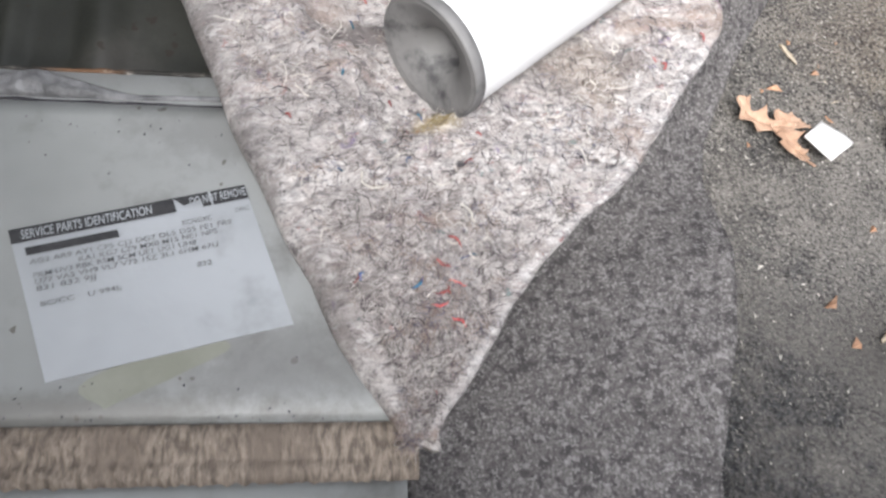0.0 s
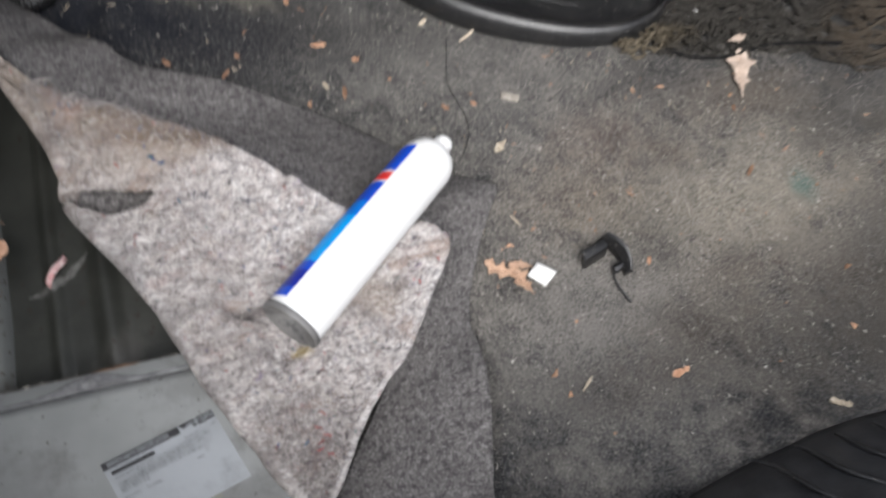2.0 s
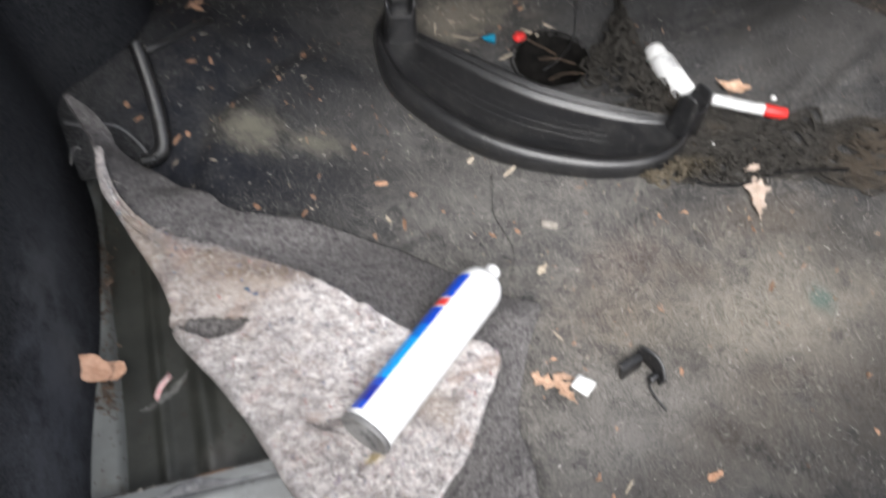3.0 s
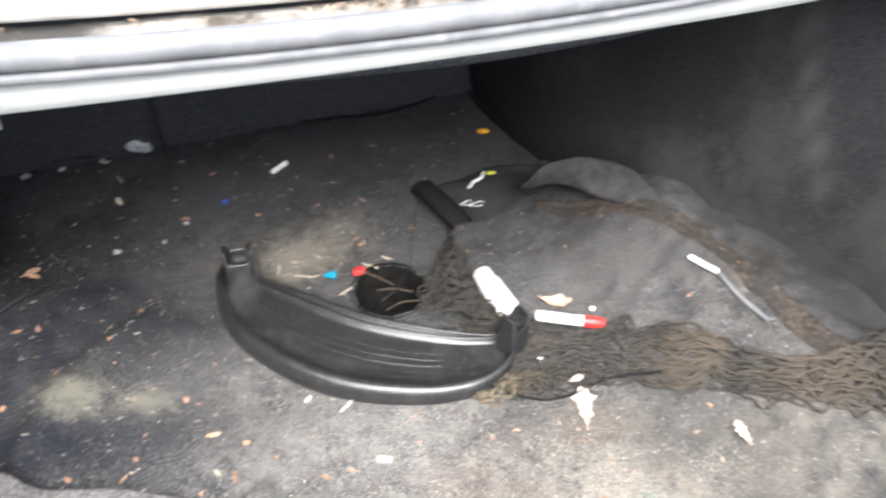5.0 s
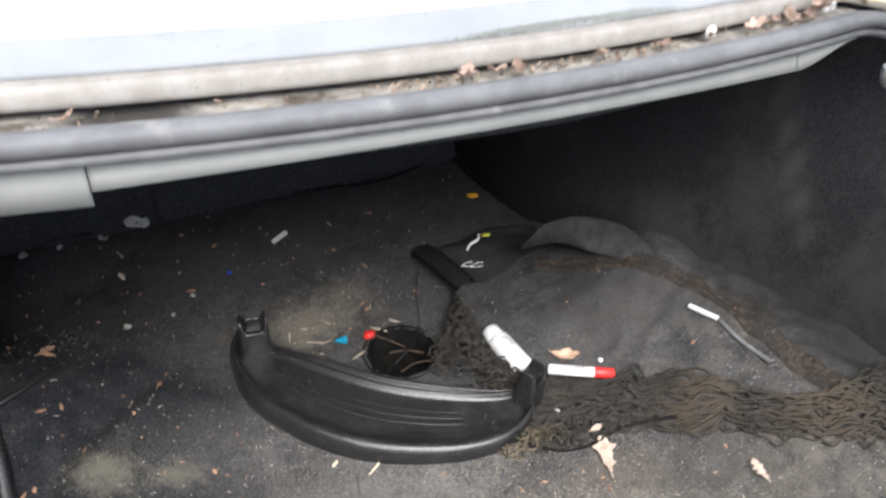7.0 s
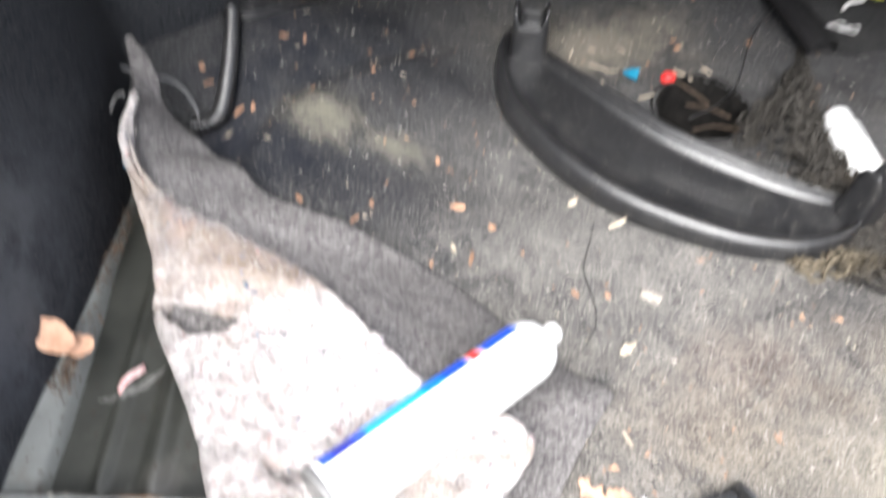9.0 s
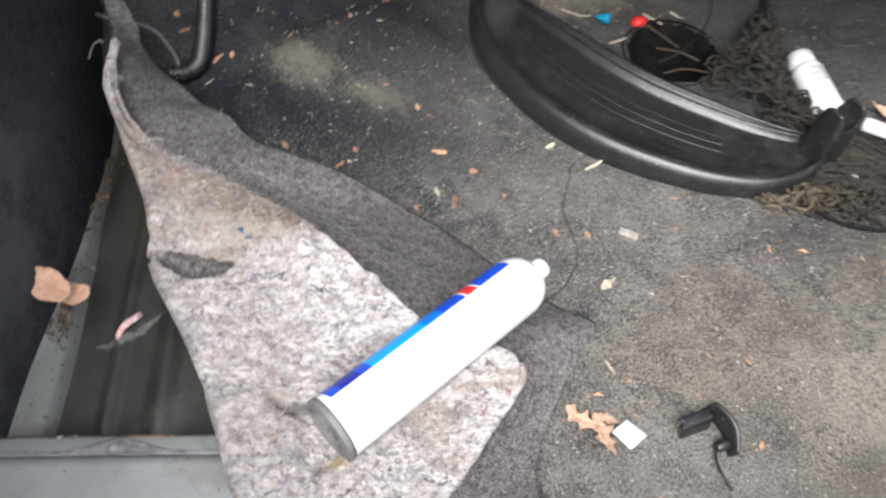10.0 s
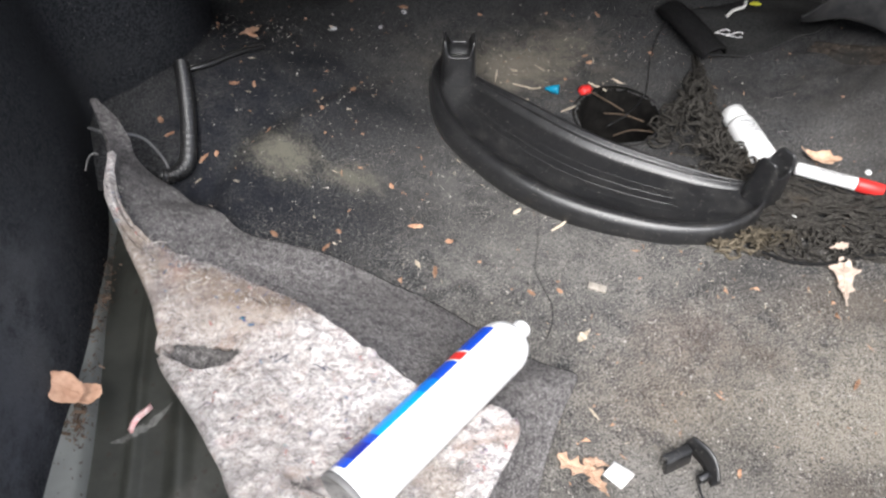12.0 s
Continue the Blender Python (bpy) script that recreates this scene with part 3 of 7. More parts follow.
def tube_bm(pts, radius, seg=8, closed_ends=True, bm=None):
    """A round tube along pts; radius: a number or one for each point."""
    bm = bm or bmesh.new()
    pts = [Vector(p) for p in pts]
    rings, side = [], None
    for i, p in enumerate(pts):
        d = (pts[min(i + 1, len(pts) - 1)] - pts[max(i - 1, 0)]).normalized()
        if side is None:
            side = d.orthogonal().normalized()
        side = (side - d * side.dot(d)).normalized()
        up = d.cross(side)
        r = radius[i] if isinstance(radius, (list, tuple)) else radius
        rings.append([bm.verts.new(p + (side * math.cos(a) + up * math.sin(a)) * r) for a in (2 * math.pi * k / seg for k in range(seg))])
    for a, b in zip(rings, rings[1:]):
        for k in range(seg):
            bm.faces.new((a[k], a[(k + 1) % seg], b[(k + 1) % seg], b[k]))
    if closed_ends:
        bm.faces.new(rings[0][::-1])
        bm.faces.new(rings[-1])
    return bm


def box_bm(size, at=(0, 0, 0), turn=(0, 0, 0), bevel=0.0, bm=None):
    own = bm or bmesh.new()
    m = pose(*at, *turn) @ Matrix.Diagonal((*size, 1))
    made = bmesh.ops.create_cube(own, size=1.0, matrix=m)
    if bevel:
        edges = list({e for v in made["verts"] for e in v.link_edges})
        bmesh.ops.bevel(own, geom=edges, offset=bevel, segments=2, affect="EDGES", profile=0.6)
    return own


def lathe_bm(prof, seg=40, base=True, top=True):
    """A turned body round z from (radius, height) pairs."""
    bm = bmesh.new()
    rings = [[bm.verts.new((r * math.cos(2 * math.pi * k / seg), r * math.sin(2 * math.pi * k / seg), z)) for k in range(seg)] for r, z in prof]
    for a, b in zip(rings, rings[1:]):
        for k in range(seg):
            bm.faces.new((a[k], a[(k + 1) % seg], b[(k + 1) % seg], b[k]))
    if base:
        bm.faces.new(rings[0][::-1])
    if top:
        bm.faces.new(rings[-1])
    return bm


def along(a, b, up=(0, 0, 1)):
    """The pose at a whose z points to b."""
    z = (Vector(b) - Vector(a)).normalized()
    x = Vector(up).cross(z).normalized()
    y = z.cross(x)
    m = Matrix((x, y, z)).transposed().to_4x4()
    m.translation = a
    return m


def put(bm, m):
    bmesh.ops.transform(bm, matrix=m, verts=bm.verts[:])
    return bm


# ---- the large structure: boot floor, pan, walls, rear deck ----
HOLE, HOLE_R = (0.462, 0.785), 0.060


BOARD_EDGE = [(-0.072, 0.50), (-0.072, 0.53), (-0.067, 0.60), (-0.040, 0.665), (0.045, 0.78), (0.165, 0.91)]


def board_edge(x, y):
    """Distance to the edge of the spare wheel board, inside it positive, and how strongly it shows."""
    best, out, run = 9.0, 0.0, 0.0
    last = len(BOARD_EDGE) - 2
    for k, ((x0, y0), (x1, y1)) in enumerate(zip(BOARD_EDGE, BOARD_EDGE[1:])):
        ex, ey = x1 - x0, y1 - y0
        t = max(0.0, min(1.0, ((x - x0) * ex + (y - y0) * ey) / (ex * ex + ey * ey)))
        dx, dy = x - x0 - ex * t, y - y0 - ey * t
        d = math.hypot(dx, dy)
        if d < best:
            best, run = d, (k + t) / (last + 1)
            out = d if ex * dy - ey * dx < 0 else -d
    return out, ss(run / 0.15) * ss((1 - run) / 0.18)


def floor_z(x, y):
    """Height of the worn carpet: flat board over the spare wheel, rising to the sides and the sill."""
    z = 0.095 * ss((0.20 - x) / 0.30) * ss((1.15 - y) / 0.35) * ss((y - 0.25) / 0.25)
    z += 0.075 * ss((0.20 - y) / 0.24) * ss((x - 0.22) / 0.25)
    z += 0.105 * ss((x - 0.68) / 0.24) * ss((1.02 - y) / 0.30)
    z -= 0.024 * ss(1.25 - math.hypot(x - 0.38, y - 0.80) / 0.30)
    if x < 0.24 and 0.46 < y < 0.99:
        d, fade = board_edge(x, y)
        z += fade * (0.014 * ss((d + 0.008) / 0.030) * ss(1 - d / 0.13) - 0.006 * ss(1 - abs(d + 0.014) / 0.016))
    z += 0.004 * (noise.noise(Vector((x * 7, y * 7, 0.3)))) + 0.0015 * noise.noise(Vector((x * 30, y * 30, 1.7)))
    if x > 0.66:
        edge = ss((x - 0.66) / 0.1) * ss((1.0 - y) / 0.2)
        z += edge * (0.016 * noise.noise(Vector((x * 13 + y * 5, y * 9 - x * 6, 4.2))) + 0.009 * (0.5 - abs(noise.noise(Vector((x * 18 - y * 8, y * 22 + x * 9, 7.1))))))
    return z


def carpet_floor():
    nx, ny, x0, x1, y0, y1 = 300, 300, -0.34, 1.22, -0.14, 1.40
    rows = [[(lerp(x0, x1, i / nx), lerp(y0, y1, j / ny), 0) for i in range(nx + 1)] for j in range(ny + 1)]
    rows = [[(x, y, floor_z(x, y)) for x, y, _ in r] for r in rows]

    def skip(j, i):
        x, y = lerp(x0, x1, (i + .5) / nx), lerp(y0, y1, (j + .5) / ny)
        if math.hypot(x - HOLE[0], y - HOLE[1]) < HOLE_R:
            return True
        return y < 0.60 and x < 0.085 - 0.24 * ss((y - 0.28) / 0.26)
    bm = grid_bm(rows, skip)
    return obj("floor", bm, CARPET, "dark worn boot carpet, dusty and littered with chips, shade painted in at its left", "carpet", kind="structure")


carpet_floor()


def hole_cup():
    prof = [(HOLE_R * 0.80, -0.11), (HOLE_R * 0.86, -0.02), (HOLE_R * 0.99, -0.002), (HOLE_R * 1.09, 0.003), (HOLE_R * 1.12, -0.001)]
    bm = bmesh.new()
    seg = 48
    z = floor_z(*HOLE)
    rings = [[bm.verts.new((HOLE[0] + r * math.cos(2 * math.pi * k / seg), HOLE[1] + r * math.sin(2 * math.pi * k / seg), z + h)) for k in range(seg)] for r, h in prof]
    for a, b in zip(rings, rings[1:]):
        for k in range(seg):
            bm.faces.new((a[k], b[k], b[(k + 1) % seg], a[(k + 1) % seg]))
    bm.faces.new(rings[0])
    return obj("floor_hole_rim", bm, mat("recess_liner", (0.004, 0.0038, 0.0036), (0.012, 0.011, 0.010), 60, 0.9, 0.3, 200, spec=0.1), "round black recess in the boot floor", "recess", kind="structure")


hole_cup()

PAN, DECK = 0.062, 0.080


def pan_z(x, y):
    """Height of the sunken pan with its two pressed ribs."""
    rib = 0.007 * ss(1 - abs(x + 0.092 + 0.05 * (y - 0.24)) / 0.016) + 0.005 * ss(1 - abs(x + 0.135 + 0.04 * (y - 0.24)) / 0.010)
    return PAN - 0.016 + rib * ss((y - 0.232) / 0.02) + 0.0012 * noise.noise(Vector((x * 18, y * 18, 9)))


def pan():
    """The painted steel pan where the carpet is folded away."""
    base = empty("floor_pan", "bare grey painted steel boot floor beside the folded carpet", "floor pan")
    tagged(base, kind="structure")
    n = 60
    rows = []
    for j in range(21):
        y = lerp(0.0773, 0.2108, j / 20)
        rows.append([(x, y, DECK + 0.0012 * noise.noise(Vector((x * 14, y * 14, 3))) - 0.003 * ss((0.085 - y) / 0.007)) for x in (lerp(-0.27, 0.047, i / n) for i in range(n + 1))])
    part("front_panel", thicken(grid_bm(rows), -0.002), PAINT, base)
    rows = [[(x, y, DECK - 0.003 + z) for x in (-0.27, 0.050)] for y, z in ((-0.14, -0.030), (-0.02, -0.022), (0.02, -0.006), (0.050, 0.0), (0.0609, 0.0))]
    part("rear_panel", thicken(grid_bm(rows), -0.002), PAINT, base)
    # brushed strip of seam sealer: an upper and a lower band of short combed ridges with a groove between
    rows = []
    for j in range(17):
        t = j / 16
        band, hump = (3.0, math.sin(math.pi * min(1.0, t / 0.40))) if t < 0.40 else (11.0, math.sin(math.pi * (t - 0.40) / 0.60))
        row = []
        for i in range(601):
            x = lerp(-0.27, 0.054, i / 600)
            rough = 0.35 + 0.65 * ss((-0.005 - x) / 0.07)
            comb = noise.noise(Vector((x * 330 + 9 * t, band, t * 2.2))) + 0.6 * noise.noise(Vector((x * 640 + 6 * t, band + 4, t * 3)))
            row.append((x, lerp(0.0579, 0.079, t) + 0.0012 * (t < 0.1) * noise.noise(Vector((x * 330, band, 0))),
                        DECK + 0.0008 + 0.0030 * hump ** 0.5 + 0.0030 * rough * hump * comb))
        rows.append(row)
    part("sealer_strip", grid_bm(rows), SEALER, base, "tan brushed seam sealer")
    # lumpy bead, thick at the side and thin towards the fold
    rows = []
    for j in range(11):
        t = j / 10
        row = []
        for i in range(221):
            x = lerp(-0.20, 0.01, i / 220)
            fat = 0.22 + 0.78 * ss((x + 0.150) / 0.03) * ss((-0.060 - x) / 0.035) * (0.8 + 0.5 * noise.noise(Vector((x * 34, 7, 0))))
            lump_ = fat * (0.0034 + 0.0022 * noise.noise(Vector((x * 120, t * 4, 3))) + 0.0012 * noise.noise(Vector((x * 260, t * 9, 5))))
            row.append((x, 0.2143 + 0.0052 * fat + (0.0060 * fat) * math.cos(math.pi * t) + 0.0016 * noise.noise(Vector((x * 22, 1, 0))), DECK + 0.0006 + lump_ * math.sin(math.pi * t)))
        rows.append(row)
    part("seam_bead", grid_bm(rows), BEAD, base, "lumpy grey seam sealer bead")
    pts = [(x, 0.2118 + 0.0010 * noise.noise(Vector((x * 40, 18, 4))), DECK + 0.0012) for x in (lerp(-0.20, 0.01, i / 90) for i in range(91))]
    part("crack", tube_bm(pts, [0.0004 + 0.0005 * abs(noise.noise(Vector((p[0] * 70, 2, 8)))) for p in pts], 5), FIBRE_DARK, base, "dark crack beside the sealer")
    edge = [(x, 0.2276 + 0.0009 * noise.noise(Vector((x * 60, 5, 4))), DECK + 0.0002) for x in (lerp(-0.20, 0.03, i / 120) for i in range(121))]
    part("chipped_edge", tube_bm(edge, [0.0009 + 0.0008 * abs(noise.noise(Vector((p[0] * 110, 2, 8)))) for p in edge], 6), EDGE_DIRT, base, "dark chipped edge with rust and pale grit")
    rows = [[(x, y, DECK + 0.0005) for x in (-0.27, 0.03)] for y in (0.2085, 0.2266)] + [[(x, 0.2287, DECK - 0.003) for x in (-0.27, 0.03)], [(x, 0.2297, PAN - 0.016) for x in (-0.27, 0.03)]]
    part("step_flange", grid_bm(rows), PAINT, base)
    # sunken pan with pressed ribs
    rows = []
    for j in range(61):
        y = lerp(0.2285, 0.64, j / 60)
        row = []
        for i in range(91):
            x = lerp(-0.205, lerp(0.03, -0.10, ss((y - 0.3) / 0.22)), i / 90)
            row.append((x, y, pan_z(x, y)))
        rows.append(row)
    part("sunken_pan", grid_bm(rows), OLIVE, base, "dark olive painted sunken pan with ribs")
    # light flange along the side
    rows = []
    for j in range(31):
        y = lerp(0.226, 0.74, j / 30)
        inner = lerp(-0.176, -0.199, ss((y - 0.25) / 0.38))
        rows.append([(-0.26, y, PAN + 0.012), (-0.225, y, PAN + 0.004), (inner - 0.004, y, PAN), (inner, y, PAN - 0.003), (inner + 0.003, y, PAN - 0.018)])
    part("side_flange", grid_bm(rows), DULL_PAINT, base)
    return base


pan()


def wall_along(name, line, z0, z1, lean, material, label, wrinkle=0.004, n=120, m=24, thick=0.02):
    """A lined side wall over a plan line; lean: how far its top moves sideways."""
    pts = spline([(x, y, 0) for x, y in line], n)
    rows = []
    for j in range(m + 1):
        t = j / m
        row = []
        for i, p in enumerate(pts):
            d = (pts[min(i + 1, n)] - pts[max(i - 1, 0)]).normalized()
            side = Vector((d.y, -d.x, 0))
            off = lean * t * t + wrinkle * noise.noise(Vector((p.x * 6, p.y * 6, t * 3))) - 0.02 * ss(1 - t * 8) * 0.3
            row.append(p + side * off + Vector((0, 0, lerp(z0, z1, t))))
        rows.append(row)
    return obj(name, thicken(grid_bm(rows), thick), material, label, "wall", kind="structure")


# Scuffs, and pale patches that paint stronger light onto the near foot.
LEFT_LINER = spots(liner("lit_worn_liner", 1.75), [(-0.200, 0.30, 0.13, 0.08, 0.12, 0.09, (0.070, 0.075, 0.088), 0.7), (-0.200, 0.34, 0.16, 0.08, 0.06, 0.07, (0.10, 0.106, 0.120), 0.6), (-0.200, 0.24, 0.17, 0.08, 0.05, 0.10, (0.11, 0.116, 0.130), 0.5), (-0.200, 0.43, 0.17, 0.08, 0.13, 0.10, (0.060, 0.063, 0.070), 0.65), (-0.200, 0.40, 0.20, 0.08, 0.05, 0.05, (0.10, 0.103, 0.108), 0.5), (-0.207, 0.36, 0.14, 0.08, 0.03, 0.06, (0.095, 0.098, 0.10), 0.45), (-0.21, 0.62, 0.25, 0.08, 0.10, 0.10, (0.042, 0.045, 0.049), 0.4)], 30, 1.4, 2.4)
LEFT = [(-0.205, -0.14), (-0.200, 0.10), (-0.200, 0.27), (-0.192, 0.42), (-0.198, 0.57), (-0.216, 0.66), (-0.228, 0.735), (-0.175, 0.785), (-0.135, 0.830), (-0.116, 0.90), (-0.124, 1.02), (-0.138, 1.12), (-0.150, 1.40)]
RIGHT = [(0.845, 1.40), (0.838, 1.24), (0.862, 1.04), (0.915, 0.87), (0.965, 0.73), (1.010, 0.58), (1.07, 0.35), (1.10, 0.10), (1.11, -0.14)]
wall_along("wall_left", LEFT, 0.0, 0.60, -0.03, LEFT_LINER, "dark blue-black felt boot side liner, scuffed, with light painted on its near foot")
wall_along("wall_right", RIGHT, -0.02, 0.60, -0.05, SCUFFED_SHEEN, "dark grey felt boot side liner with pale scuffs and a painted sheen streak", 0.010)


def seat_back():
    rows = []
    for j in range(13):
        z = lerp(-0.03, 0.56, j / 12)
        rows.append([(x, 1.335 + 0.16 * (z / 0.56) + 0.006 * noise.noise(Vector((x * 5, z * 5, 2))) + 0.010 * ss(1 - abs(x - 0.155) / 0.012), z) for x in (lerp(-0.30, 1.00, i / 160) for i in range(161))])
    return obj("wall_front", thicken(grid_bm(rows), -0.03), TRIM, "dark seat back closing the boot", "wall", kind="structure")


seat_back()
def lip_y(x):
    """The bowed front edge of the boot opening."""
    return 0.490 + 0.055 * ((x - 0.55) / 0.55) ** 2


# Unseen rear wall, made this high to shade the near end.
obj("wall_rear", box_bm((1.60, 0.03, 0.48), (0.45, -0.165, 0.16), bevel=0.008), TRIM, "unseen dark rear boot wall, its height set to shade the near floor", "wall", kind="structure")
shelf_rows = [[(x, lerp(lip_y(x) + 0.052, 1.52, t), 0.512 + 0.004 * math.sin(9 * x)) for x in (lerp(-0.42, 1.20, i / 60) for i in range(61))] for t in (0, 0.25, 0.5, 0.75, 1.0)]
obj("ceiling", thicken(grid_bm(shelf_rows), -0.012), TRIM, "dark underside of the parcel shelf", "ceiling", kind="structure")


def sweep_lip(name, prof, material, label, x0=-0.42, x1=1.05, n=150, wob=0.0, kind="structure", category="body panel", thick=0.0, crown=0.0, taper=0.0):
    """A strip along the opening's front edge with the profile (y, z)."""
    rows = []
    for i in range(n + 1):
        x = lerp(x0, x1, i / n)
        end = ss((x - 0.93) / 0.13)
        y = lip_y(x) - 0.09 * end * end
        up = crown * max(0.0, 1 - ((x - 0.45) / 0.40) ** 2)
        less = 1 - taper * ss(i / n)
        rows.append([(x, y + a + wob * noise.noise(Vector((x * 30, a * 60, b * 60))), prof[0][1] + (b - prof[0][1]) * less - 0.012 * end + up * k / (len(prof) - 1) + wob * noise.noise(Vector((x * 25, a * 50, b * 50 + 7)))) for k, (a, b) in enumerate(prof)])
    bm = grid_bm(rows)
    if thick:
        thicken(bm, thick)
    return obj(name, bm, material, label, category, kind=kind)


def arc(cx, cz, r, a0, a1, n=8):
    return [(cx + r * math.cos(radians(lerp(a0, a1, k / n))), cz + r * math.sin(radians(lerp(a0, a1, k / n)))) for k in range(n + 1)]


# rubber seal: a fat bulb above a thin lower ridge
bulb = [(0.014, 0.588)] + arc(-0.001, 0.5820, 0.0100, 60, 250, 14) + [(0.005, 0.5727), (0.013, 0.5727)]
ridge = [(0.013, 0.5722), (0.004, 0.5721)] + arc(-0.002, 0.5670, 0.0052, 105, 290, 10) + [(0.007, 0.5622), (0.014, 0.5625)]
boot_seal = empty("boot_seal", "grey rubber boot seal, dusty", "seal")
for name, prof in (("bulb", bulb), ("lower_ridge", ridge)):
    strip = sweep_lip(name, prof, RUBBER, "", category="", kind="")
    strip.parent = boot_seal
sweep_lip("trim_flange", [(0.009, 0.565), (0.006, 0.557), (0.003, 0.548), (-0.001, 0.5375)], FLANGE, "light grey painted flange under the boot seal", x0=0.074, x1=0.832, thick=-0.002, crown=0.009)
sweep_lip("trim_flange", [(0.009, 0.565), (0.006, 0.557), (0.003, 0.548), (-0.001, 0.5378)], FLANGE, "light grey painted flange under the boot seal", x0=0.8345, x1=0.945, thick=-0.002, taper=0.75)
sweep_lip("trim_flange", [(0.009, 0.565), (0.006, 0.557), (0.002, 0.545), (-0.002, 0.5265)], FLANGE, "light grey painted flange under the boot seal", x0=-0.42, x1=0.0728, thick=-0.002)
sweep_lip("gutter", [(0.010, 0.587), (0.013, 0.5835), (0.022, 0.5820), (0.036, 0.5815), (0.050, 0.5805), (0.058, 0.5800)], CHANNEL_DIRT_HOLLOW, "rain gutter full of leaf litter along the deck", wob=0.0015)
sweep_lip("deck_edge", [(0.060, 0.5885), (0.046, 0.5885), (0.0425, 0.590), (0.0420, 0.594), (0.0435, 0.603), (0.0465, 0.6075), (0.053, 0.6085), (0.0545, 0.6070), (0.0555, 0.6080), (0.0562, 0.6105), (0.0570, 0.6108)], CHANNEL, "cream painted deck edge with a pressed bead")
DECK_XS = [lerp(-0.42, 1.04, i / 80) for i in range(81)]


def deck_front(x):
    """The line of the pressed bead along the rear deck."""
    return lip_y(x) - 0.09 * ss((x - 0.93) / 0.13) ** 2


def sill_y(x):
    """The slanting lower edge of the window strip."""
    return 0.655 + 0.215 * ss((x + 0.16) / 0.76)


def deck_z(x, y):
    s = min(1.0, max(0.0, (y - deck_front(x) - 0.0715) / 0.175))
    return 0.6165 + 0.0385 * s + 0.010 * math.sin(math.pi * s)


ledge = [(0.0568, 0.6100), (0.0600, 0.6140), (0.0650, 0.6162), (0.0730, 0.6185), (0.0830, 0.6218), (0.0950, 0.6262), (0.0972, 0.6264)]
obj("deck_ledge", thicken(grid_bm([[(x, deck_front(x) + a, b) for x in DECK_XS] for a, b in ledge]), -0.002), LEDGE, "grey-white deck ledge, its shade put into the paint colour, with moss along its foot", "body panel", kind="structure")
rows = [[(x, deck_front(x) + 0.0972, 0.6232) for x in DECK_XS]]
for j in range(21):
    t = j / 20
    rows.append([(x, y, max(deck_z(x, y), 0.6290)) for x in DECK_XS for y in [lerp(deck_front(x) + 0.0990, sill_y(x) + 0.006, t)]])
obj("rear_deck", thicken(grid_bm(rows), -0.002), BODY_WHITE, "white painted rear deck panel below the window", "body panel", kind="structure")
rows = []
for a, b in [(0.0, 0.001), (0.001, 0.008), (0.010, 0.011), (0.022, 0.012), (0.030, 0.009), (0.045, 0.017), (0.090, 0.045)]:
    rows.append([(x, sill_y(x) + a, max(deck_z(x, sill_y(x)), 0.6290) + b) for x in DECK_XS])
obj("window_trim", grid_bm(rows), CHANNEL, "dirty cream window sill strip with moss specks", "trim", kind="structure")
rows = []
for j in range(3):
    a, b = [(0.090, 0.045), (0.35, 0.205), (0.50, 0.295)][j]
    rows.append([(x, sill_y(x) + a, max(deck_z(x, sill_y(x)), 0.6290) + b) for x in DECK_XS[::5]])
obj("window_1", thicken(grid_bm(rows), 0.004), BODY_WHITE, "pale rear window area above the deck", "window", kind="structure")
# body flanks outside the opening
for side, x0, x1 in (("left", -0.60, -0.235), ("right", 1.06, 1.40)):
    obj("body_side_" + side, box_bm((x1 - x0, 1.9, 0.04), ((x0 + x1) / 2, 0.62, 0.60), bevel=0.012), BODY_WHITE, "white painted rear wing beside the boot opening", "body panel", kind="structure")


def sill_panel():
    """The ribbed black plastic panel that rises from the carpet to the sill."""
    base = empty("sill_panel", "ribbed unseen black boot sill at the height of the raised rear wall panel", "sill panel")
    # The rows above the ribs are unseen, carried up with the rear wall.
    prof = [(0.034, 0.052), (0.027, 0.074), (0.010, 0.100), (-0.016, 0.130), (-0.044, 0.170), (-0.078, 0.230), (-0.110, 0.290), (-0.128, 0.328), (-0.138, 0.345), (-0.149, 0.348)]
    xs = [lerp(0.29, 1.10, i / 120) for i in range(121)]
    part("panel", thicken(grid_bm([[(x, y + 0.003 * noise.noise(Vector((x * 12, y * 20, 2))) - 0.030 * ss((0.50 - x) / 0.20) * ss((0.14 - z) / 0.10), z) for x in xs] for y, z in prof]), -0.003), SILL_BLACK, base)
    for k in range(17):
        x = 0.400 + 0.0395 * k
        pts = [(x + 0.030 * t + 0.003 * math.sin(6 * t + k), lerp(0.026, -0.022, t), lerp(0.083, 0.138, t) + 0.0012) for t in (0, 0.2, 0.4, 0.6, 0.8, 1.0)]
        part("rib", tube_bm(spline(pts, 16), [0.0009 + 0.0016 * math.sin(math.pi * i / 16) for i in range(17)], 6), BLACK_PLASTIC, base)
    return base


SILL_BLACK = mat("sill_plastic", (0.020, 0.0205, 0.023), (0.036, 0.037, 0.040), 60, 0.5, 0.3, 300, (0.05, 0.048, 0.045), 18, (0.55, 0.78), spec=0.4)
sill_panel()
# plain outer skin of the car's tail
for x in (-0.585, 1.385):
    obj("body_flank", box_bm((0.03, 1.9, 1.02), (x, 0.62, 0.08), bevel=0.012), BODY_WHITE, "white painted flank of the car", "body panel", kind="structure")
obj("rear_panel", box_bm((1.94, 0.04, 0.92), (0.40, -0.30, -0.05), bevel=0.012), BODY_WHITE, "white painted tail panel under the boot opening", "body panel", kind="structure")
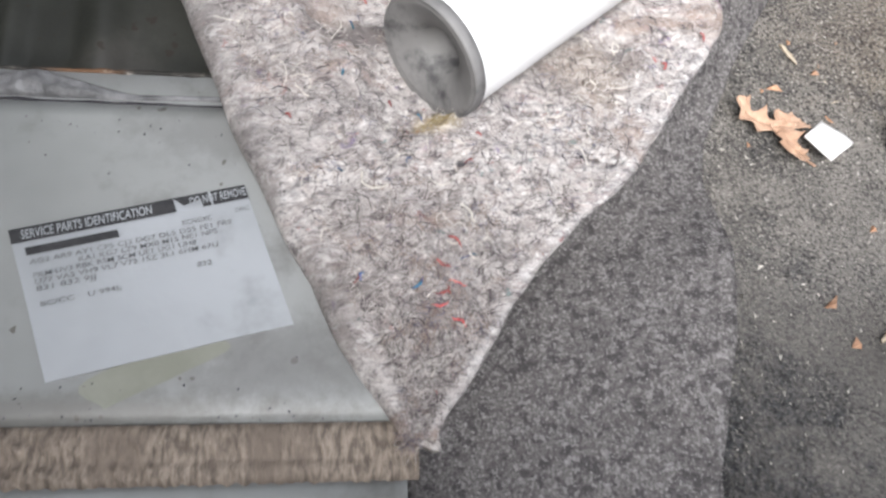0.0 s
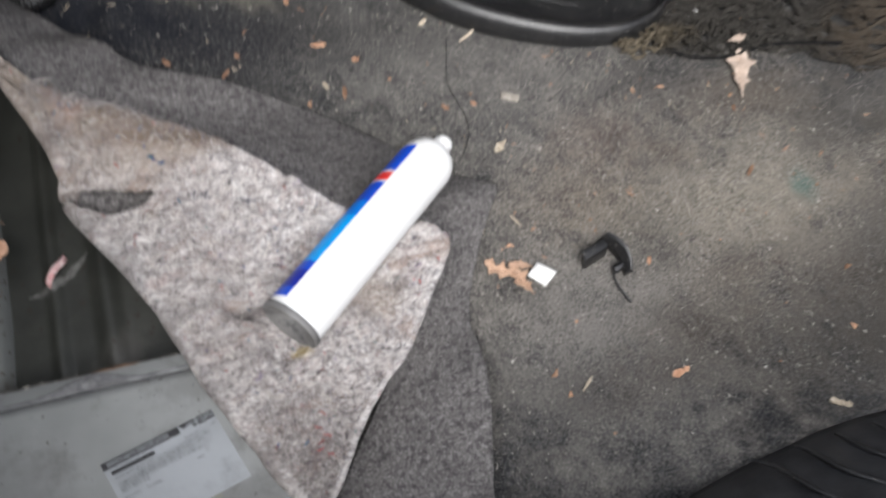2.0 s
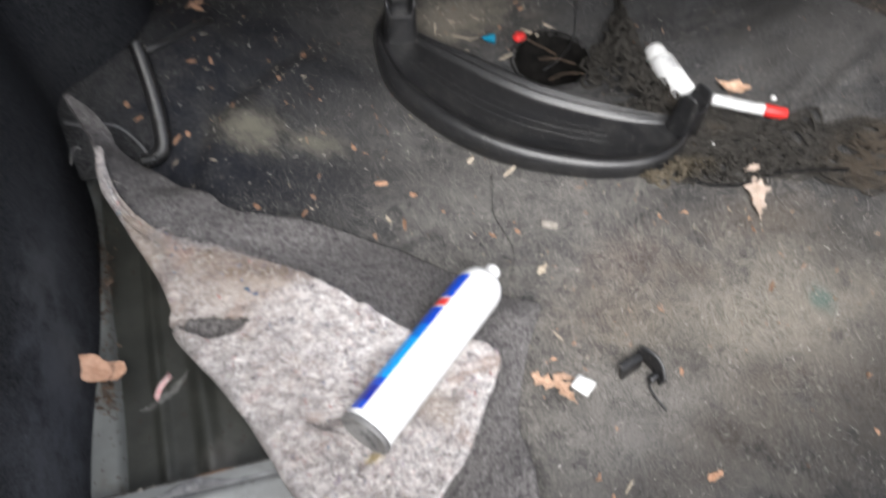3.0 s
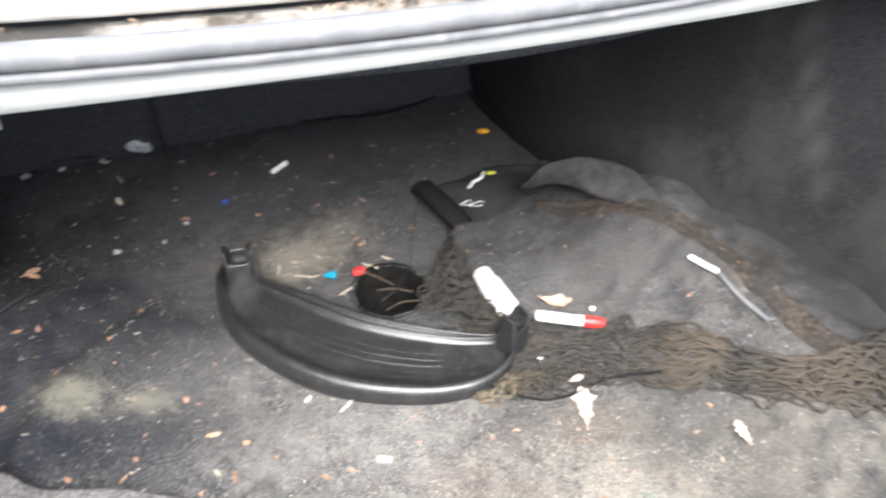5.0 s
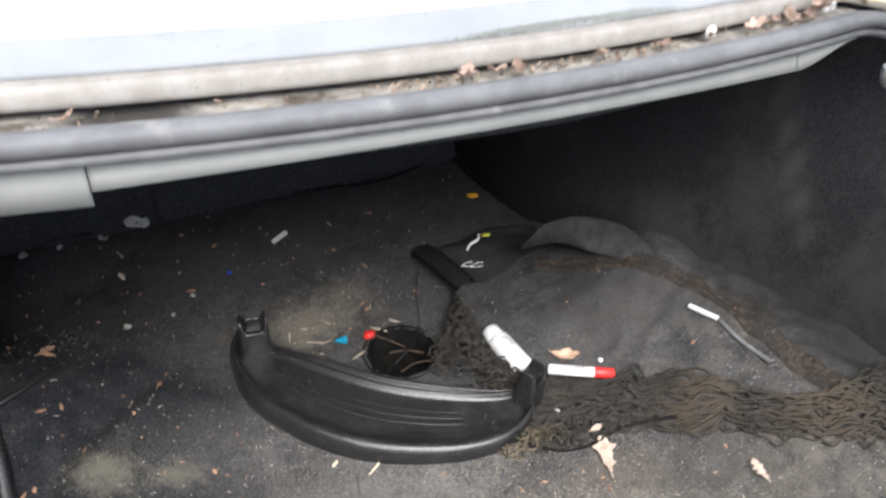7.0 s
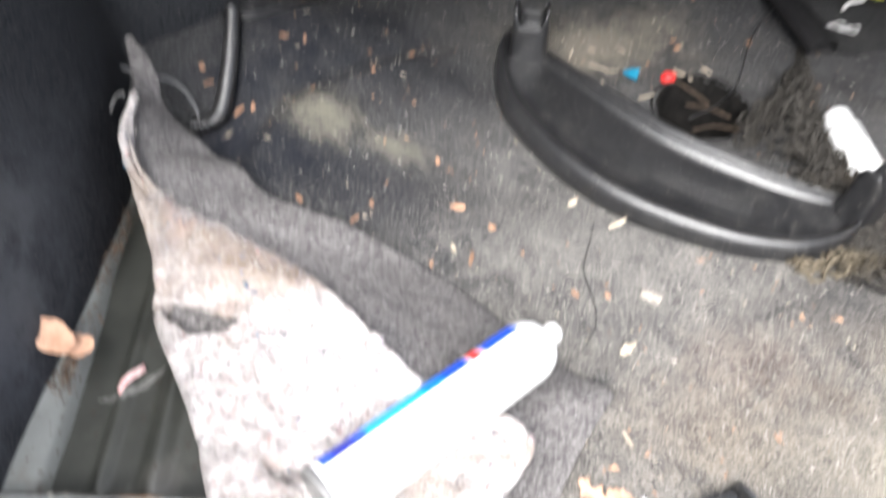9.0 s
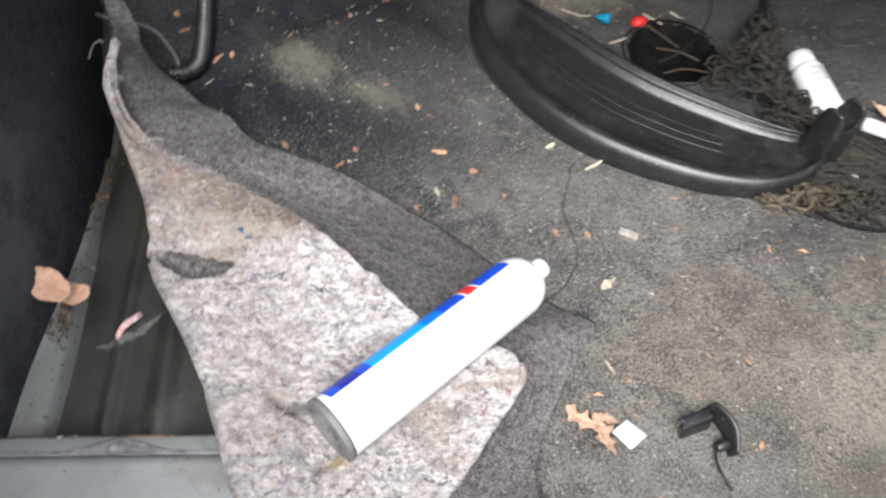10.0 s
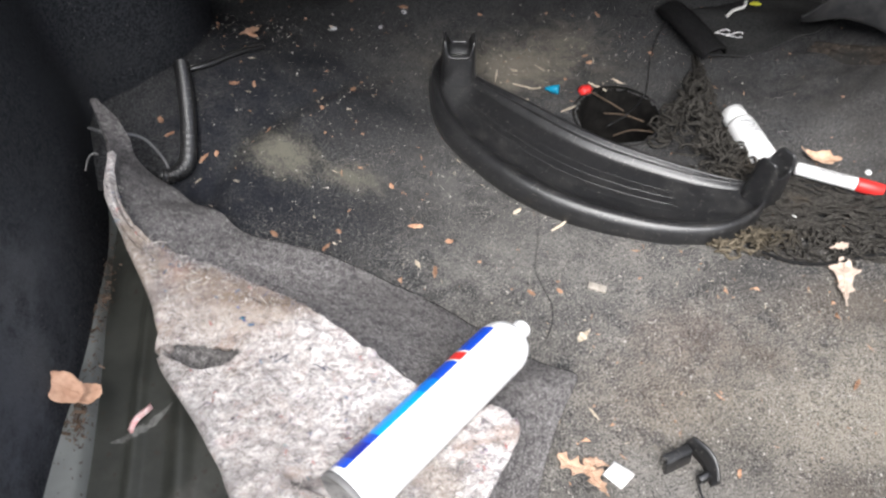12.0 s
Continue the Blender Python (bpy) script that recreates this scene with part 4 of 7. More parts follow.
# Unseen sill, raised together with the shading rear wall.
obj("boot_sill", box_bm((1.94, 0.15, 0.03), (0.40, -0.225, 0.405), bevel=0.010), BLACK_PLASTIC, "unseen black boot sill at the height of the raised rear wall", "sill", kind="structure")
obj("ground", box_bm((60, 60, 0.1), (0, 0, -0.75)), mat("asphalt", (0.04, 0.04, 0.042), (0.06, 0.06, 0.06), 60, 0.95, 0.4, 200), "grey asphalt under the car", "ground", kind="structure")
# Lid panel out of view, added and tilted to hold back the sky.
obj("boot_lid", put(box_bm((1.30, 0.72, 0.03), bevel=0.01), pose(0.40, 0.28, 1.34, -62, 0, 0)), TRIM, "unseen boot lid panel, set above the opening to block sky light", "boot lid", kind="structure")


# ---- the folded carpet with its felt backing ----
FOLD_L = [(0.0480, 0.0700, 0.096), (0.0165, 0.1251, 0.106), (-0.0141, 0.1833, 0.107), (-0.0389, 0.2437, 0.106), (-0.066, 0.300, 0.106), (-0.111, 0.374, 0.108),
          (-0.106, 0.394, 0.138), (-0.122, 0.440, 0.150), (-0.142, 0.487, 0.158), (-0.152, 0.520, 0.170), (-0.158, 0.560, 0.182)]
FOLD_R = [(0.0510, 0.0690, 0.092), (0.1065, 0.150, 0.080), (0.147, 0.189, 0.083), (0.180, 0.235, 0.083), (0.206, 0.274, 0.083), (0.197, 0.295, 0.084),
          (0.160, 0.302, 0.095), (0.120, 0.315, 0.112), (0.085, 0.349, 0.120), (0.028, 0.399, 0.124), (-0.030, 0.429, 0.136), (-0.071, 0.434, 0.150),
          (-0.112, 0.455, 0.168), (-0.136, 0.505, 0.178), (-0.150, 0.560, 0.186)]
NV, NU = 300, 150
FL, FR = spline(FOLD_L, NV), spline(FOLD_R, NV)


ROLL = 0.012


def felt_at(v, u):
    """A place on the folded sheet, v along the fold, u across it; its fold side rounds down."""
    a, b = FL[v], FR[v]
    p = a.lerp(b, u)
    w = (b - a).length
    d = u * w
    p.z += 0.022 * math.sin(math.pi * u) * ss((v / NV - 0.60) / 0.2) * ss((1.0 - v / NV) / 0.12)
    # wrinkles that run along the raised end
    p.z += 0.0045 * (0.35 - abs(noise.noise(Vector((9 * (0.95 * p.x - 0.3 * p.y), 62 * (0.3 * p.x + 0.95 * p.y), 3.3))))) * ss((v / NV - 0.55) / 0.12) * ss((1.0 - v / NV) / 0.12)
    # the pinched crease beside the tube
    s = (p.x - 0.002) / 0.044
    off = abs(p.y - lerp(0.254, 0.231, s))
    p.z -= 0.008 * ss(1 - off / 0.008) * ss(s / 0.3) * ss((1.1 - s) / 0.2)
    # bedded under the tube
    axis = Vector((0.1715, 0.1435)).normalized()
    d_tube = Vector((p.x - 0.0585, p.y - 0.2185))
    run_, aside = d_tube.dot(axis), abs(d_tube.cross(axis))
    if aside < 0.034:
        bed = 0.1132 - 0.073 * max(0.0, run_) - math.sqrt(max(0.0, 0.0272 ** 2 - aside ** 2))
        p.z = lerp(p.z, min(p.z, bed), ss((run_ + 0.040) / 0.030) * ss((0.034 - aside) / 0.007 if aside > 0.027 else 1.0))
    round_ = min(0.050, 0.45 * w)
    if d < round_:
        p.z -= (0.014 if v < NV * 0.55 else 0.008) * (1 - d / round_) ** 2 * min(1.0, w / 0.05)
    p.z += (0.0055 * noise.noise(p * 20) + 0.0040 * noise.noise(p * 70) + 0.0024 * noise.noise(p * 180)) * min(1.0, w / 0.03)
    return p


def fold_rows(under):
    rows = []
    for v in range(NV + 1):
        a, b = FL[v], FR[v]
        out = a - b
        w = out.length
        out.z = 0
        out = out.normalized() if out.length > 1e-5 else Vector((-1, 0, 0))
        u0 = min(0.35, ROLL / max(w, 1e-4))
        top = felt_at(v, u0)
        reach = u0 * w
        fall = max(0.010, top.z - (DECK if a.y < 0.226 else PAN) + 0.004)
        row = []
        for k in range(under, 0, -1):
            t = k / under
            ang = min(t * 1.8, 1.0) * math.pi / 2
            low = max(0.0, t * 1.8 - 1.0) / 0.8
            q = top + out * (reach * math.sin(ang) - 0.012 * low)
            q.z = top.z - min(0.014, fall) * (1 - math.cos(ang)) - max(0.0, fall - 0.014) * low
            q.xy += Vector((noise.noise(q * 30), noise.noise(q * 30 + Vector((5, 5, 5))))) * 0.0025
            row.append(q)
        for k in range(NU + 1):
            row.append(felt_at(v, lerp(u0, 1.0, k / NU)))
        rows.append(row)
    return rows


UNDER = 22
TEAR, TEAR_END = Vector((-0.130, 0.3790)), Vector((-0.0315, 0.3630))


def in_hole(p):
    """The torn hole: a narrow slit at the fold that widens to a round end."""
    axis = TEAR_END - TEAR
    d = Vector((p.x, p.y)) - TEAR
    s = d.dot(axis) / axis.length_squared
    if not 0 < s < 1:
        return False
    t = d.dot(Vector((-axis.y, axis.x)).normalized())
    return -(0.0015 + 0.017 * ss((s - 0.22) / 0.5)) * math.sqrt(1 - s ** 4) < t < 0.0025 + 0.0040 * math.sin(math.pi * s)


flap = empty("folded_carpet", "grey boot carpet folded over, pale shoddy felt backing facing up", "carpet")
frows = fold_rows(UNDER)
part("felt_backing", thicken(grid_bm(frows, lambda i, j: in_hole(frows[i][j])), 0.007), FELT, flap, "pale speckled shoddy felt with a torn hole")
MID_TEAR = TEAR.lerp(TEAR_END, 0.6)
lrows = [[p - Vector((0, 0, 0.0095 + 0.014 * ss(1.6 - (p.xy - MID_TEAR).length / 0.040))) + Vector((0.0015, 0.0, 0)) for p in r[UNDER - 4:]] for r in frows[::2]]
part("carpet_lining", thicken(grid_bm(lrows), 0.004), GREY_FELT, flap, "dark grey carpet face")

rim = [FR[k] + Vector((0.0015, -0.0010, -0.0045)) + Vector((noise.noise(FR[k] * 60), noise.noise(FR[k] * 60 + Vector((4, 4, 4))), noise.noise(FR[k] * 50))) * 0.0012 for k in range(2, int(NV * 0.36), 2)]
part("felt_rim", tube_bm(rim, [0.0042 + 0.0010 * noise.noise(p * 90) for p in rim], 10), FELT, flap, "pale cut edge of the felt")

# the grey carpet lying out beyond the felt
OUT = [(0.188, -0.02), (0.194, 0.05), (0.206, 0.10), (0.217, 0.145), (0.222, 0.190), (0.225, 0.227), (0.245, 0.274), (0.272, 0.322), (0.287, 0.347), (0.294, 0.358), (0.284, 0.364), (0.258, 0.375), (0.232, 0.398), (0.185, 0.437), (0.150, 0.463), (0.114, 0.478),
       (0.055, 0.491), (0.012, 0.497), (-0.026, 0.500), (-0.062, 0.522), (-0.100, 0.548), (-0.140, 0.577), (-0.150, 0.606), (-0.165, 0.632), (-0.187, 0.658)]
INN = [(0.052, -0.02, 0.030), (0.054, 0.040, 0.016), (0.058, 0.075, 0.006), (0.080, 0.110, 0.006), (0.110, 0.150, 0.008), (0.150, 0.205, 0.016), (0.160, 0.230, 0.020), (0.170, 0.265, 0.042), (0.165, 0.285, 0.062),
       (0.130, 0.300, 0.092), (0.085, 0.340, 0.106), (0.028, 0.392, 0.112), (-0.030, 0.424, 0.122), (-0.073, 0.428, 0.138), (-0.112, 0.450, 0.158), (-0.138, 0.500, 0.166), (-0.152, 0.545, 0.172), (-0.166, 0.590, 0.170), (-0.192, 0.655, 0.172)]
NG = 200
oo = spline([(x, y, 0) for x, y in OUT], NG)
ii = spline(INN, NG)
rows = []
for k in range(NG + 1):
    o = oo[k].copy()
    lift = 0.0045 + 0.029 * ss((0.27 - k / NG) / 0.10) + 0.022 * ss((k / NG - 0.60) / 0.1) + 0.050 * ss((k / NG - 0.80) / 0.2)
    o.z = floor_z(o.x, o.y) + lift
    row = []
    for j in range(41):
        t = j / 40
        p = ii[k].lerp(o, t)
        mix = ss((k / NG - 0.30) / 0.10)
        sag = lerp(ss(t), t, mix)
        p.z = lerp(ii[k].z, o.z, sag)
        p.z = max(p.z, floor_z(p.x, p.y) + 0.005)
        p.z += 0.0022 * noise.noise(p * 30) + 0.001 * noise.noise(p * 110)
        p.xy += Vector((noise.noise(p * 60), noise.noise(p * 60 + Vector((9, 9, 9))))) * 0.0012
        row.append(p)
    rows.append(row)
rows_face = rows
part("carpet_face", thicken(grid_bm(rows), -0.004), GREY_FELT, flap, "grey carpet with a cut edge")


# ---- things ----
def caulk_tube():
    base, tip = Vector((0.0588, 0.2174, 0.114)), Vector((0.2330, 0.3705, 0.097))
    thing = empty("sealant_tube", "white sealant cartridge with a blue stripe, lying on the felt", "tube")
    m = along(base, tip)
    full = (tip - base).length
    r = 0.0260
    sh, neck = full - 0.036, full - 0.016
    body = [(r, 0.0040), (r, sh)] + [(lerp(r, 0.0125, t ** 1.5), sh + (neck - sh) * math.sin(t * math.pi / 2)) for t in (0.2, 0.4, 0.6, 0.8, 1.0)]
    part("body", put(lathe_bm(body, 64, False), m), WHITE_PLASTIC, thing, "white plastic cartridge")
    part("cap", put(lathe_bm([(0.0085, neck - 0.002), (0.0092, neck + 0.001), (0.0092, full - 0.004), (0.0075, full - 0.001), (0.004, full)], 28), m), WHITE_PLASTIC, thing, "white round cap")
    part("rim", put(lathe_bm([(r - 0.001, 0.0050), (r + 0.0010, 0.0042), (r + 0.0012, 0.000), (r + 0.0006, -0.0010), (r - 0.0003, -0.0010), (r - 0.0008, 0.001)], 64, False, False), m), BASE_GREY, thing, "dull grey end rim")
    cup = bmesh.new()
    prof = [(0.0256, 0.0006), (0.0248, 0.0002), (0.0225, 0.0012), (0.0150, 0.0040), (0.0105, 0.0075), (0.0090, 0.0170), (0.005, 0.0185), (0.0005, 0.0188)]
    seg = 48
    rings = [[cup.verts.new((q * math.cos(2 * math.pi * k / seg), q * math.sin(2 * math.pi * k / seg), z - 0.0012)) for k in range(seg)] for q, z in prof]
    for a, b in zip(rings, rings[1:]):
        for k in range(seg):
            cup.faces.new((a[k], b[k], b[(k + 1) % seg], a[(k + 1) % seg]))
    part("piston", put(cup, m), BASE_GREY, thing, "grey recessed plastic piston")
    # printed stripes wrap part of the barrel

    def band(name, material, z0, z1, a0, a1, slant=0.0, lift=0.0004):
        bm = bmesh.new()
        g = [[bm.verts.new(((r + lift) * math.cos(radians(lerp(a0, a1, i / 24))), (r + lift) * math.sin(radians(lerp(a0, a1, i / 24))), lerp(z0, z1, j / 6) + slant * (i / 24))) for i in range(25)] for j in range(7)]
        for j in range(6):
            for i in range(24):
                bm.faces.new((g[j][i], g[j][i + 1], g[j + 1][i + 1], g[j + 1][i]))
        part(name, put(bm, m), material, thing)
    a0, a1 = -20, 66
    stops = [(0.006, "blue_stripe", BLUE), (0.016, "navy_mark", NAVY), (0.034, "blue_stripe", BLUE), (0.044, "light_stripe", SKY_BLUE), (0.098, "mid_stripe", MID_BLUE), (0.116, "blue_stripe", BLUE), (0.1405, "pale_line", WHITE_PLASTIC), (0.1425, "red_mark", RED), (0.1535, "pale_line", WHITE_PLASTIC), (0.1555, "blue_stripe", BLUE), (sh - 0.006, "", None)]
    for (z0, name, material), (z1, _, _) in zip(stops, stops[1:]):
        band(name, material, z0, z1, a0, a1, 0.005)
    return thing


caulk_tube()


def tray():
    """The half-moon black plastic shelf with two forked posts."""
    thing = empty("half_moon_shelf", "black moulded plastic half-moon shelf with two forked posts", "shelf")
    # outline of the curved front from one post to the other, in plan
    front = [(0.216, 0.907), (0.194, 0.862), (0.197, 0.768), (0.248, 0.670), (0.320, 0.595), (0.416, 0.542), (0.492, 0.523), (0.545, 0.532), (0.576, 0.553), (0.590, 0.578)]
    back = [(0.246, 0.890), (0.252, 0.868), (0.276, 0.838), (0.324, 0.792), (0.408, 0.708), (0.492, 0.648), (0.540, 0.618), (0.560, 0.608), (0.578, 0.602)]
    n = 72
    fo, ba = spline([(x, y, 0) for x, y in front], n), spline([(x, y, 0) for x, y in back], n)
    z0 = 0.004

    def z_at(p):
        return floor_z(p.x, p.y)
    # profile over the width: outer skirt, rounded roll, dished deck, back ridge
    prof = [(0.0, 0.000), (-0.015, 0.010), (0.000, 0.022), (0.035, 0.031), (0.085, 0.0345), (0.14, 0.031), (0.19, 0.0235), (0.25, 0.020), (0.40, 0.0190), (0.60, 0.0190), (0.78, 0.0200),
            (0.83, 0.0212), (0.850, 0.0280), (0.862, 0.0292), (0.885, 0.0290), (0.898, 0.0275), (0.908, 0.0205), (0.932, 0.0205), (0.945, 0.0285), (0.956, 0.0300), (0.982, 0.0295), (1.0, 0.0220), (1.0, 0.000)]
    rows = []
    for k in range(n + 1):
        a, b = fo[k], ba[k]
        zz = -0.018
        rows.append([Vector((*(a.lerp(b, t)).xy, zz + h + z0)) for t, h in prof])
    part("deck", grid_bm(rows), BLACK_PLASTIC, thing)
    # raised ribs on the deck
    for u in (0.36, 0.45, 0.54, 0.63):
        pts = []
        for k in range(int(n * (0.20 + 0.05 * (u - 0.36))), int(n * 0.80)):
            p = fo[k].lerp(ba[k], u)
            p.z = rows[k][8].z - 0.0007
            pts.append(p)
        part("rib", tube_bm(pts, 0.0012, 6), BLACK_PLASTIC, thing)
    for (x, y), ang, big in (((0.237, 0.866), -8, 1.06), ((0.588, 0.585), 26, 0.86)):
        base, seg = -0.018, 56

        def ring(half, height, rise):
            out = []
            for k in range(seg):
                a = 2 * math.pi * k / seg
                c, s = math.cos(a), math.sin(a)
                q = (abs(c) ** 4 + abs(s) ** 4) ** -0.25
                out.append((half * q * c, half * 0.95 * q * s, height + rise * ss((abs(c) - 0.52) / 0.40)))
            return out
        bm = bmesh.new()
        levels = [ring(0.0262, 0.0, 0), ring(0.0245, 0.020, 0), ring(0.0228, 0.050, 0), ring(0.0216, 0.070, 0.020), ring(0.0208, 0.0718, 0.0210), ring(0.0180, 0.0718, 0.0210), ring(0.0170, 0.069, 0.020), ring(0.0166, 0.040, 0)]
        loops = [[bm.verts.new(p) for p in lv] for lv in levels]
        for p, q in zip(loops, loops[1:]):
            for k in range(seg):
                bm.faces.new((p[k], p[(k + 1) % seg], q[(k + 1) % seg], q[k]))
        bm.faces.new(loops[-1])
        post = part("post", put(bm, pose(x, y, base, 0, 0, ang) @ Matrix.Diagonal((big, big, 1.0, 1))), BLACK_PLASTIC, thing, "hollow post with two prongs")
        part("cross_web", put(box_bm((0.030 * big, 0.004, 0.020), bevel=0.001), pose(x, y, base + 0.052, 0, 0, ang)), BLACK_PLASTIC, post)
    return thing


tray()


def marker():
    a, b = Vector((0.645, 0.617, 0)), Vector((0.733, 0.560, 0))
    a.z, b.z = 0.016, 0.022
    m, full = along(a, b), (b - a).length
    thing = empty("marker_pen", "white marker pen with a red cap lying on the carpet", "marker")
    r = 0.0085
    part("barrel", put(lathe_bm([(r * 0.85, 0), (r, 0.003), (r, full * 0.70)], 28), m), WHITE_PLASTIC, thing, "white printed barrel")
    part("cap", put(lathe_bm([(r * 1.06, full * 0.70), (r * 1.08, full * 0.72), (r * 1.02, full * 0.985), (r * 0.8, full)], 28), m), RED, thing, "red cap")
    for k, (z0, z1, a) in enumerate(((0.010, 0.062, 95), (0.014, 0.056, 110), (0.030, 0.066, 80), (0.048, 0.064, 65))):
        bm = bmesh.new()
        g = [[bm.verts.new(((r + 0.0003) * math.cos(radians(a + d)), (r + 0.0003) * math.sin(radians(a + d)), z)) for d in (-3, 3)] for z in (z0, z1)]
        bm.faces.new((g[0][0], g[0][1], g[1][1], g[1][0]))
        part("print_line", put(bm, m), INK, thing)


marker()


def bottle():
    a, b = Vector((0.609, 0.742, 0.006)), Vector((0.612, 0.632, 0.012))
    m, full = along(a, b), (b - a).length
    thing = empty("small_bottle", "small white plastic bottle with printed label, lying in the net", "bottle")
    r = 0.0195
    part("body", put(lathe_bm([(r * 0.55, full * 0.99), (r * 0.95, full * 0.96), (r, full * 0.9), (r, full * 0.30), (r * 0.95, full * 0.26)][::-1], 36), m), WHITE_PLASTIC, thing)
    part("cap", put(lathe_bm([(r * 0.70, 0.0), (r * 0.84, 0.003), (r * 0.86, full * 0.25), (r * 0.80, full * 0.27)], 36), m), WHITE_PLASTIC, thing, "white ribbed cap")
    for k in range(7):
        z = full * (0.36 + 0.035 * k)
        bm = bmesh.new()
        g = [[bm.verts.new(((r + 0.0003) * math.cos(radians(ang)), (r + 0.0003) * math.sin(radians(ang)), zz)) for ang in range(60, 121 - (k % 3) * 12, 4)] for zz in (z, z + 0.0016)]
        for i in range(len(g[0]) - 1):
            bm.faces.new((g[0][i], g[0][i + 1], g[1][i + 1], g[1][i]))
        part("print_line", put(bm, m), FAINT_INK, thing)


bottle()


# ---- cargo net: knotted cords in diamonds, bunched up ----
def net_heap(name, axis, width, height, count, rad, material, seed, label):
    """A bunched net: slack round meshes lying over one another along an axis line, drawn out thin at its far end."""
    rnd = random.Random(seed)
    line = spline(axis, 200)
    wid = spline([(w, h, 0) for w, h in zip(width, height)], 200)
    bm = bmesh.new()
    for k in range(count):
        s = min(0.995, 0.14 + 0.86 * rnd.random() ** 0.7)
        i = int(s * 200)
        d = (line[i + 1] - line[i]).normalized()
        side = Vector((-d.y, d.x, 0))
        w, h = max(0.001, wid[i].x), max(0.002, wid[i].y)
        t = rnd.uniform(-1, 1)
        c = line[i] + side * t * w
        c.z = floor_z(c.x, c.y) + 0.005 + h * (1 - t * t) * rnd.uniform(0.35, 1.0)
        full = min(1.0, w / 0.028)
        r = lerp(0.004, rnd.uniform(0.0080, 0.0120), full)
        long_ = lerp(2.4, rnd.uniform(1.0, 1.5), full)
        turn = math.atan2(d.y, d.x) + rnd.uniform(-1.2, 1.2) * full
        m4 = Matrix.Translation(c) @ Matrix.Rotation(turn, 4, "Z") @ Matrix.Rotation(rnd.uniform(-0.8, 0.8), 4, "X") @ Matrix.Rotation(rnd.uniform(-0.6, 0.6), 4, "Y")
        ph, turns, pts, fat = rnd.uniform(0, 6.28), rnd.uniform(0.8, 1.7), [], []
        n = 24
        for q in range(n + 1):
            a = ph + 2 * math.pi * turns * q / n
            g = 1 + 0.22 * noise.noise(Vector((q * 0.23, k * 1.7, seed)))
            p = m4 @ Vector((r * long_ * g * math.cos(a) + 0.006 * full * (q / n - 0.5), r * g * math.sin(a), 0.003 * math.sin(2 * a + k)))
            p.z = max(p.z, floor_z(p.x, p.y) + 0.002)
            pts.append(p)
            fat.append(rad * (1 + 0.14 * (q % 2) + 0.8 * (q in (6, 18))))
        tube_bm(pts, fat, 6, True, bm)
    # the cords that run together into the thin end
    for k in range(9):
        pts = []
        for q in range(60):
            s = 0.52 * q / 59
            i = int(s * 200)
            d = (line[i + 1] - line[i]).normalized()
            u = 0.8 * math.sin(7 * s + 2.1 * k) + 0.2 * noise.noise(Vector((q * 0.2, k, 4)))
            p = line[i] + Vector((-d.y, d.x, 0)) * u * wid[i].x
            p.z = floor_z(p.x, p.y) + 0.004 + wid[i].y * (1 - u * u) * (0.5 + 0.5 * math.cos(3 * s + k))
            pts.append(p)
        tube_bm(pts, rad, 6, True, bm)
    return obj(name, bm, material, label, "net", kind="stuff")


net_heap("cargo_net", [(0.609, 0.890, 0), (0.597, 0.835, 0), (0.567, 0.780, 0), (0.545, 0.725, 0), (0.550, 0.680, 0), (0.590, 0.630, 0)], (0.002, 0.004, 0.014, 0.042, 0.048, 0.028),
         (0.005, 0.010, 0.026, 0.040, 0.036, 0.018), 135, 0.0014, ROPE, 1, "dark brown knotted cargo net bunched in a heap")


def net_sheet(name, upper, lower, rad, cells_l, cells_w, material, label, seed, layers=2):
    """A slack net pulled out long between two edge lines, its cords crossing in flat diamonds."""
    a, b = spline([(x, y, 0) for x, y in upper], 240), spline([(x, y, 0) for x, y in lower], 240)
    bm = bmesh.new()

    def place(s, t, layer):
        k = max(0, min(239, int(s * 240)))
        f = s * 240 - k
        j = Vector((s * 11 + layer * 7.7, t * 2.3, seed * 3.1))
        t2 = t + 0.20 * noise.noise(j) + 0.06 * noise.noise(j * 3.7)
        p = b[k].lerp(b[k + 1], f).lerp(a[k].lerp(a[k + 1], f), t2)
        p += Vector((noise.noise(j * 2.1), noise.noise(j * 2.1 + Vector((7, 7, 7))), 0)) * 0.009
        p.z = floor_z(p.x, p.y) + 0.003 + layer * 0.0045 + 0.010 * max(0.0, 0.35 + noise.noise(j * 1.6)) * math.sin(math.pi * max(0.0, min(1.0, t)))
        return p
    for layer in range(layers):
        for c in range(cells_w * 2):
            sign, steps, pts, fat = (1 if c % 2 else -1), cells_l * 8, [], []
            for k in range(steps + 1):
                s = k / steps
                zig = math.sin(2 * math.pi * (s * cells_l + 0.31 * layer + 0.5 * (c // 2 % 2)) / 2)
                t = (c // 2 + 0.5) / cells_w + sign * zig * 0.55 / cells_w
                pts.append(place(min(s, 0.999), t, layer))
                fat.append(rad * (1 + 0.10 * (k % 2) + 0.7 * ss((abs(zig) - 0.92) / 0.08)))
            tube_bm(pts, fat, 6, True, bm)
    return obj(name, bm, material, label, "net", kind="stuff")


net_sheet("cargo_net", [(0.620, 0.612), (0.653, 0.606), (0.757, 0.538), (0.820, 0.451), (0.888, 0.360), (1.000, 0.347), (1.060, 0.340)], [(0.549, 0.544), (0.600, 0.528), (0.641, 0.510), (0.736, 0.441), (0.808, 0.354), (0.871, 0.274), (0.960, 0.230)],
          0.0013, 13, 10, ROPE, "dark brown knotted cargo net stretched over the carpet", 2, 2)
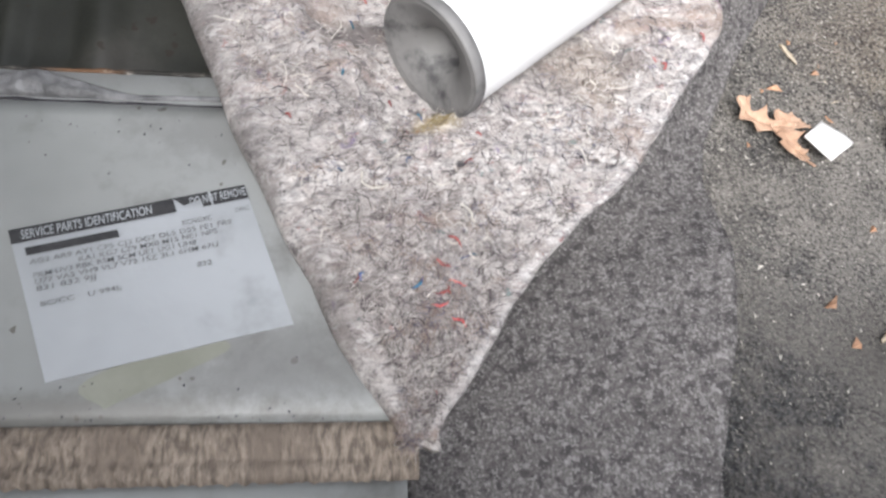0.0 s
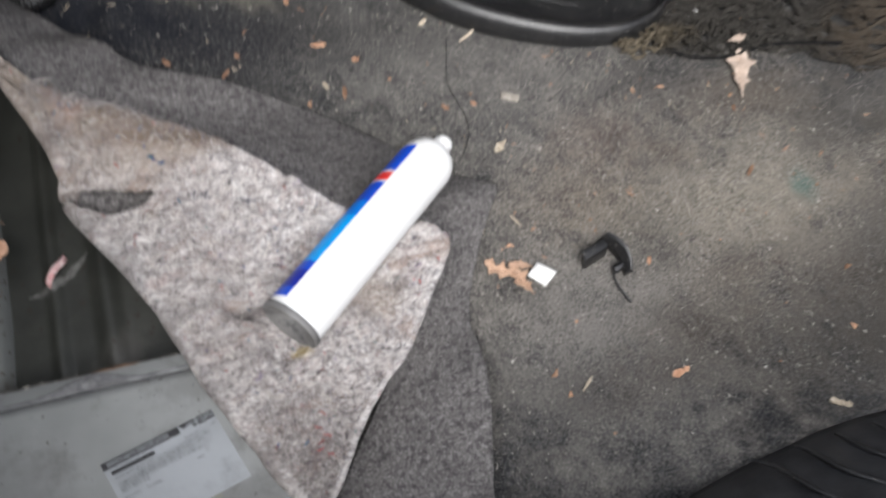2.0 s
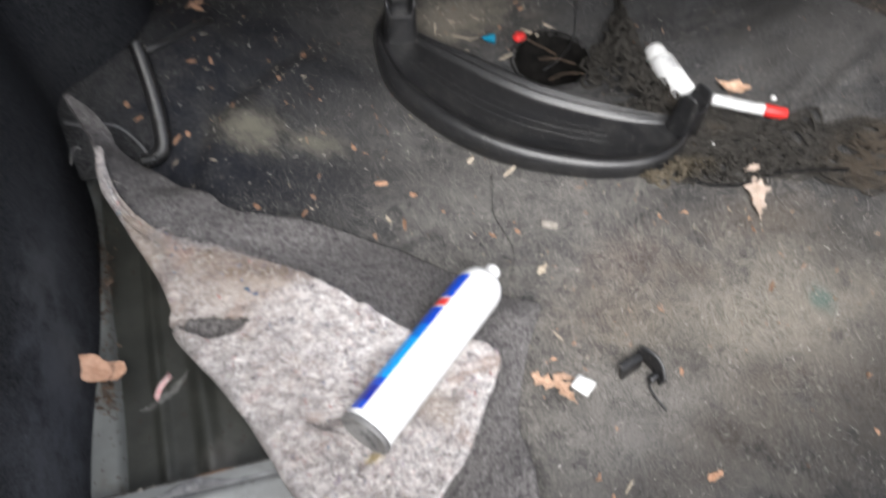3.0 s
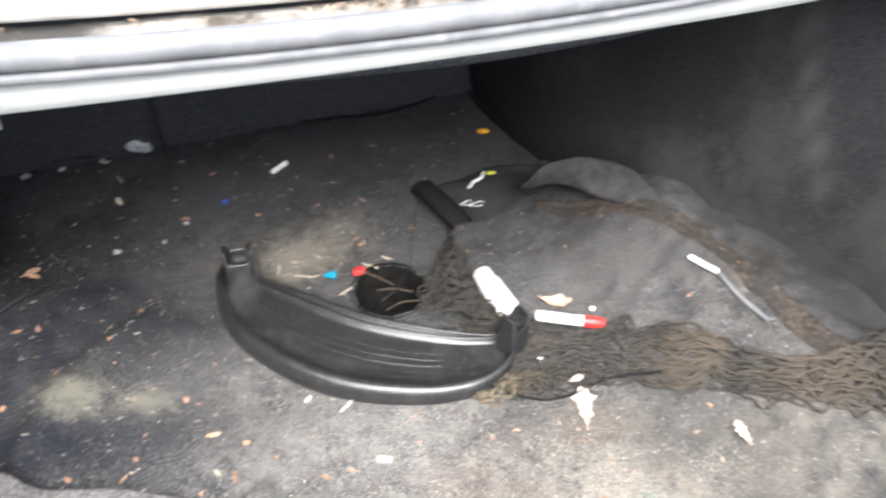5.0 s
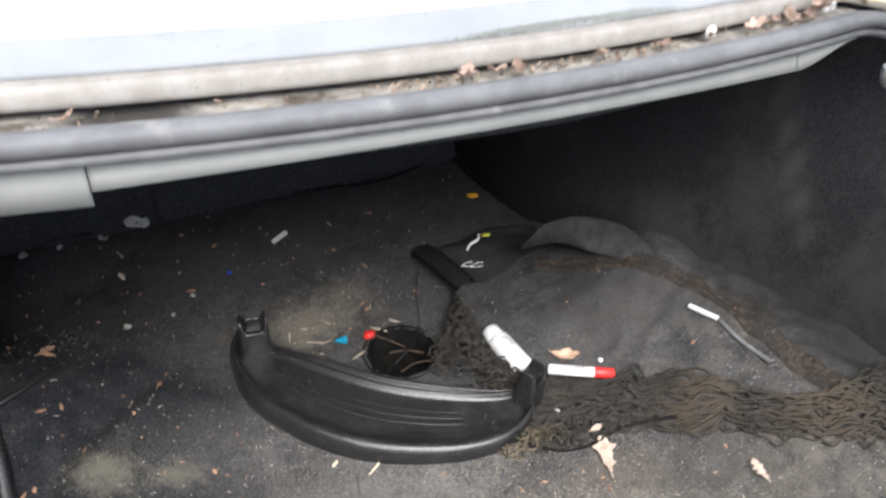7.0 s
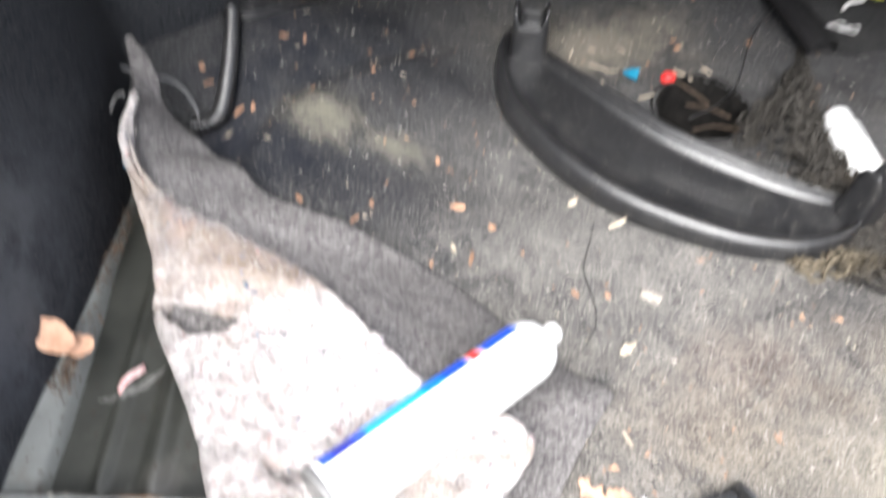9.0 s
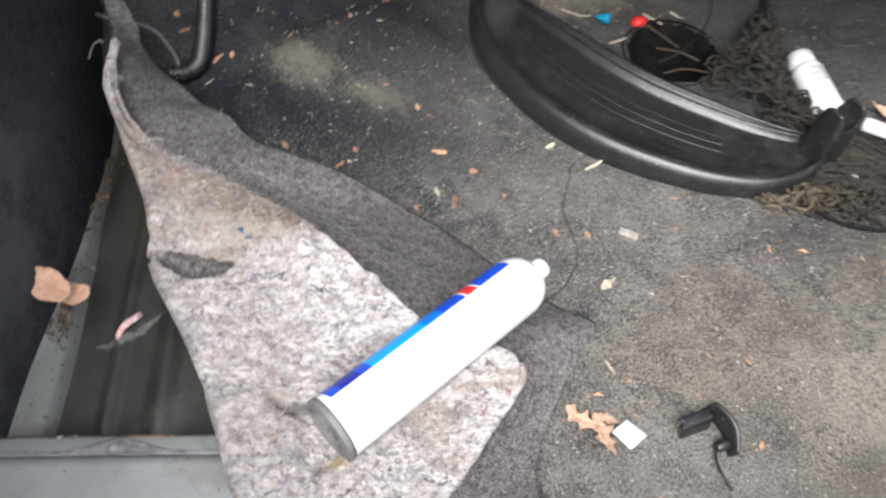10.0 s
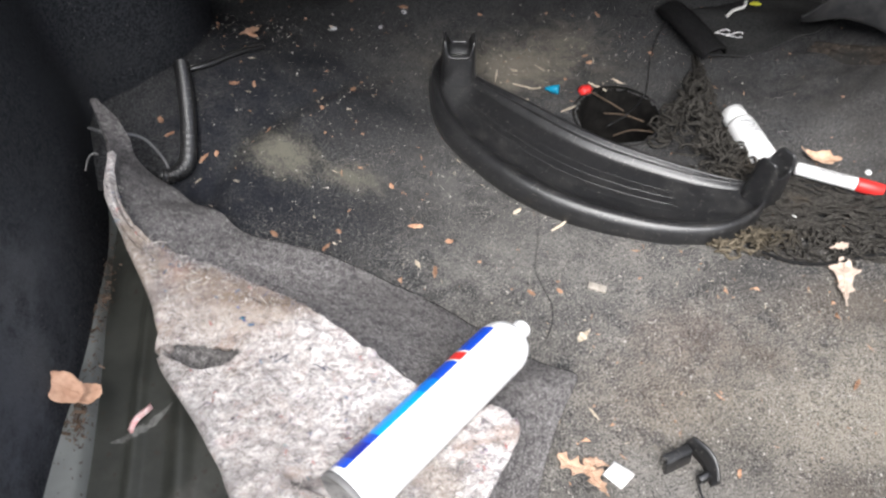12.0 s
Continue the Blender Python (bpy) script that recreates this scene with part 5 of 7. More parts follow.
net_sheet("cargo_net_edge", [(0.500, 0.522), (0.520, 0.530), (0.545, 0.534), (0.565, 0.534)], [(0.503, 0.502), (0.522, 0.498), (0.545, 0.500), (0.565, 0.506)], 0.0016, 2, 2, ROPE_TAN,
          "tan frayed edge cord of the cargo net", 3)
net_sheet("cargo_net_edge", [(0.548, 0.540), (0.590, 0.536), (0.625, 0.530), (0.680, 0.512)], [(0.545, 0.497), (0.585, 0.486), (0.635, 0.474), (0.700, 0.470)], 0.0015, 6, 3, ROPE,
          "dark brown slack edge meshes of the cargo net", 5)


def cord(name, pts, r, material, label, category="cord", seg=6):
    pts = spline(pts, 60)
    return obj(name, tube_bm(pts, r, seg), material, label, category)


def on_floor(pts, lift=0.003):
    return [(x, y, floor_z(x, y) + lift) for x, y in pts]


cord("elastic_cord", on_floor([(0.540, 0.503), (0.560, 0.492), (0.582, 0.478), (0.610, 0.470), (0.640, 0.470), (0.693, 0.473), (0.760, 0.440)], 0.007), 0.0018, BLACK_CLOTH, "dark elastic edge cord of the net on the carpet")
cord("thin_wire", on_floor([(0.225, 0.383), (0.248, 0.388), (0.274, 0.409), (0.288, 0.442), (0.286, 0.469), (0.281, 0.505), (0.290, 0.540), (0.300, 0.578)], 0.0022), 0.00045, BLACK_PLASTIC, "thin black wire lying on the carpet")
cord("thin_wire", [(x, y, floor_z(x, y) + h) for x, y, h in ((0.440, 0.760, 0.006), (0.470, 0.775, 0.010), (0.498, 0.800, 0.012), (0.522, 0.840, 0.004), (0.540, 0.890, 0.003), (0.565, 0.940, 0.003), (0.593, 0.974, 0.006))], 0.0008, BLACK_PLASTIC, "thin black wire lying across the recess")


def corrugated_hose():
    pts = spline(on_floor([(-0.130, 0.800), (-0.122, 0.760), (-0.112, 0.700), (-0.106, 0.650), (-0.106, 0.620), (-0.116, 0.604), (-0.130, 0.602)], 0.012), 260)
    rad = [0.0080 + 0.0016 * math.sin(i * 1.45) for i in range(261)]
    thing = empty("corrugated_hose", "dark grey corrugated plastic hose lying on the carpet", "hose")
    part("conduit", tube_bm(pts, rad, 14), BLACK_PLASTIC, thing)
    end = pts[-1]
    # The hose is closed; a black disc gives its hollow's darkness.
    part("mouth", tube_bm([end + Vector((0.0015, 0, 0)), end + Vector((-0.0012, 0, 0))], 0.0045, 12), BLACK_CLOTH, thing, "black disc standing in for the hose's dark hollow")
    part("wire", tube_bm(spline([tuple(end), (-0.124, 0.612, 0.112), (-0.143, 0.638, 0.124), (-0.158, 0.640, 0.136), (-0.176, 0.630, 0.148), (-0.200, 0.640, 0.150)], 50), 0.0016, 6), RUBBER, thing)


corrugated_hose()
cord("hose_tail", on_floor([(-0.134, 0.795), (-0.10, 0.806), (-0.06, 0.838), (-0.035, 0.862)], 0.005), 0.0035, BLACK_PLASTIC, "thin dark tail of hose on the carpet", "hose")


def bracket():
    thing = empty("plastic_bracket", "small broken black plastic clip with a wire on the carpet", "bracket")
    z = floor_z(0.385, 0.255)
    part("plate", put(box_bm((0.030, 0.004, 0.018), bevel=0.0008), pose(0.370, 0.2555, z + 0.010, -14, 0, 18)), BLACK_PLASTIC, thing)
    part("top", put(box_bm((0.029, 0.009, 0.0025), bevel=0.0008), pose(0.3695, 0.2610, z + 0.0185, -6, 0, 18)), BLACK_PLASTIC, thing)
    rows = []
    for i in range(15):
        t = i / 14
        x, y = 0.3835 + 0.014 * t + 0.006 * math.sin(math.pi * t), lerp(0.276, 0.231, t)
        h = 0.0215 * math.sin(math.pi * (0.30 + 0.62 * t)) ** 0.8
        rows.append([(x + 0.007 * u, y, z + 0.001 + h * u) for u in (0.0, 0.35, 0.7, 1.0)])
    part("wing", thicken(grid_bm(rows), 0.0018), BLACK_PLASTIC, thing, "thin curved black plate")
    part("stud", put(lathe_bm([(0.0040, 0), (0.0046, 0.001), (0.0046, 0.011), (0.0034, 0.0125)], 18), along((0.396, 0.241, z + 0.009), (0.384, 0.236, z + 0.009))), BLACK_PLASTIC, thing)
    part("wire", tube_bm(spline(on_floor([(0.386, 0.238), (0.384, 0.226), (0.386, 0.214), (0.391, 0.200)], 0.004), 30), 0.0013, 6), BLACK_PLASTIC, thing)


bracket()


# ---- the parts label on the steel ----
def text_bm(text, size, at, turn, width=None, bold=0.0):
    cu = bpy.data.curves.new("text", "FONT")
    cu.body, cu.size, cu.offset = text, size, bold
    ob = bpy.data.objects.new("text", cu)
    scene.collection.objects.link(ob)
    bpy.context.view_layer.update()
    me = ob.evaluated_get(bpy.context.evaluated_depsgraph_get()).to_mesh()
    bm = bmesh.new()
    bm.from_mesh(me)
    bpy.data.objects.remove(ob)
    w = max(v.co.x for v in bm.verts) or 1
    k = width / w if width else 1.0
    return put(bm, pose(*at, 0, 0, turn) @ Matrix.Diagonal((k, 1, 1, 1)))


def parts_label():
    tl, tr, bl = Vector((-0.1014, 0.1525, 0)), Vector((-0.0153, 0.1742, 0)), Vector((-0.0789, 0.0937, 0))
    ang = math.degrees(math.atan2(tr.y - tl.y, tr.x - tl.x))
    thing = empty("parts_label", "silver paper parts label with a black header on the steel", "label")
    ex, ey = (tr - tl).normalized(), (tl - bl).normalized()
    width, height, k = 0.0945, 0.0665, 0.940
    z = DECK + 0.0026

    def spot(x, y, lift=0.0):
        p = tl + ex * x * k - ey * y * k
        return (p.x, p.y, z + lift)
    bm = bmesh.new()
    g = [[bm.verts.new(spot(lerp(0, width, i / 16), lerp(0, height, j / 10), 0.0002 * math.sin(i * 0.9 + j))) for i in range(17)] for j in range(11)]
    for j in range(10):
        for i in range(16):
            bm.faces.new((g[j][i], g[j + 1][i], g[j + 1][i + 1], g[j][i + 1]))
    part("sheet", thicken(bm, 0.0006), STICKER, thing, smooth=False)
    bm = bmesh.new()
    for x0, x1 in ((0.0, 0.0645), (0.0755, 0.0790), (0.0800, 0.0945)):
        bm.faces.new([bm.verts.new(spot(x, y, 0.0008)) for x, y in ((x0, 0.0002), (x0, 0.0068), (x1, 0.0068), (x1, 0.0002))])
    bm.faces.new([bm.verts.new(spot(x, y, 0.0008)) for x, y in ((0.0645, 0.0002), (0.0680, 0.0045), (0.0755, 0.0030), (0.0755, 0.0002))])
    part("header", bm, INK, thing, "black header bar, worn through", smooth=False)
    part("header_text", text_bm("SERVICE PARTS IDENTIFICATION", 0.0054, spot(0.0040, 0.0056, 0.0012), ang, 0.0480, 0.00006), STICKER, thing, "pale header lettering", smooth=False)
    part("header_text", text_bm("DO NOT REMOVE", 0.0052, spot(0.0705, 0.0054, 0.0012), ang, 0.0221, 0.00006), STICKER, thing, "pale header lettering", smooth=False)
    bm = bmesh.new()
    bm.faces.new([bm.verts.new(spot(x, y, 0.0009)) for x, y in ((0.0045, 0.0095), (0.0045, 0.0130), (0.0400, 0.0130), (0.0400, 0.0095))])
    part("number_bar", bm, INK, thing, "dark printed bar", smooth=False)
    lines = (("KCNGXC", 0.0650, 0.0135), ("1WC", 0.0870, 0.0125), ("AG2 AR9 AY1 CF5 CJ3 DG7 DL5 D55 FE1 FR9", 0.0048, 0.0172), ("KA1 KG7 LZ9 MX0 M15 NE1 NP5", 0.0225, 0.0202),
             ("PKM UV3 RBK RSM SCM UE1 UG1 UH8", 0.0048, 0.0232), ("U77 VA5 VH9 VL7 V73 1SZ 3L1 6HM 67U", 0.0048, 0.0262), ("831 832 9JJ", 0.0048, 0.0292), ("832", 0.0655, 0.0335), ("BC/CC    U 994L", 0.0048, 0.0360))
    for words, x, y in lines:
        part("print_line", text_bm(words, 0.0029, spot(x, y, 0.0009), ang, len(words) * 0.00192, 0.00002), FAINT_INK, thing, smooth=False)
    # torn pale residue below it
    bm = bmesh.new()
    rim = [bm.verts.new(spot(0.040 + 0.028 * math.cos(a) + 0.003 * math.sin(5 * a), 0.070 + 0.0085 * math.sin(a) + 0.002 * math.sin(3 * a) - 0.006 * math.cos(a), -0.0008)) for a in (2 * math.pi * k / 36 for k in range(36))]
    bm.faces.new(rim)
    bmesh.ops.recalc_face_normals(bm, faces=bm.faces[:])
    part("residue", bm, mat("glue_residue", (0.16, 0.165, 0.135), (0.20, 0.205, 0.175), 40, 0.6, 0.2, 120), thing, "dull greenish glue residue", smooth=False)


parts_label()


# ---- litter ----
def chip_bm(length, width, thick, rnd):
    """A splintered flake with ragged sides and pointed ends."""
    bm = bmesh.new()
    n = 8
    top, low = [], []
    for i in range(n):
        t = i / (n - 1)
        w = width * (0.10 + 0.90 * math.sin(math.pi * (0.04 + 0.9 * t)) ** 0.7) * rnd.uniform(0.55, 1.25)
        x, bend = (t - 0.5) * length, thick * rnd.uniform(-0.5, 0.8)
        top.append([bm.verts.new((x + rnd.uniform(-.06, .06) * length, s * w / 2 * rnd.uniform(0.6, 1.3), thick + bend)) for s in (-1, 1)])
        low.append([bm.verts.new((x, s * w / 2, bend * 0.5)) for s in (-1, 1)])
    for a, b in zip(top, top[1:]):
        bm.faces.new((a[0], b[0], b[1], a[1]))
    for a, b in zip(low, low[1:]):
        bm.faces.new((a[0], a[1], b[1], b[0]))
    for s in (0, 1):
        for i in range(n - 1):
            bm.faces.new((low[i][s], low[i + 1][s], top[i + 1][s], top[i][s]))
    bm.faces.new((low[0][0], low[0][1], top[0][1], top[0][0]))
    bm.faces.new((low[-1][0], low[-1][1], top[-1][1], top[-1][0]))
    bmesh.ops.recalc_face_normals(bm, faces=bm.faces[:])
    return bm


def scatter(name, places, sizes, material, label, category, group, seed, turns=None, z_of=floor_z):
    rnd = random.Random(seed)
    for k, (x, y) in enumerate(places):
        length, width, thick = sizes[k % len(sizes)]
        ob = obj(name, chip_bm(length, width, thick, rnd), material, label, category, group, smooth=False)
        ob.matrix_world = pose(x, y, z_of(x, y) + 0.0012, rnd.uniform(-14, 14), rnd.uniform(-10, 10), turns[k] if turns else rnd.uniform(0, 360))


scatter("wood_chip", [(0.146, 0.582), (0.185, 0.560), (0.042, 0.524), (0.038, 0.505), (0.056, 0.552), (0.122, 0.646), (-0.053, 0.906), (-0.148, 0.709), (-0.135, 0.683), (-0.091, 0.638), (-0.078, 0.646),
                      (-0.010, 0.524), (0.162, 0.511), (0.082, 0.821), (-0.065, 0.772), (-0.041, 0.774), (0.302, 0.470), (0.269, 0.472), (0.405, 0.118), (0.238, 1.175), (0.469, 1.164), (0.488, 1.016)],
        [(0.018, 0.0065, 0.0014), (0.009, 0.007, 0.0018), (0.012, 0.004, 0.0014), (0.016, 0.0035, 0.0012), (0.008, 0.005, 0.001), (0.010, 0.005, 0.0012)], WOOD, "orange-brown wood chip on the carpet", "wood chip", "wood chips on the floor", 11)
scatter("wood_chip", [(0.559, 1.168), (0.450, 0.910), (0.447, 0.925), (0.932, 0.596), (0.928, 0.533), (0.840, 0.518), (0.862, 0.787), (0.845, 0.795), (0.437, 0.852), (0.171, 1.058), (-0.092, 1.296), (0.429, 0.240), (0.586, 0.317)],
        [(0.016, 0.006, 0.0015), (0.010, 0.006, 0.0015), (0.009, 0.004, 0.0012)], WOOD, "orange-brown wood chip on the carpet", "wood chip", "wood chips on the floor", 12)
scatter("pale_chip", [(0.315, 0.408), (0.279, 0.609), (0.143, 0.520), (0.065, 1.149), (0.056, 0.983), (0.923, 0.561), (0.522, 0.050), (0.053, 1.287), (0.330, 0.905)],
        [(0.020, 0.008, 0.002), (0.013, 0.005, 0.0014), (0.011, 0.005, 0.0014)], PALE_WOOD, "pale wood splinter on the carpet", "wood chip", "pale chips on the floor", 13)
obj("pale_block", put(box_bm((0.021, 0.009, 0.004), bevel=0.0008), pose(0.346, 0.470, floor_z(0.346, 0.470) + 0.003, 4, 3, -24)), mat("grey_wood", (0.25, 0.225, 0.195), (0.40, 0.365, 0.32), 160, 0.85, 0.5, 300), "small pale wood block on the carpet", "wood chip")
scatter("splinter", [(0.326, 0.576), (0.304, 0.317), (0.335, 0.866), (0.352, 0.858), (0.071, 1.220), (0.316, 0.131), (0.300, 0.895), (0.370, 0.905), (0.392, 0.805), (0.482, 0.860), (0.448, 0.853)],
        [(0.024, 0.0034, 0.0014), (0.018, 0.0028, 0.0014), (0.030, 0.0024, 0.0014), (0.022, 0.002, 0.0012)], PALE_WOOD, "thin pale wood splinter on the carpet", "splinter", "splinters on the floor", 14,
        [28, -65, -25, 12, -70, 40, 75, -60, 20, -40, -35])


def twig(pts, r, material, label):
    return cord("twig", pts, r, material, label, "twig", 6)


twig(on_floor([(0.430, 0.845), (0.455, 0.815), (0.472, 0.790)], 0.004), 0.0013, TWIG, "thin brown twig over the recess")
twig([(0.440, 0.785, -0.016), (0.47, 0.780, -0.018), (0.495, 0.765, -0.02)], 0.0012, TWIG, "thin brown twig over the recess")
twig([(0.440, 0.735, -0.014), (0.470, 0.745, -0.016), (0.500, 0.738, -0.016)], 0.0010, TWIG, "thin brown twig over the recess")


def leaf(name, centre, size, turn, lobes, depth, material, label, seed, z=None, tilt=(0, 0), curl=0.12, base=0.62, wide=1.0):
    """A dry leaf: a blade with round lobes on both sides, curled, with a midrib and a stalk."""
    rnd = random.Random(seed)
    z = floor_z(*centre) if z is None else z
    thing = empty(name, label, "leaf")
    n, m = 64, 8
    shift, twist = rnd.uniform(0, 0.5), rnd.uniform(-0.25, 0.25)
    rows = []
    for i in range(n + 1):
        s = i / n
        hull = math.sin(math.pi * min(1.0, 0.04 + 0.94 * s)) ** 0.75 * (base + (1 - base) * s)
        row = []
        for j in range(-m, m + 1):
            u = j / m
            wave = 0.5 + 0.5 * math.cos(2 * math.pi * (lobes * s + shift * (u > 0)))
            half = 0.36 * wide * hull * (1 - depth * wave * ss(s * 6) * ss((1 - s) * 7)) + 0.008 * math.sin(41 * s + seed + 3 * u)
            x = s - 0.5 + 0.10 * abs(u) * math.sin(2 * math.pi * lobes * s) / max(1, lobes)
            y = u * max(half, 0.004) + twist * (s - 0.5) ** 2
            zz = curl * (1.6 * (s - 0.5) ** 2 + 3.0 * y * y) + 0.07 * noise.noise(Vector((x * 4, y * 5, seed))) + 0.02 * noise.noise(Vector((x * 14, y * 14, seed))) + 0.03 * min(1, abs(u) * 4)
            row.append((x * size, y * size, zz * size))
        rows.append(row)
    m4 = pose(*centre, z + 0.003 + size * 0.02, tilt[0], tilt[1], turn)
    part("blade", put(thicken(grid_bm(rows), 0.0005), m4), material, thing)
    pts = [m4 @ Vector((t * size, twist * t * t * size, (curl * 1.6 * t * t + 0.012) * size)) for t in (0.45, 0.2, 0.0, -0.2, -0.45, -0.56, -0.66)]
    part("stalk", tube_bm(pts, [0.0003, 0.0005, 0.0006, 0.0007, 0.0008, 0.0008, 0.0008], 6), material, thing)
    return thing


def cupped_leaf(at, size, turn, tilt, label, seed):
    """A broad dry leaf rolled up into a shallow cup, its rim torn."""
    thing = empty("dry_leaf", label, "leaf")
    bm = bmesh.new()
    seg, rings = 44, 7
    mid = bm.verts.new((0, 0, 0))
    loops = []
    for r in range(1, rings + 1):
        loop = []
        for k in range(seg):
            a = 2 * math.pi * k / seg
            rim = 1 + 0.22 * noise.noise(Vector((math.cos(a) * 1.3, math.sin(a) * 1.3, seed))) + 0.10 * (r == rings) * noise.noise(Vector((math.cos(a) * 6, math.sin(a) * 6, seed)))
            f = r / rings * rim
            x, y = f * math.cos(a), 0.82 * f * math.sin(a)
            loop.append(bm.verts.new((x * size, y * size, size * (0.20 * f * f + 0.10 * noise.noise(Vector((x * 2.4, y * 2.4, seed + 4))) + 0.05 * noise.noise(Vector((x * 7, y * 7, seed)))))))
        loops.append(loop)
    for k in range(seg):
        bm.faces.new((mid, loops[0][k], loops[0][(k + 1) % seg]))
        for p, q in zip(loops, loops[1:]):
            bm.faces.new((p[k], q[k], q[(k + 1) % seg], p[(k + 1) % seg]))
    m4 = pose(*at, tilt[0], tilt[1], turn)
    part("blade", put(thicken(bm, 0.0005), m4), LEAF, thing)
    part("midrib", tube_bm([m4 @ Vector((t * size, 0.1 * t * size, (0.28 * t * t + 0.01) * size)) for t in (-0.7, -0.3, 0.1, 0.5, 0.8)], 0.0003, 6), LEAF, thing)


leaf("oak_leaf", (0.634, 0.446), 0.062, 66, 2, 0.50, PALE_LEAF, "pale dry oak leaf lying beside the net", 3, base=0.20, wide=1.25, curl=0.10)
leaf("oak_leaf", (0.270, 0.263), 0.038, 150, 3, 0.62, TAN_LEAF, "brown curled oak leaf beside the paper scrap", 4, curl=0.5)
leaf("oak_leaf", (0.287, 0.252), 0.036, 110, 3, 0.62, TAN_LEAF, "brown curled oak leaf beside the paper scrap", 5, curl=0.4)
leaf("dry_leaf", (0.292, 0.266), 0.020, 160, 3, 0.45, TAN_LEAF, "small tan leaf scrap beside the paper", 6)
cupped_leaf((-0.1875, 0.353, PAN + 0.036), 0.0165, -25, (8, 38), "curled round brown leaf against the boot liner", 7)
cupped_leaf((-0.1750, 0.355, PAN + 0.018), 0.0120, 20, (14, 14), "small curled brown leaf on the steel flange", 12)
leaf("dry_leaf", (-0.198, 0.425), 0.018, 40, 3, 0.3, LEAF, "tiny brown leaf stuck to the boot liner", 9, z=PAN + 0.028, tilt=(0, 60))
leaf("dry_leaf", (0.696, 0.640), 0.046, -25, 2, 0.25, TAN_LEAF, "long brown leaf behind the marker pen", 10, curl=0.5)
leaf("dry_leaf", (-0.056, 0.918), 0.026, 20, 3, 0.35, LEAF, "small brown leaf on the carpet", 15)
leaf("oak_leaf", (0.788, 0.316), 0.034, 80, 4, 0.5, PALE_LEAF, "small pale leaf on the carpet", 16)
leaf("dry_leaf", (0.643, 0.486), 0.022, 10, 3, 0.4, PALE_LEAF, "small pale leaf caught in the net", 17, z=0.012)


LINER_BACK = mat("liner_back", (0.015, 0.015, 0.016), (0.030, 0.029, 0.029), 60, 0.75, 0.5, 120, (0.052, 0.049, 0.045), 16, (0.52, 0.7))


def flat_scrap(name, corners, z_lift, material, label, category, thick=0.0012, bend=0.002):
    c = [Vector((x, y, 0)) for x, y in corners]
    rows = []
    for j in range(7):
        row = []
        for i in range(7):
            p = c[0].lerp(c[1], i / 6).lerp(c[3].lerp(c[2], i / 6), j / 6)
            p.z = floor_z(p.x, p.y) + z_lift + bend * math.sin(i * 0.9) * math.cos(j * 0.7)
            row.append(p)
        rows.append(row)
    return obj(name, thicken(grid_bm(rows), thick), material, label, category)


flat_scrap("paper_scrap", [(0.294, 0.251), (0.309, 0.263), (0.324, 0.247), (0.308, 0.235)], 0.010, PAPER, "small white square of paper on a leaf", "paper")


def lump(name, at, size, material, label, category, seed, turn=0):
    bm = bmesh.new()
    bmesh.ops.create_icosphere(bm, subdivisions=3, radius=1.0)
    for v in bm.verts:
        k = 1 + 0.25 * noise.noise(v.co * 1.7 + Vector((seed, 0, 0))) + 0.08 * noise.noise(v.co * 5)
        v.co = Vector((v.co.x * size[0], v.co.y * size[1], v.co.z * size[2])) * k
    ob = obj(name, bm, material, label, category)
    ob.matrix_world = pose(at[0], at[1], floor_z(at[0], at[1]) + size[2] * 0.8 + (at[2] if len(at) > 2 else 0), 0, 0, turn)
    return ob


def cone_bit():
    """A small nozzle-like turquoise cap on its side."""
    thing = empty("plastic_cone", "tiny turquoise plastic cone on the carpet", "plastic bit")
    m = along((0.386, 0.843, floor_z(0.386, 0.843) + 0.008), (0.364, 0.852, floor_z(0.364, 0.852) + 0.006))
    part("cone", put(lathe_bm([(0.0070, 0), (0.0075, 0.002), (0.0060, 0.009), (0.0026, 0.017), (0.0020, 0.021)], 20), m), TURQUOISE, thing)


cone_bit()
cord("white_hook", [(-0.193, 0.578, 0.146), (-0.190, 0.590, 0.152), (-0.184, 0.595, 0.154), (-0.181, 0.593, 0.153)], 0.0009, BASE_GREY, "small white plastic hook caught behind the carpet", "hook", 8)
lump("red_cap", (0.427, 0.842), (0.0105, 0.0085, 0.007), RED, "small red plastic cap beside the recess", "plastic bit", 2, 20)
lump("yellow_scrap", (0.795, 1.142), (0.014, 0.007, 0.005), YELLOW, "small yellow scrap on the carpet", "scrap", 3, -20)
lump("yellow_scrap", (0.741, 0.987, 0.010), (0.009, 0.004, 0.003), mat("lime_scrap", (0.42, 0.42, 0.03), (0.5, 0.5, 0.05), 60, 0.8, 0.2, 200), "tiny lime-yellow scrap on the carpet", "scrap", 4, -10)
lump("blue_bead", (0.245, 1.085), (0.004, 0.004, 0.004), BLUE, "tiny blue bead on the carpet", "bead", 5)
obj("white_stub", put(lathe_bm([(0.0045, 0), (0.005, 0.001), (0.005, 0.037), (0.0045, 0.038)], 16), along((0.345, 1.140, floor_z(0.345, 1.14) + 0.006), (0.376, 1.160, floor_z(0.376, 1.16) + 0.006))), PAPER, "short white paper stub on the carpet", "stub")
cord("white_scrap", on_floor([(0.680, 0.955), (0.695, 0.968), (0.715, 0.975), (0.725, 0.990)], 0.016), 0.0026, PAPER, "curled white plastic strip on the carpet", "scrap")
FOIL = mat("pale_foil", (0.38, 0.38, 0.385), (0.62, 0.62, 0.625), 90, 0.5, 1.0, 130, (0.08, 0.08, 0.085), 120, (0.54, 0.62), spec=0.5, dist=0.004)
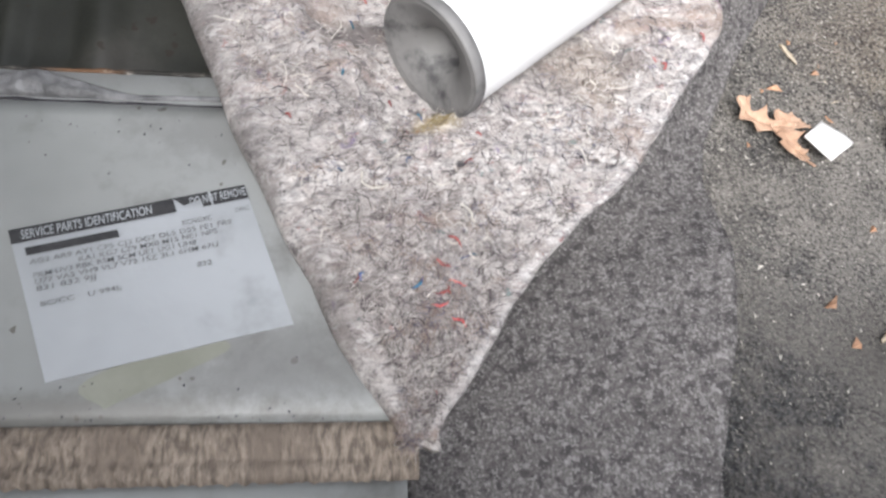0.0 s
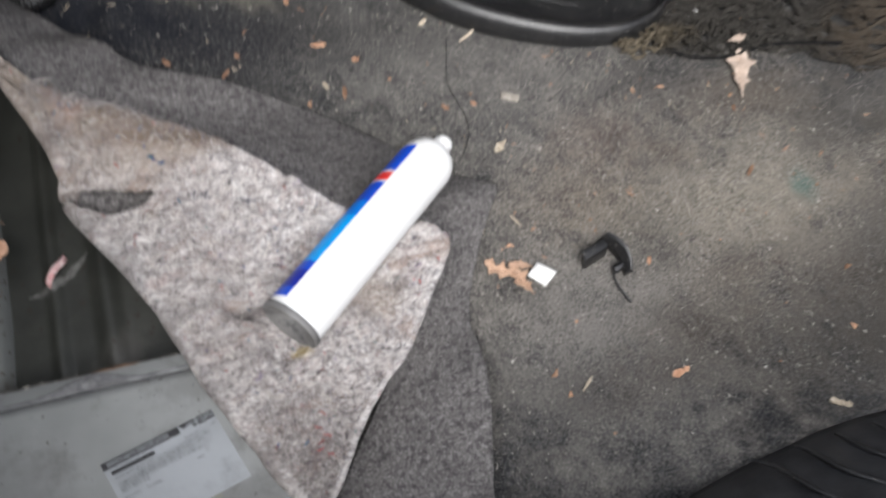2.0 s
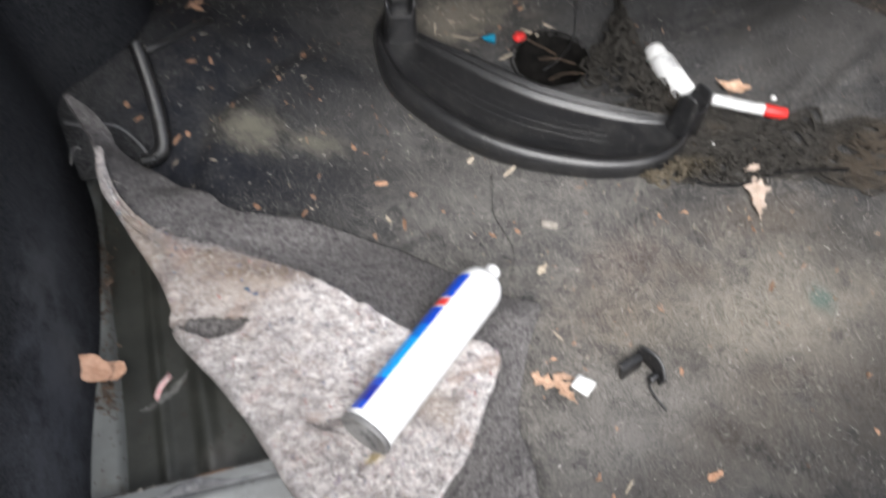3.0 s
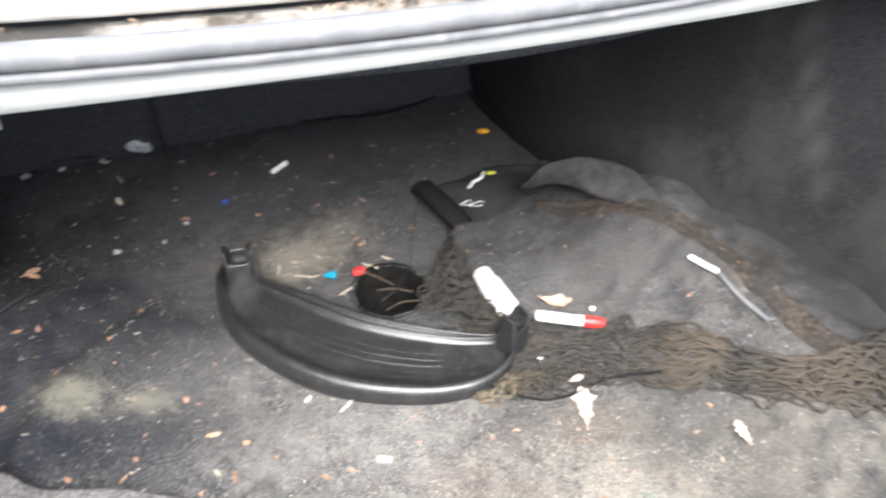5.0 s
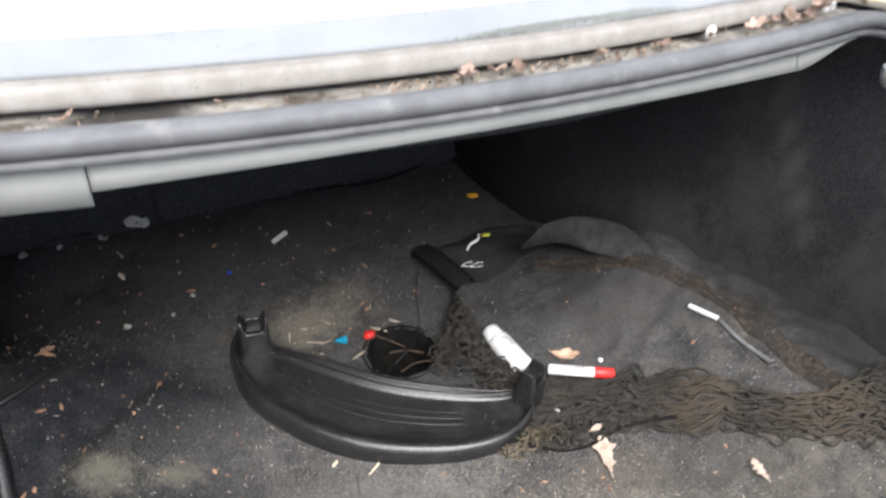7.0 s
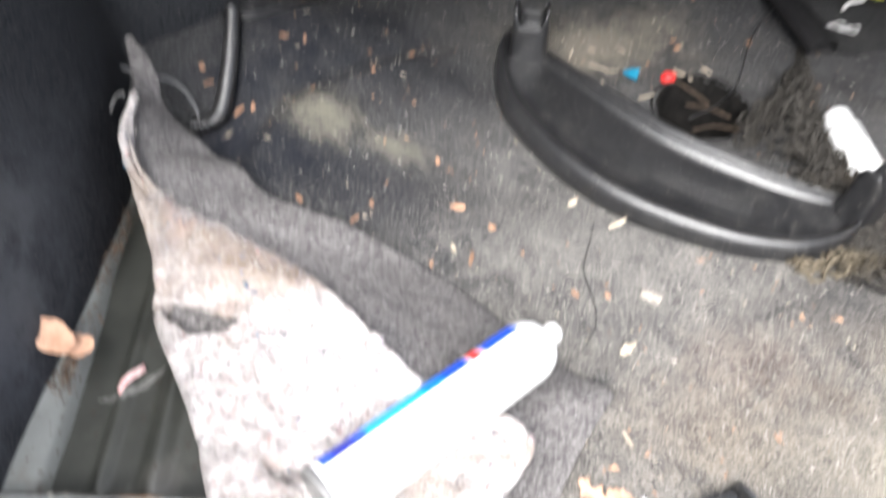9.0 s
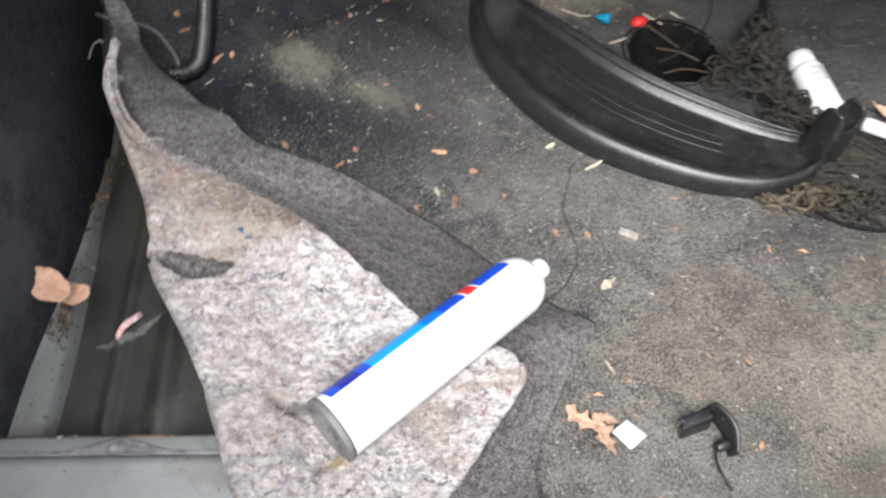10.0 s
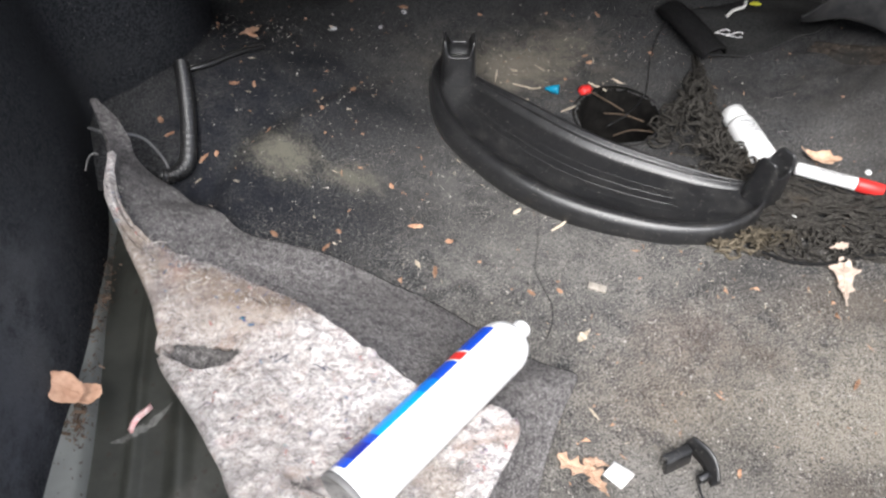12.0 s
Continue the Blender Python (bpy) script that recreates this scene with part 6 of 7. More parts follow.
lump("crumpled_foil", (0.106, 1.310, 0.001), (0.020, 0.009, 0.014), FOIL, "crumpled pale foil at the seat back", "foil", 7, -15)
lump("crumpled_foil", (0.128, 1.303), (0.011, 0.008, 0.011), FOIL, "small crumpled twist of pale foil at the seat back", "foil", 17, 30)
# Black cords added to give the shade of the gaps round the carpet.
cord("carpet_binding", on_floor([(0.150, 1.318), (0.287, 1.322), (0.441, 1.306), (0.530, 1.296), (0.618, 1.282), (0.730, 1.302), (0.800, 1.325), (0.832, 1.338)], 0.002), 0.0038, BLACK_CLOTH, "black cord standing in for the dark gap along the seat back", "binding")
cord("carpet_binding", on_floor([(0.834, 1.325), (0.833, 1.240), (0.839, 1.160), (0.850, 1.080), (0.864, 1.005)], 0.003), 0.0042, BLACK_CLOTH, "black cord standing in for the dark gap at the side liner's foot", "binding")
cord("carpet_binding", on_floor([(-0.139, 1.150), (-0.143, 1.190), (-0.142, 1.240), (-0.146, 1.290)], 0.010), 0.0075, BLACK_CLOTH, "black cord standing in for the dark slot beside the liner", "binding")
for k, (x, y, size) in enumerate(((-0.092, 1.285, 0.008), (-0.029, 1.290, 0.006), (0.044, 1.292, 0.007), (0.066, 1.147, 0.004), (0.058, 0.978, 0.005), (0.130, 1.004, 0.004), (0.171, 1.046, 0.005))):
    lump("white_scrap", (x, y), (size, size * 0.7, size * 0.5), FOIL, "tiny pale scrap on the carpet near the seat back", "scrap", 40 + k, 50 * k)
lump("white_pebble", (0.737, 0.600), (0.004, 0.004, 0.003), PAPER, "tiny white pebble on the carpet", "pebble", 8)
lump("white_pebble", (0.615, 0.545), (0.006, 0.005, 0.005), PAPER, "tiny white pebble beside the shelf post", "pebble", 9)
cord("white_stick", on_floor([(0.872, 0.570), (0.878, 0.546), (0.883, 0.521)], 0.006), 0.0042, PAPER, "white stick on the bunched carpet", "stick", 8)
cord("grey_stick", on_floor([(0.884, 0.517), (0.890, 0.475), (0.897, 0.423)], 0.0045), 0.0036, RUBBER, "long grey plastic stick on the bunched carpet", "stick", 8)


flat_scrap("liner_tab", [(-0.055, 1.290), (0.040, 1.300), (0.015, 1.322), (-0.010, 1.325)], 0.014, LINER_BACK, "small dark tab of liner at the seat back", "liner", 0.002, 0.006)


def webbing():
    """The stub of black fuzzy strap lying by the net."""
    pts = spline([(0.598, 0.992, 0.008), (0.605, 0.950, 0.014), (0.615, 0.900, 0.014), (0.626, 0.862, 0.010)], 40)
    rows = []
    for i, p in enumerate(pts):
        d = (pts[min(i + 1, 40)] - pts[max(i - 1, 0)]).normalized()
        side = Vector((-d.y, d.x, 0))
        rows.append([p + side * w + Vector((0, 0, h + 0.0012 * noise.noise(p * 90 + side * w * 40))) for w, h in ((-0.019, 0), (-0.016, 0.009), (-0.006, 0.013), (0.006, 0.013), (0.016, 0.009), (0.019, 0))])
    obj("strap_stub", thicken(grid_bm(rows), 0.004), BLACK_CLOTH, "short black fuzzy strap lying on the carpet", "strap")


webbing()
for k, (x, y) in enumerate(((0.652, 0.905), (0.668, 0.893))):
    ring = [(x + 0.012 * math.cos(a) * (1 + 0.15 * k), y + 0.005 * math.sin(a) + 0.003 * k, 0.022 + 0.002 * math.sin(2 * a)) for a in (0.2 + 0.55 * i for i in range(11))]
    cord("white_thread", ring, 0.0007, PAPER, "thin white thread curled beside the black strap", "thread")


def black_cloth():
    """A crumpled charcoal sheet added for the dark carpet folds beside the strap."""
    near = spline([(0.628, 0.878, 0), (0.690, 0.870, 0), (0.750, 0.874, 0), (0.800, 0.885, 0), (0.838, 0.902, 0)], 50)
    far = spline([(0.622, 0.985, 0), (0.690, 1.000, 0), (0.750, 1.010, 0), (0.800, 1.000, 0), (0.846, 0.975, 0)], 50)
    rows = []
    for p, q in zip(near, far):
        row = []
        for j in range(31):
            r = p.lerp(q, j / 30)
            r += Vector((noise.noise(r * 20), noise.noise(r * 20 + Vector((6, 6, 6))), 0)) * 0.005
            r.z = floor_z(r.x, r.y) + 0.006 + 0.008 * max(0.0, 0.3 + noise.noise(Vector((r.x * 14 + r.y * 20, r.y * 9 - r.x * 12, 3.3))))
            row.append(r)
        rows.append(row)
    obj("black_cloth", thicken(grid_bm(rows), -0.002), FOLD_GREY, "crumpled charcoal sheet added for the dark carpet folds", "cloth")


black_cloth()


def carpet_flap():
    """The stiff flap of liner that curls up at the far side of the bunched carpet."""
    low = spline([(0.740, 0.862, 0.070), (0.787, 0.836, 0.085), (0.825, 0.785, 0.090), (0.858, 0.738, 0.094), (0.905, 0.690, 0.099)], 60)
    high = spline([(0.728, 0.850, 0.085), (0.775, 0.845, 0.122), (0.836, 0.822, 0.132), (0.890, 0.768, 0.132), (0.912, 0.700, 0.112)], 60)
    rows = []
    for p, q in zip(low, high):
        row = []
        for j in range(13):
            u = j / 12
            r = p.lerp(q, u)
            r.z += 0.004 * math.sin(math.pi * u)
            r += Vector((noise.noise(r * 16), noise.noise(r * 16 + Vector((3, 3, 3))), noise.noise(r * 22))) * 0.005
            row.append(r)
        rows.append(row)
    obj("liner_flap", thicken(grid_bm(rows), 0.004), LINER_BACK, "stiff grey flap of liner curling up beside the wall", "liner flap")


carpet_flap()


def carpet_ridge():
    """The dusty cut edge of the carpet that runs beside the wall."""
    pts = spline([(0.770, 0.852, 0), (0.815, 0.790, 0), (0.870, 0.714, 0), (0.912, 0.632, 0), (0.927, 0.560, 0), (0.931, 0.470, 0), (0.938, 0.400, 0), (0.950, 0.340, 0)], 160)
    rows = []
    for k, p in enumerate(pts):
        d = (pts[min(k + 1, 160)] - pts[max(k - 1, 0)]).normalized()
        side = Vector((-d.y, d.x, 0))
        wide = 0.45 + 0.4 * ss(k / 60)
        j = p * 26
        row = []
        for w, h in ((-0.026, -0.003), (-0.022, 0.003), (-0.017, 0.0055), (-0.012, 0.0035), (-0.004, 0.0015), (0.006, 0.0020), (0.012, 0.0055), (0.017, 0.0060), (0.021, 0.003), (0.025, -0.003)):
            q = p + side * (w * wide + 0.005 * noise.noise(j + Vector((w * 40, 0, 2))))
            row.append((q.x, q.y, floor_z(q.x, q.y) + h * (0.9 + 0.6 * noise.noise(j * 0.7 + Vector((w * 90, 1, 0)))) + 0.002))
        rows.append(row)
    ridge_stuff = mat("dusty_edge", (0.026, 0.0225, 0.020), (0.062, 0.051, 0.042), 120, 0.98, 1.0, 300, (0.035, 0.033, 0.031), 14, (0.46, 0.66), spec=0.05)
    flecks(ridge_stuff, [(210, 0.62, 0.70, (0.20, 0.155, 0.12), 0.5)])
    obj("carpet_ridge", grid_bm(rows), ridge_stuff, "brown dusty cut edge of the boot carpet", "carpet edge", kind="structure")


carpet_ridge()


def pink_scrap():
    thing = empty("pink_scrap", "faded pink plastic scrap stuck in dried glue on the steel", "scrap")
    rows = [[Vector((-0.143 + 0.016 * t + w * 0.35, 0.327 + 0.026 * t - w * 0.5, pan_z(-0.143 + 0.016 * t, 0.327 + 0.026 * t) + 0.003 + 0.004 * math.sin(t * 3) - abs(w) * 0.3)) for w in (-0.006, -0.003, 0.0, 0.003, 0.006)] for t in (0, 0.2, 0.4, 0.6, 0.8, 1.0)]
    part("scrap", thicken(grid_bm(rows), 0.0015), PINK, thing)
    rows = []
    for k in range(31):
        t = k / 30
        w = 0.0005 + 0.0052 * math.sin(math.pi * t) ** 0.9 * max(0.15, 0.75 + 0.9 * noise.noise(Vector((t * 9, 2, 1))))
        c = Vector((-0.160 + 0.052 * t, 0.320 + 0.034 * t * t, 0))
        row = [c + Vector((-0.4 * w * u, w * u * (1 + 0.7 * noise.noise(Vector((t * 21, u * 3, 5)))), 0)) for u in (-1, -0.5, 0, 0.5, 1)]
        rows.append([(q.x, q.y, pan_z(q.x, q.y) + 0.0007) for q in row])
    part("glue_smear", grid_bm(rows), SMEAR, thing, "pale smear of dried glue")


pink_scrap()


# debris along the steel flange
def flange_dirt():
    rnd = random.Random(5)
    bm = bmesh.new()
    for k in range(330):
        y = rnd.gauss(0.338, 0.012) if k < 120 else rnd.gauss(0.475, 0.025) if k < 250 else rnd.uniform(0.28, 0.56)
        x = -0.186 + rnd.gauss(0, 0.006)
        s = rnd.uniform(0.0005, 0.0014) * (2.2 if k % 17 == 0 else 1.0)
        put_ = pose(x, y, PAN + 0.002 + rnd.uniform(0, 0.003), rnd.uniform(0, 60), rnd.uniform(0, 60), rnd.uniform(0, 360)) @ Matrix.Diagonal((s * rnd.uniform(1.2, 5.0), s, s * 0.4, 1))
        bmesh.ops.create_cube(bm, size=1.0, matrix=put_)
    obj("flange_dirt", bm, mat("dirt_crumbs", (0.055, 0.038, 0.028), (0.12, 0.085, 0.062), 90, 0.95, 0, 60, island=0.6), "brown crumbs and rust scale on the steel flange", "dirt", kind="stuff", smooth=False)


flange_dirt()


def gutter_litter():
    rnd = random.Random(8)
    bm = bmesh.new()
    for k in range(300):
        x = rnd.choice((rnd.gauss(0.36, 0.03), rnd.gauss(0.84, 0.05), rnd.uniform(-0.25, 0.90), rnd.gauss(0.55, 0.06)))
        if x > 0.90:
            continue
        y = lip_y(x) + rnd.triangular(0.014, 0.044, 0.038)
        s = rnd.uniform(0.0006, 0.0026)
        bmesh.ops.create_cube(bm, size=1.0, matrix=pose(x, y, 0.584 + rnd.uniform(0, 0.004), rnd.uniform(0, 70), rnd.uniform(0, 70), rnd.uniform(0, 360)) @ Matrix.Diagonal((s * rnd.uniform(1.2, 4), s, s * 0.35, 1)))
    obj("gutter_litter", bm, mat("leaf_litter", (0.12, 0.085, 0.06), (0.30, 0.23, 0.17), 90, 0.95, 0, 60, island=0.6), "dry leaf crumbs and needles in the gutter", "litter", kind="stuff", smooth=False)
    for k, (x, size, turn) in enumerate(((0.07, 0.016, 20), (0.40, 0.030, 60), (0.43, 0.026, 10), (0.455, 0.022, 80), (0.55, 0.026, 40), (0.63, 0.020, 15), (0.70, 0.026, 50), (0.765, 0.034, 10), (0.80, 0.030, 35), (0.835, 0.034, 70), (0.865, 0.026, 25))):
        leaf("gutter_leaf", (x, lip_y(x) + 0.027), size, turn, 3, 0.4, GUTTER_LEAF, "curled dry leaf lying in the rain gutter", 30 + k, z=0.586, tilt=(rnd.uniform(-30, 30), rnd.uniform(-20, 20)), curl=0.6)


gutter_litter()


def corner_pile():
    """Leaves, crumbs and a stick washed into the gutter's end beside the hinge."""
    rnd = random.Random(18)
    for k in range(9):
        x = 0.868 + 0.013 * k
        leaf("gutter_leaf", (x, 0.532 - 0.35 * max(0.0, x - 0.93) + rnd.uniform(-0.006, 0.006)), rnd.uniform(0.020, 0.034), rnd.uniform(0, 180), 3, 0.4, GUTTER_LEAF, "curled dry leaf piled in the gutter beside the hinge", 60 + k,
             z=0.596 + rnd.uniform(0, 0.006), tilt=(rnd.uniform(-35, 35), rnd.uniform(-25, 25)), curl=0.7)
    cord("gutter_stick", [(0.940, 0.520, 0.606), (0.962, 0.508, 0.606), (0.985, 0.500, 0.606), (1.002, 0.494, 0.610)], 0.0032, PALE_WOOD, "bent pale stick lying in the gutter's end", "stick", 8)
    for k, (x, size) in enumerate(((0.700, 0.007), (0.918, 0.006), (0.905, 0.005))):
        lump("white_scrap", (x, lip_y(x) + 0.030, 0.588 - floor_z(x, lip_y(x) + 0.030)), (size, size * 0.6, size), PAPER, "small white scrap among the gutter litter", "scrap", 70 + k, 40 * k)


corner_pile()


def hinge():
    thing = empty("lid_hinge", "grey steel lid hinge with a torsion link at the opening's corner", "hinge")
    green = mat("dark_green_paint", (0.03, 0.04, 0.035), (0.05, 0.06, 0.055), 30, 0.5, 0.1, 90)
    part("arm", tube_bm(spline([(0.955, 0.45, 0.520), (0.985, 0.45, 0.550), (0.985, 0.45, 0.590), (0.935, 0.45, 0.632), (0.862, 0.45, 0.684), (0.80, 0.44, 0.76), (0.76, 0.40, 0.90)], 40), 0.009, 10), green, thing, "dark green painted arm")
    part("link", tube_bm(spline([(0.921, 0.452, 0.553), (0.923, 0.452, 0.540), (0.935, 0.452, 0.528), (0.955, 0.452, 0.524), (0.972, 0.452, 0.534)], 24), 0.0055, 10), STEEL, thing, "bare steel hook")
    part("bracket", put(box_bm((0.050, 0.004, 0.016), bevel=0.0015), pose(0.958, 0.465, 0.566, 0, 50, 0)), FLANGE, thing, "light grey bracket")
    part("bolt", put(lathe_bm([(0.008, 0), (0.009, 0.002), (0.009, 0.008), (0.006, 0.010)], 18), along((0.930, 0.452, 0.552), (0.91, 0.40, 0.57))), STEEL, thing)


hinge()


# ---- loose fibres of the felt, and grit ----
def felt_point(rnd):
    v = int(rnd.triangular(0, NV, NV * 0.35))
    r = frows[min(v, NV)]
    j = rnd.randrange(UNDER + 3, len(r) - 1)
    return r[j].copy()


def fibres(name, count, r, length, material, label, seed, curl=1.0):
    rnd = random.Random(seed)
    bm = bmesh.new()
    for _ in range(count):
        p = felt_point(rnd)
        if in_hole(p):
            continue
        ang, turn = rnd.uniform(0, 6.28), rnd.uniform(-1, 1) * curl
        n, step = 9, length * rnd.uniform(0.5, 1.3) / 9
        pts = []
        for k in range(n):
            pts.append(p + Vector((0, 0, 0.0006 + 0.0022 * math.sin(math.pi * k / (n - 1)) * rnd.uniform(0.6, 1))))
            ang += turn * 0.55 + rnd.uniform(-0.25, 0.25)
            p = p + Vector((math.cos(ang), math.sin(ang), 0)) * step
        tube_bm(pts, r * rnd.uniform(0.7, 1.3), 4, True, bm)
    return obj(name, bm, material, label, "fibre", kind="stuff")


fibres("pale_fibres", 230, 0.00020, 0.012, FIBRE_PALE, "loose pale threads in the felt", 1, 1.0)
fibres("dark_fibres", 110, 0.00020, 0.009, FIBRE_DARK, "loose dark threads in the felt", 2, 0.8)
fibres("red_fibres", 26, 0.0004, 0.005, FIBRE_RED, "red rag shreds in the felt", 3, 0.5)
fibres("blue_fibres", 30, 0.0004, 0.005, FIBRE_BLUE, "blue and green rag shreds in the felt", 4, 0.5)


def grit(name, count, region, sizes, material, label, seed, keep=None, long_=(1.0, 2.6)):
    """Tiny four-sided crumbs on the carpet."""
    rnd = random.Random(seed)
    verts, faces = [], []
    for _ in range(count):
        x, y = rnd.uniform(region[0], region[1]), rnd.uniform(region[2], region[3])
        if keep and not keep(x, y, rnd):
            continue
        if math.hypot(x - HOLE[0], y - HOLE[1]) < HOLE_R * 1.1 or (x < 0.2 and y < 0.48):
            continue
        z, s, a = floor_z(x, y) + 0.0012, rnd.uniform(*sizes) * rnd.choice((0.6, 0.8, 1.0, 1.6)), rnd.uniform(0, 6.28)
        k = len(verts)
        stretch = rnd.uniform(*long_)
        c, d = math.cos(a), math.sin(a)
        for px, py, pz in ((-stretch, -1, 0), (stretch, -0.7, 0), (0.2, 1.1, 0), (0.1, 0.1, 1.2)):
            verts.append((x + s * (px * c - py * d), y + s * (px * d + py * c), z + s * pz))
        faces += [(k, k + 1, k + 3), (k + 1, k + 2, k + 3), (k + 2, k, k + 3)]
    me = bpy.data.meshes.new(name)
    me.from_pydata(verts, [], faces)
    me.materials.append(material)
    return tagged(new(name, me), label, "grit", kind="stuff")


def dusty(x, y, rnd):
    if x > 0.66 and y > 0.50 and rnd.random() < 0.85:
        return False
    return rnd.random() < 0.35 + 0.65 * max(0.0, noise.noise(Vector((x * 5, y * 5, 8)))) + 0.25 * ss((0.6 - y) / 0.3)


grit("pale_grit", 7000, (-0.15, 0.95, 0.06, 1.0), (0.0003, 0.0008), CRUMB, "pale grit and crumbs scattered over the carpet", 21, dusty)
grit("pale_grit", 280, (-0.12, 0.85, 0.9, 1.32), (0.0005, 0.0012), CRUMB, "pale grit and crumbs scattered over the carpet", 22)
grit("wood_crumbs", 240, (-0.12, 0.85, 0.05, 1.25), (0.0007, 0.0018), WOOD, "orange wood crumbs scattered over the carpet", 23)
grit("wood_crumbs", 70, (0.26, 0.50, 0.82, 0.98), (0.0004, 0.0010), PALE_WOOD, "pale splinters behind the shelf", 24)
grit("wood_slivers", 420, (-0.10, 0.80, 0.26, 1.00), (0.00045, 0.0008), WOOD, "thin orange wood slivers scattered over the carpet", 27, dusty, (3.0, 7.0))
grit("pale_slivers", 360, (-0.10, 0.80, 0.26, 1.00), (0.0004, 0.0007), PALE_WOOD, "thin pale wood slivers scattered over the carpet", 28, dusty, (3.0, 7.0))
grit("fine_grit", 9000, (0.18, 0.95, 0.06, 0.66), (0.00022, 0.00055), CRUMB, "fine pale dust and grit trodden into the carpet", 25, dusty)
grit("fine_grit", 3000, (-0.12, 0.80, 0.50, 1.05), (0.00022, 0.00055), CRUMB, "fine pale dust and grit trodden into the carpet", 26, dusty)


def carpet_hairs(count, seed):
    rnd = random.Random(seed)
    bm = bmesh.new()
    for _ in range(count):
        x, y = rnd.uniform(0.2, 0.9), rnd.uniform(0.0, 0.9)
        if math.hypot(x - HOLE[0], y - HOLE[1]) < HOLE_R * 1.4 or (x < 0.3 and y < 0.48):
            continue
        a, turn, pts = rnd.uniform(0, 6.28), rnd.uniform(-0.6, 0.6), []
        step = rnd.uniform(0.0012, 0.0035)
        for k in range(7):
            pts.append((x, y, floor_z(x, y) + 0.0022 + 0.0015 * math.sin(k * 0.5)))
            a += turn * 0.6
            x, y = x + step * math.cos(a), y + step * math.sin(a)
        tube_bm(pts, 0.00018, 3, True, bm)
    obj("carpet_hairs", bm, TUFT, "pale hairs and grass bits on the carpet", "fibre", kind="stuff")


carpet_hairs(150, 31)


def wool(name, count, pick, length, r, lift, material, label, seed):
    """Thousands of short wool ends that make a cloth rough."""
    rnd = random.Random(seed)
    verts, faces = [], []
    for _ in range(count):
        p = pick(rnd)
        if p is None:
            continue
        a, turn, step = rnd.uniform(0, 6.28), rnd.uniform(-0.9, 0.9), length * rnd.uniform(0.4, 1.2) / 4
        rise = lift * rnd.uniform(0.2, 1.0)
        k0 = len(verts)
        for k in range(5):
            w = r * (1.0 - 0.12 * k)
            q = p + Vector((0, 0, 0.0002 + rise * math.sin(math.pi * k / 4.6)))
            sx, sy = -math.sin(a) * w, math.cos(a) * w
            verts += [(q.x + sx, q.y + sy, q.z), (q.x - sx, q.y - sy, q.z), (q.x, q.y, q.z + 1.4 * w)]
            a += turn
            p = p + Vector((math.cos(a), math.sin(a), 0)) * step
        for k in range(4):
            i = k0 + 3 * k
            faces += [(i, i + 3, i + 5, i + 2), (i + 1, i + 2, i + 5, i + 4)]
    me = bpy.data.meshes.new(name)
    me.from_pydata(verts, [], faces)
    me.materials.append(material)
    return tagged(new(name, me), label, "fibre", kind="stuff")


def felt_place(rnd):
    r = frows[rnd.randrange(0, int(NV * 0.80))]
    p = r[rnd.randrange(UNDER + 1, len(r) - 1)].copy()
    return None if in_hole(p) else p


def face_place(rnd):
    return rows_face[rnd.randrange(0, len(rows_face))][rnd.randrange(0, 41)].copy()


def pan_specks(count, seed):
    """Dark flecks of dirt on the painted steel, thickest along the sealer and the seam."""
    rnd = random.Random(seed)
    verts, faces = [], []
    for _ in range(count):
        x = rnd.uniform(-0.20, 0.03)
        y = rnd.choice((0.080 + abs(rnd.gauss(0, 0.010)), 0.204 - abs(rnd.gauss(0, 0.006)), rnd.uniform(0.080, 0.20)))
        if x > 0.03 - 0.4 * (y - 0.07) or (-0.102 < x < -0.01 and 0.094 < y < 0.172):
            continue
        s, a, z, k = rnd.uniform(0.00015, 0.00045), rnd.uniform(0, 6.28), DECK + 0.0022, len(verts)
        for px, py, pz in ((-2.0, -0.8, 0), (1.6, -0.9, 0), (0.3, 1.0, 0), (0.1, 0.0, 0.9)):
            verts.append((x + s * (px * math.cos(a) - py * math.sin(a)), y + s * (px * math.sin(a) + py * math.cos(a)), z + s * pz))
        faces += [(k, k + 1, k + 3), (k + 1, k + 2, k + 3), (k + 2, k, k + 3)]
    me = bpy.data.meshes.new("pan_specks")
    me.from_pydata(verts, [], faces)
    me.materials.append(FIBRE_DARK)
    return tagged(new("pan_specks", me), "dark flecks of dirt on the painted steel", "dirt", kind="stuff")


pan_specks(130, 61)
wool("felt_wool", 16000, felt_place, 0.007, 0.00011, 0.0016, TUFT, "short wool ends standing off the felt", 41)
wool("dark_felt_wool", 4200, felt_place, 0.006, 0.00017, 0.0014, DARK_TUFT, "short dark wool ends in the felt", 43)
wool("carpet_nap", 9000, face_place, 0.005, 0.00007, 0.0014, PILE, "short pile of the grey carpet", 42)


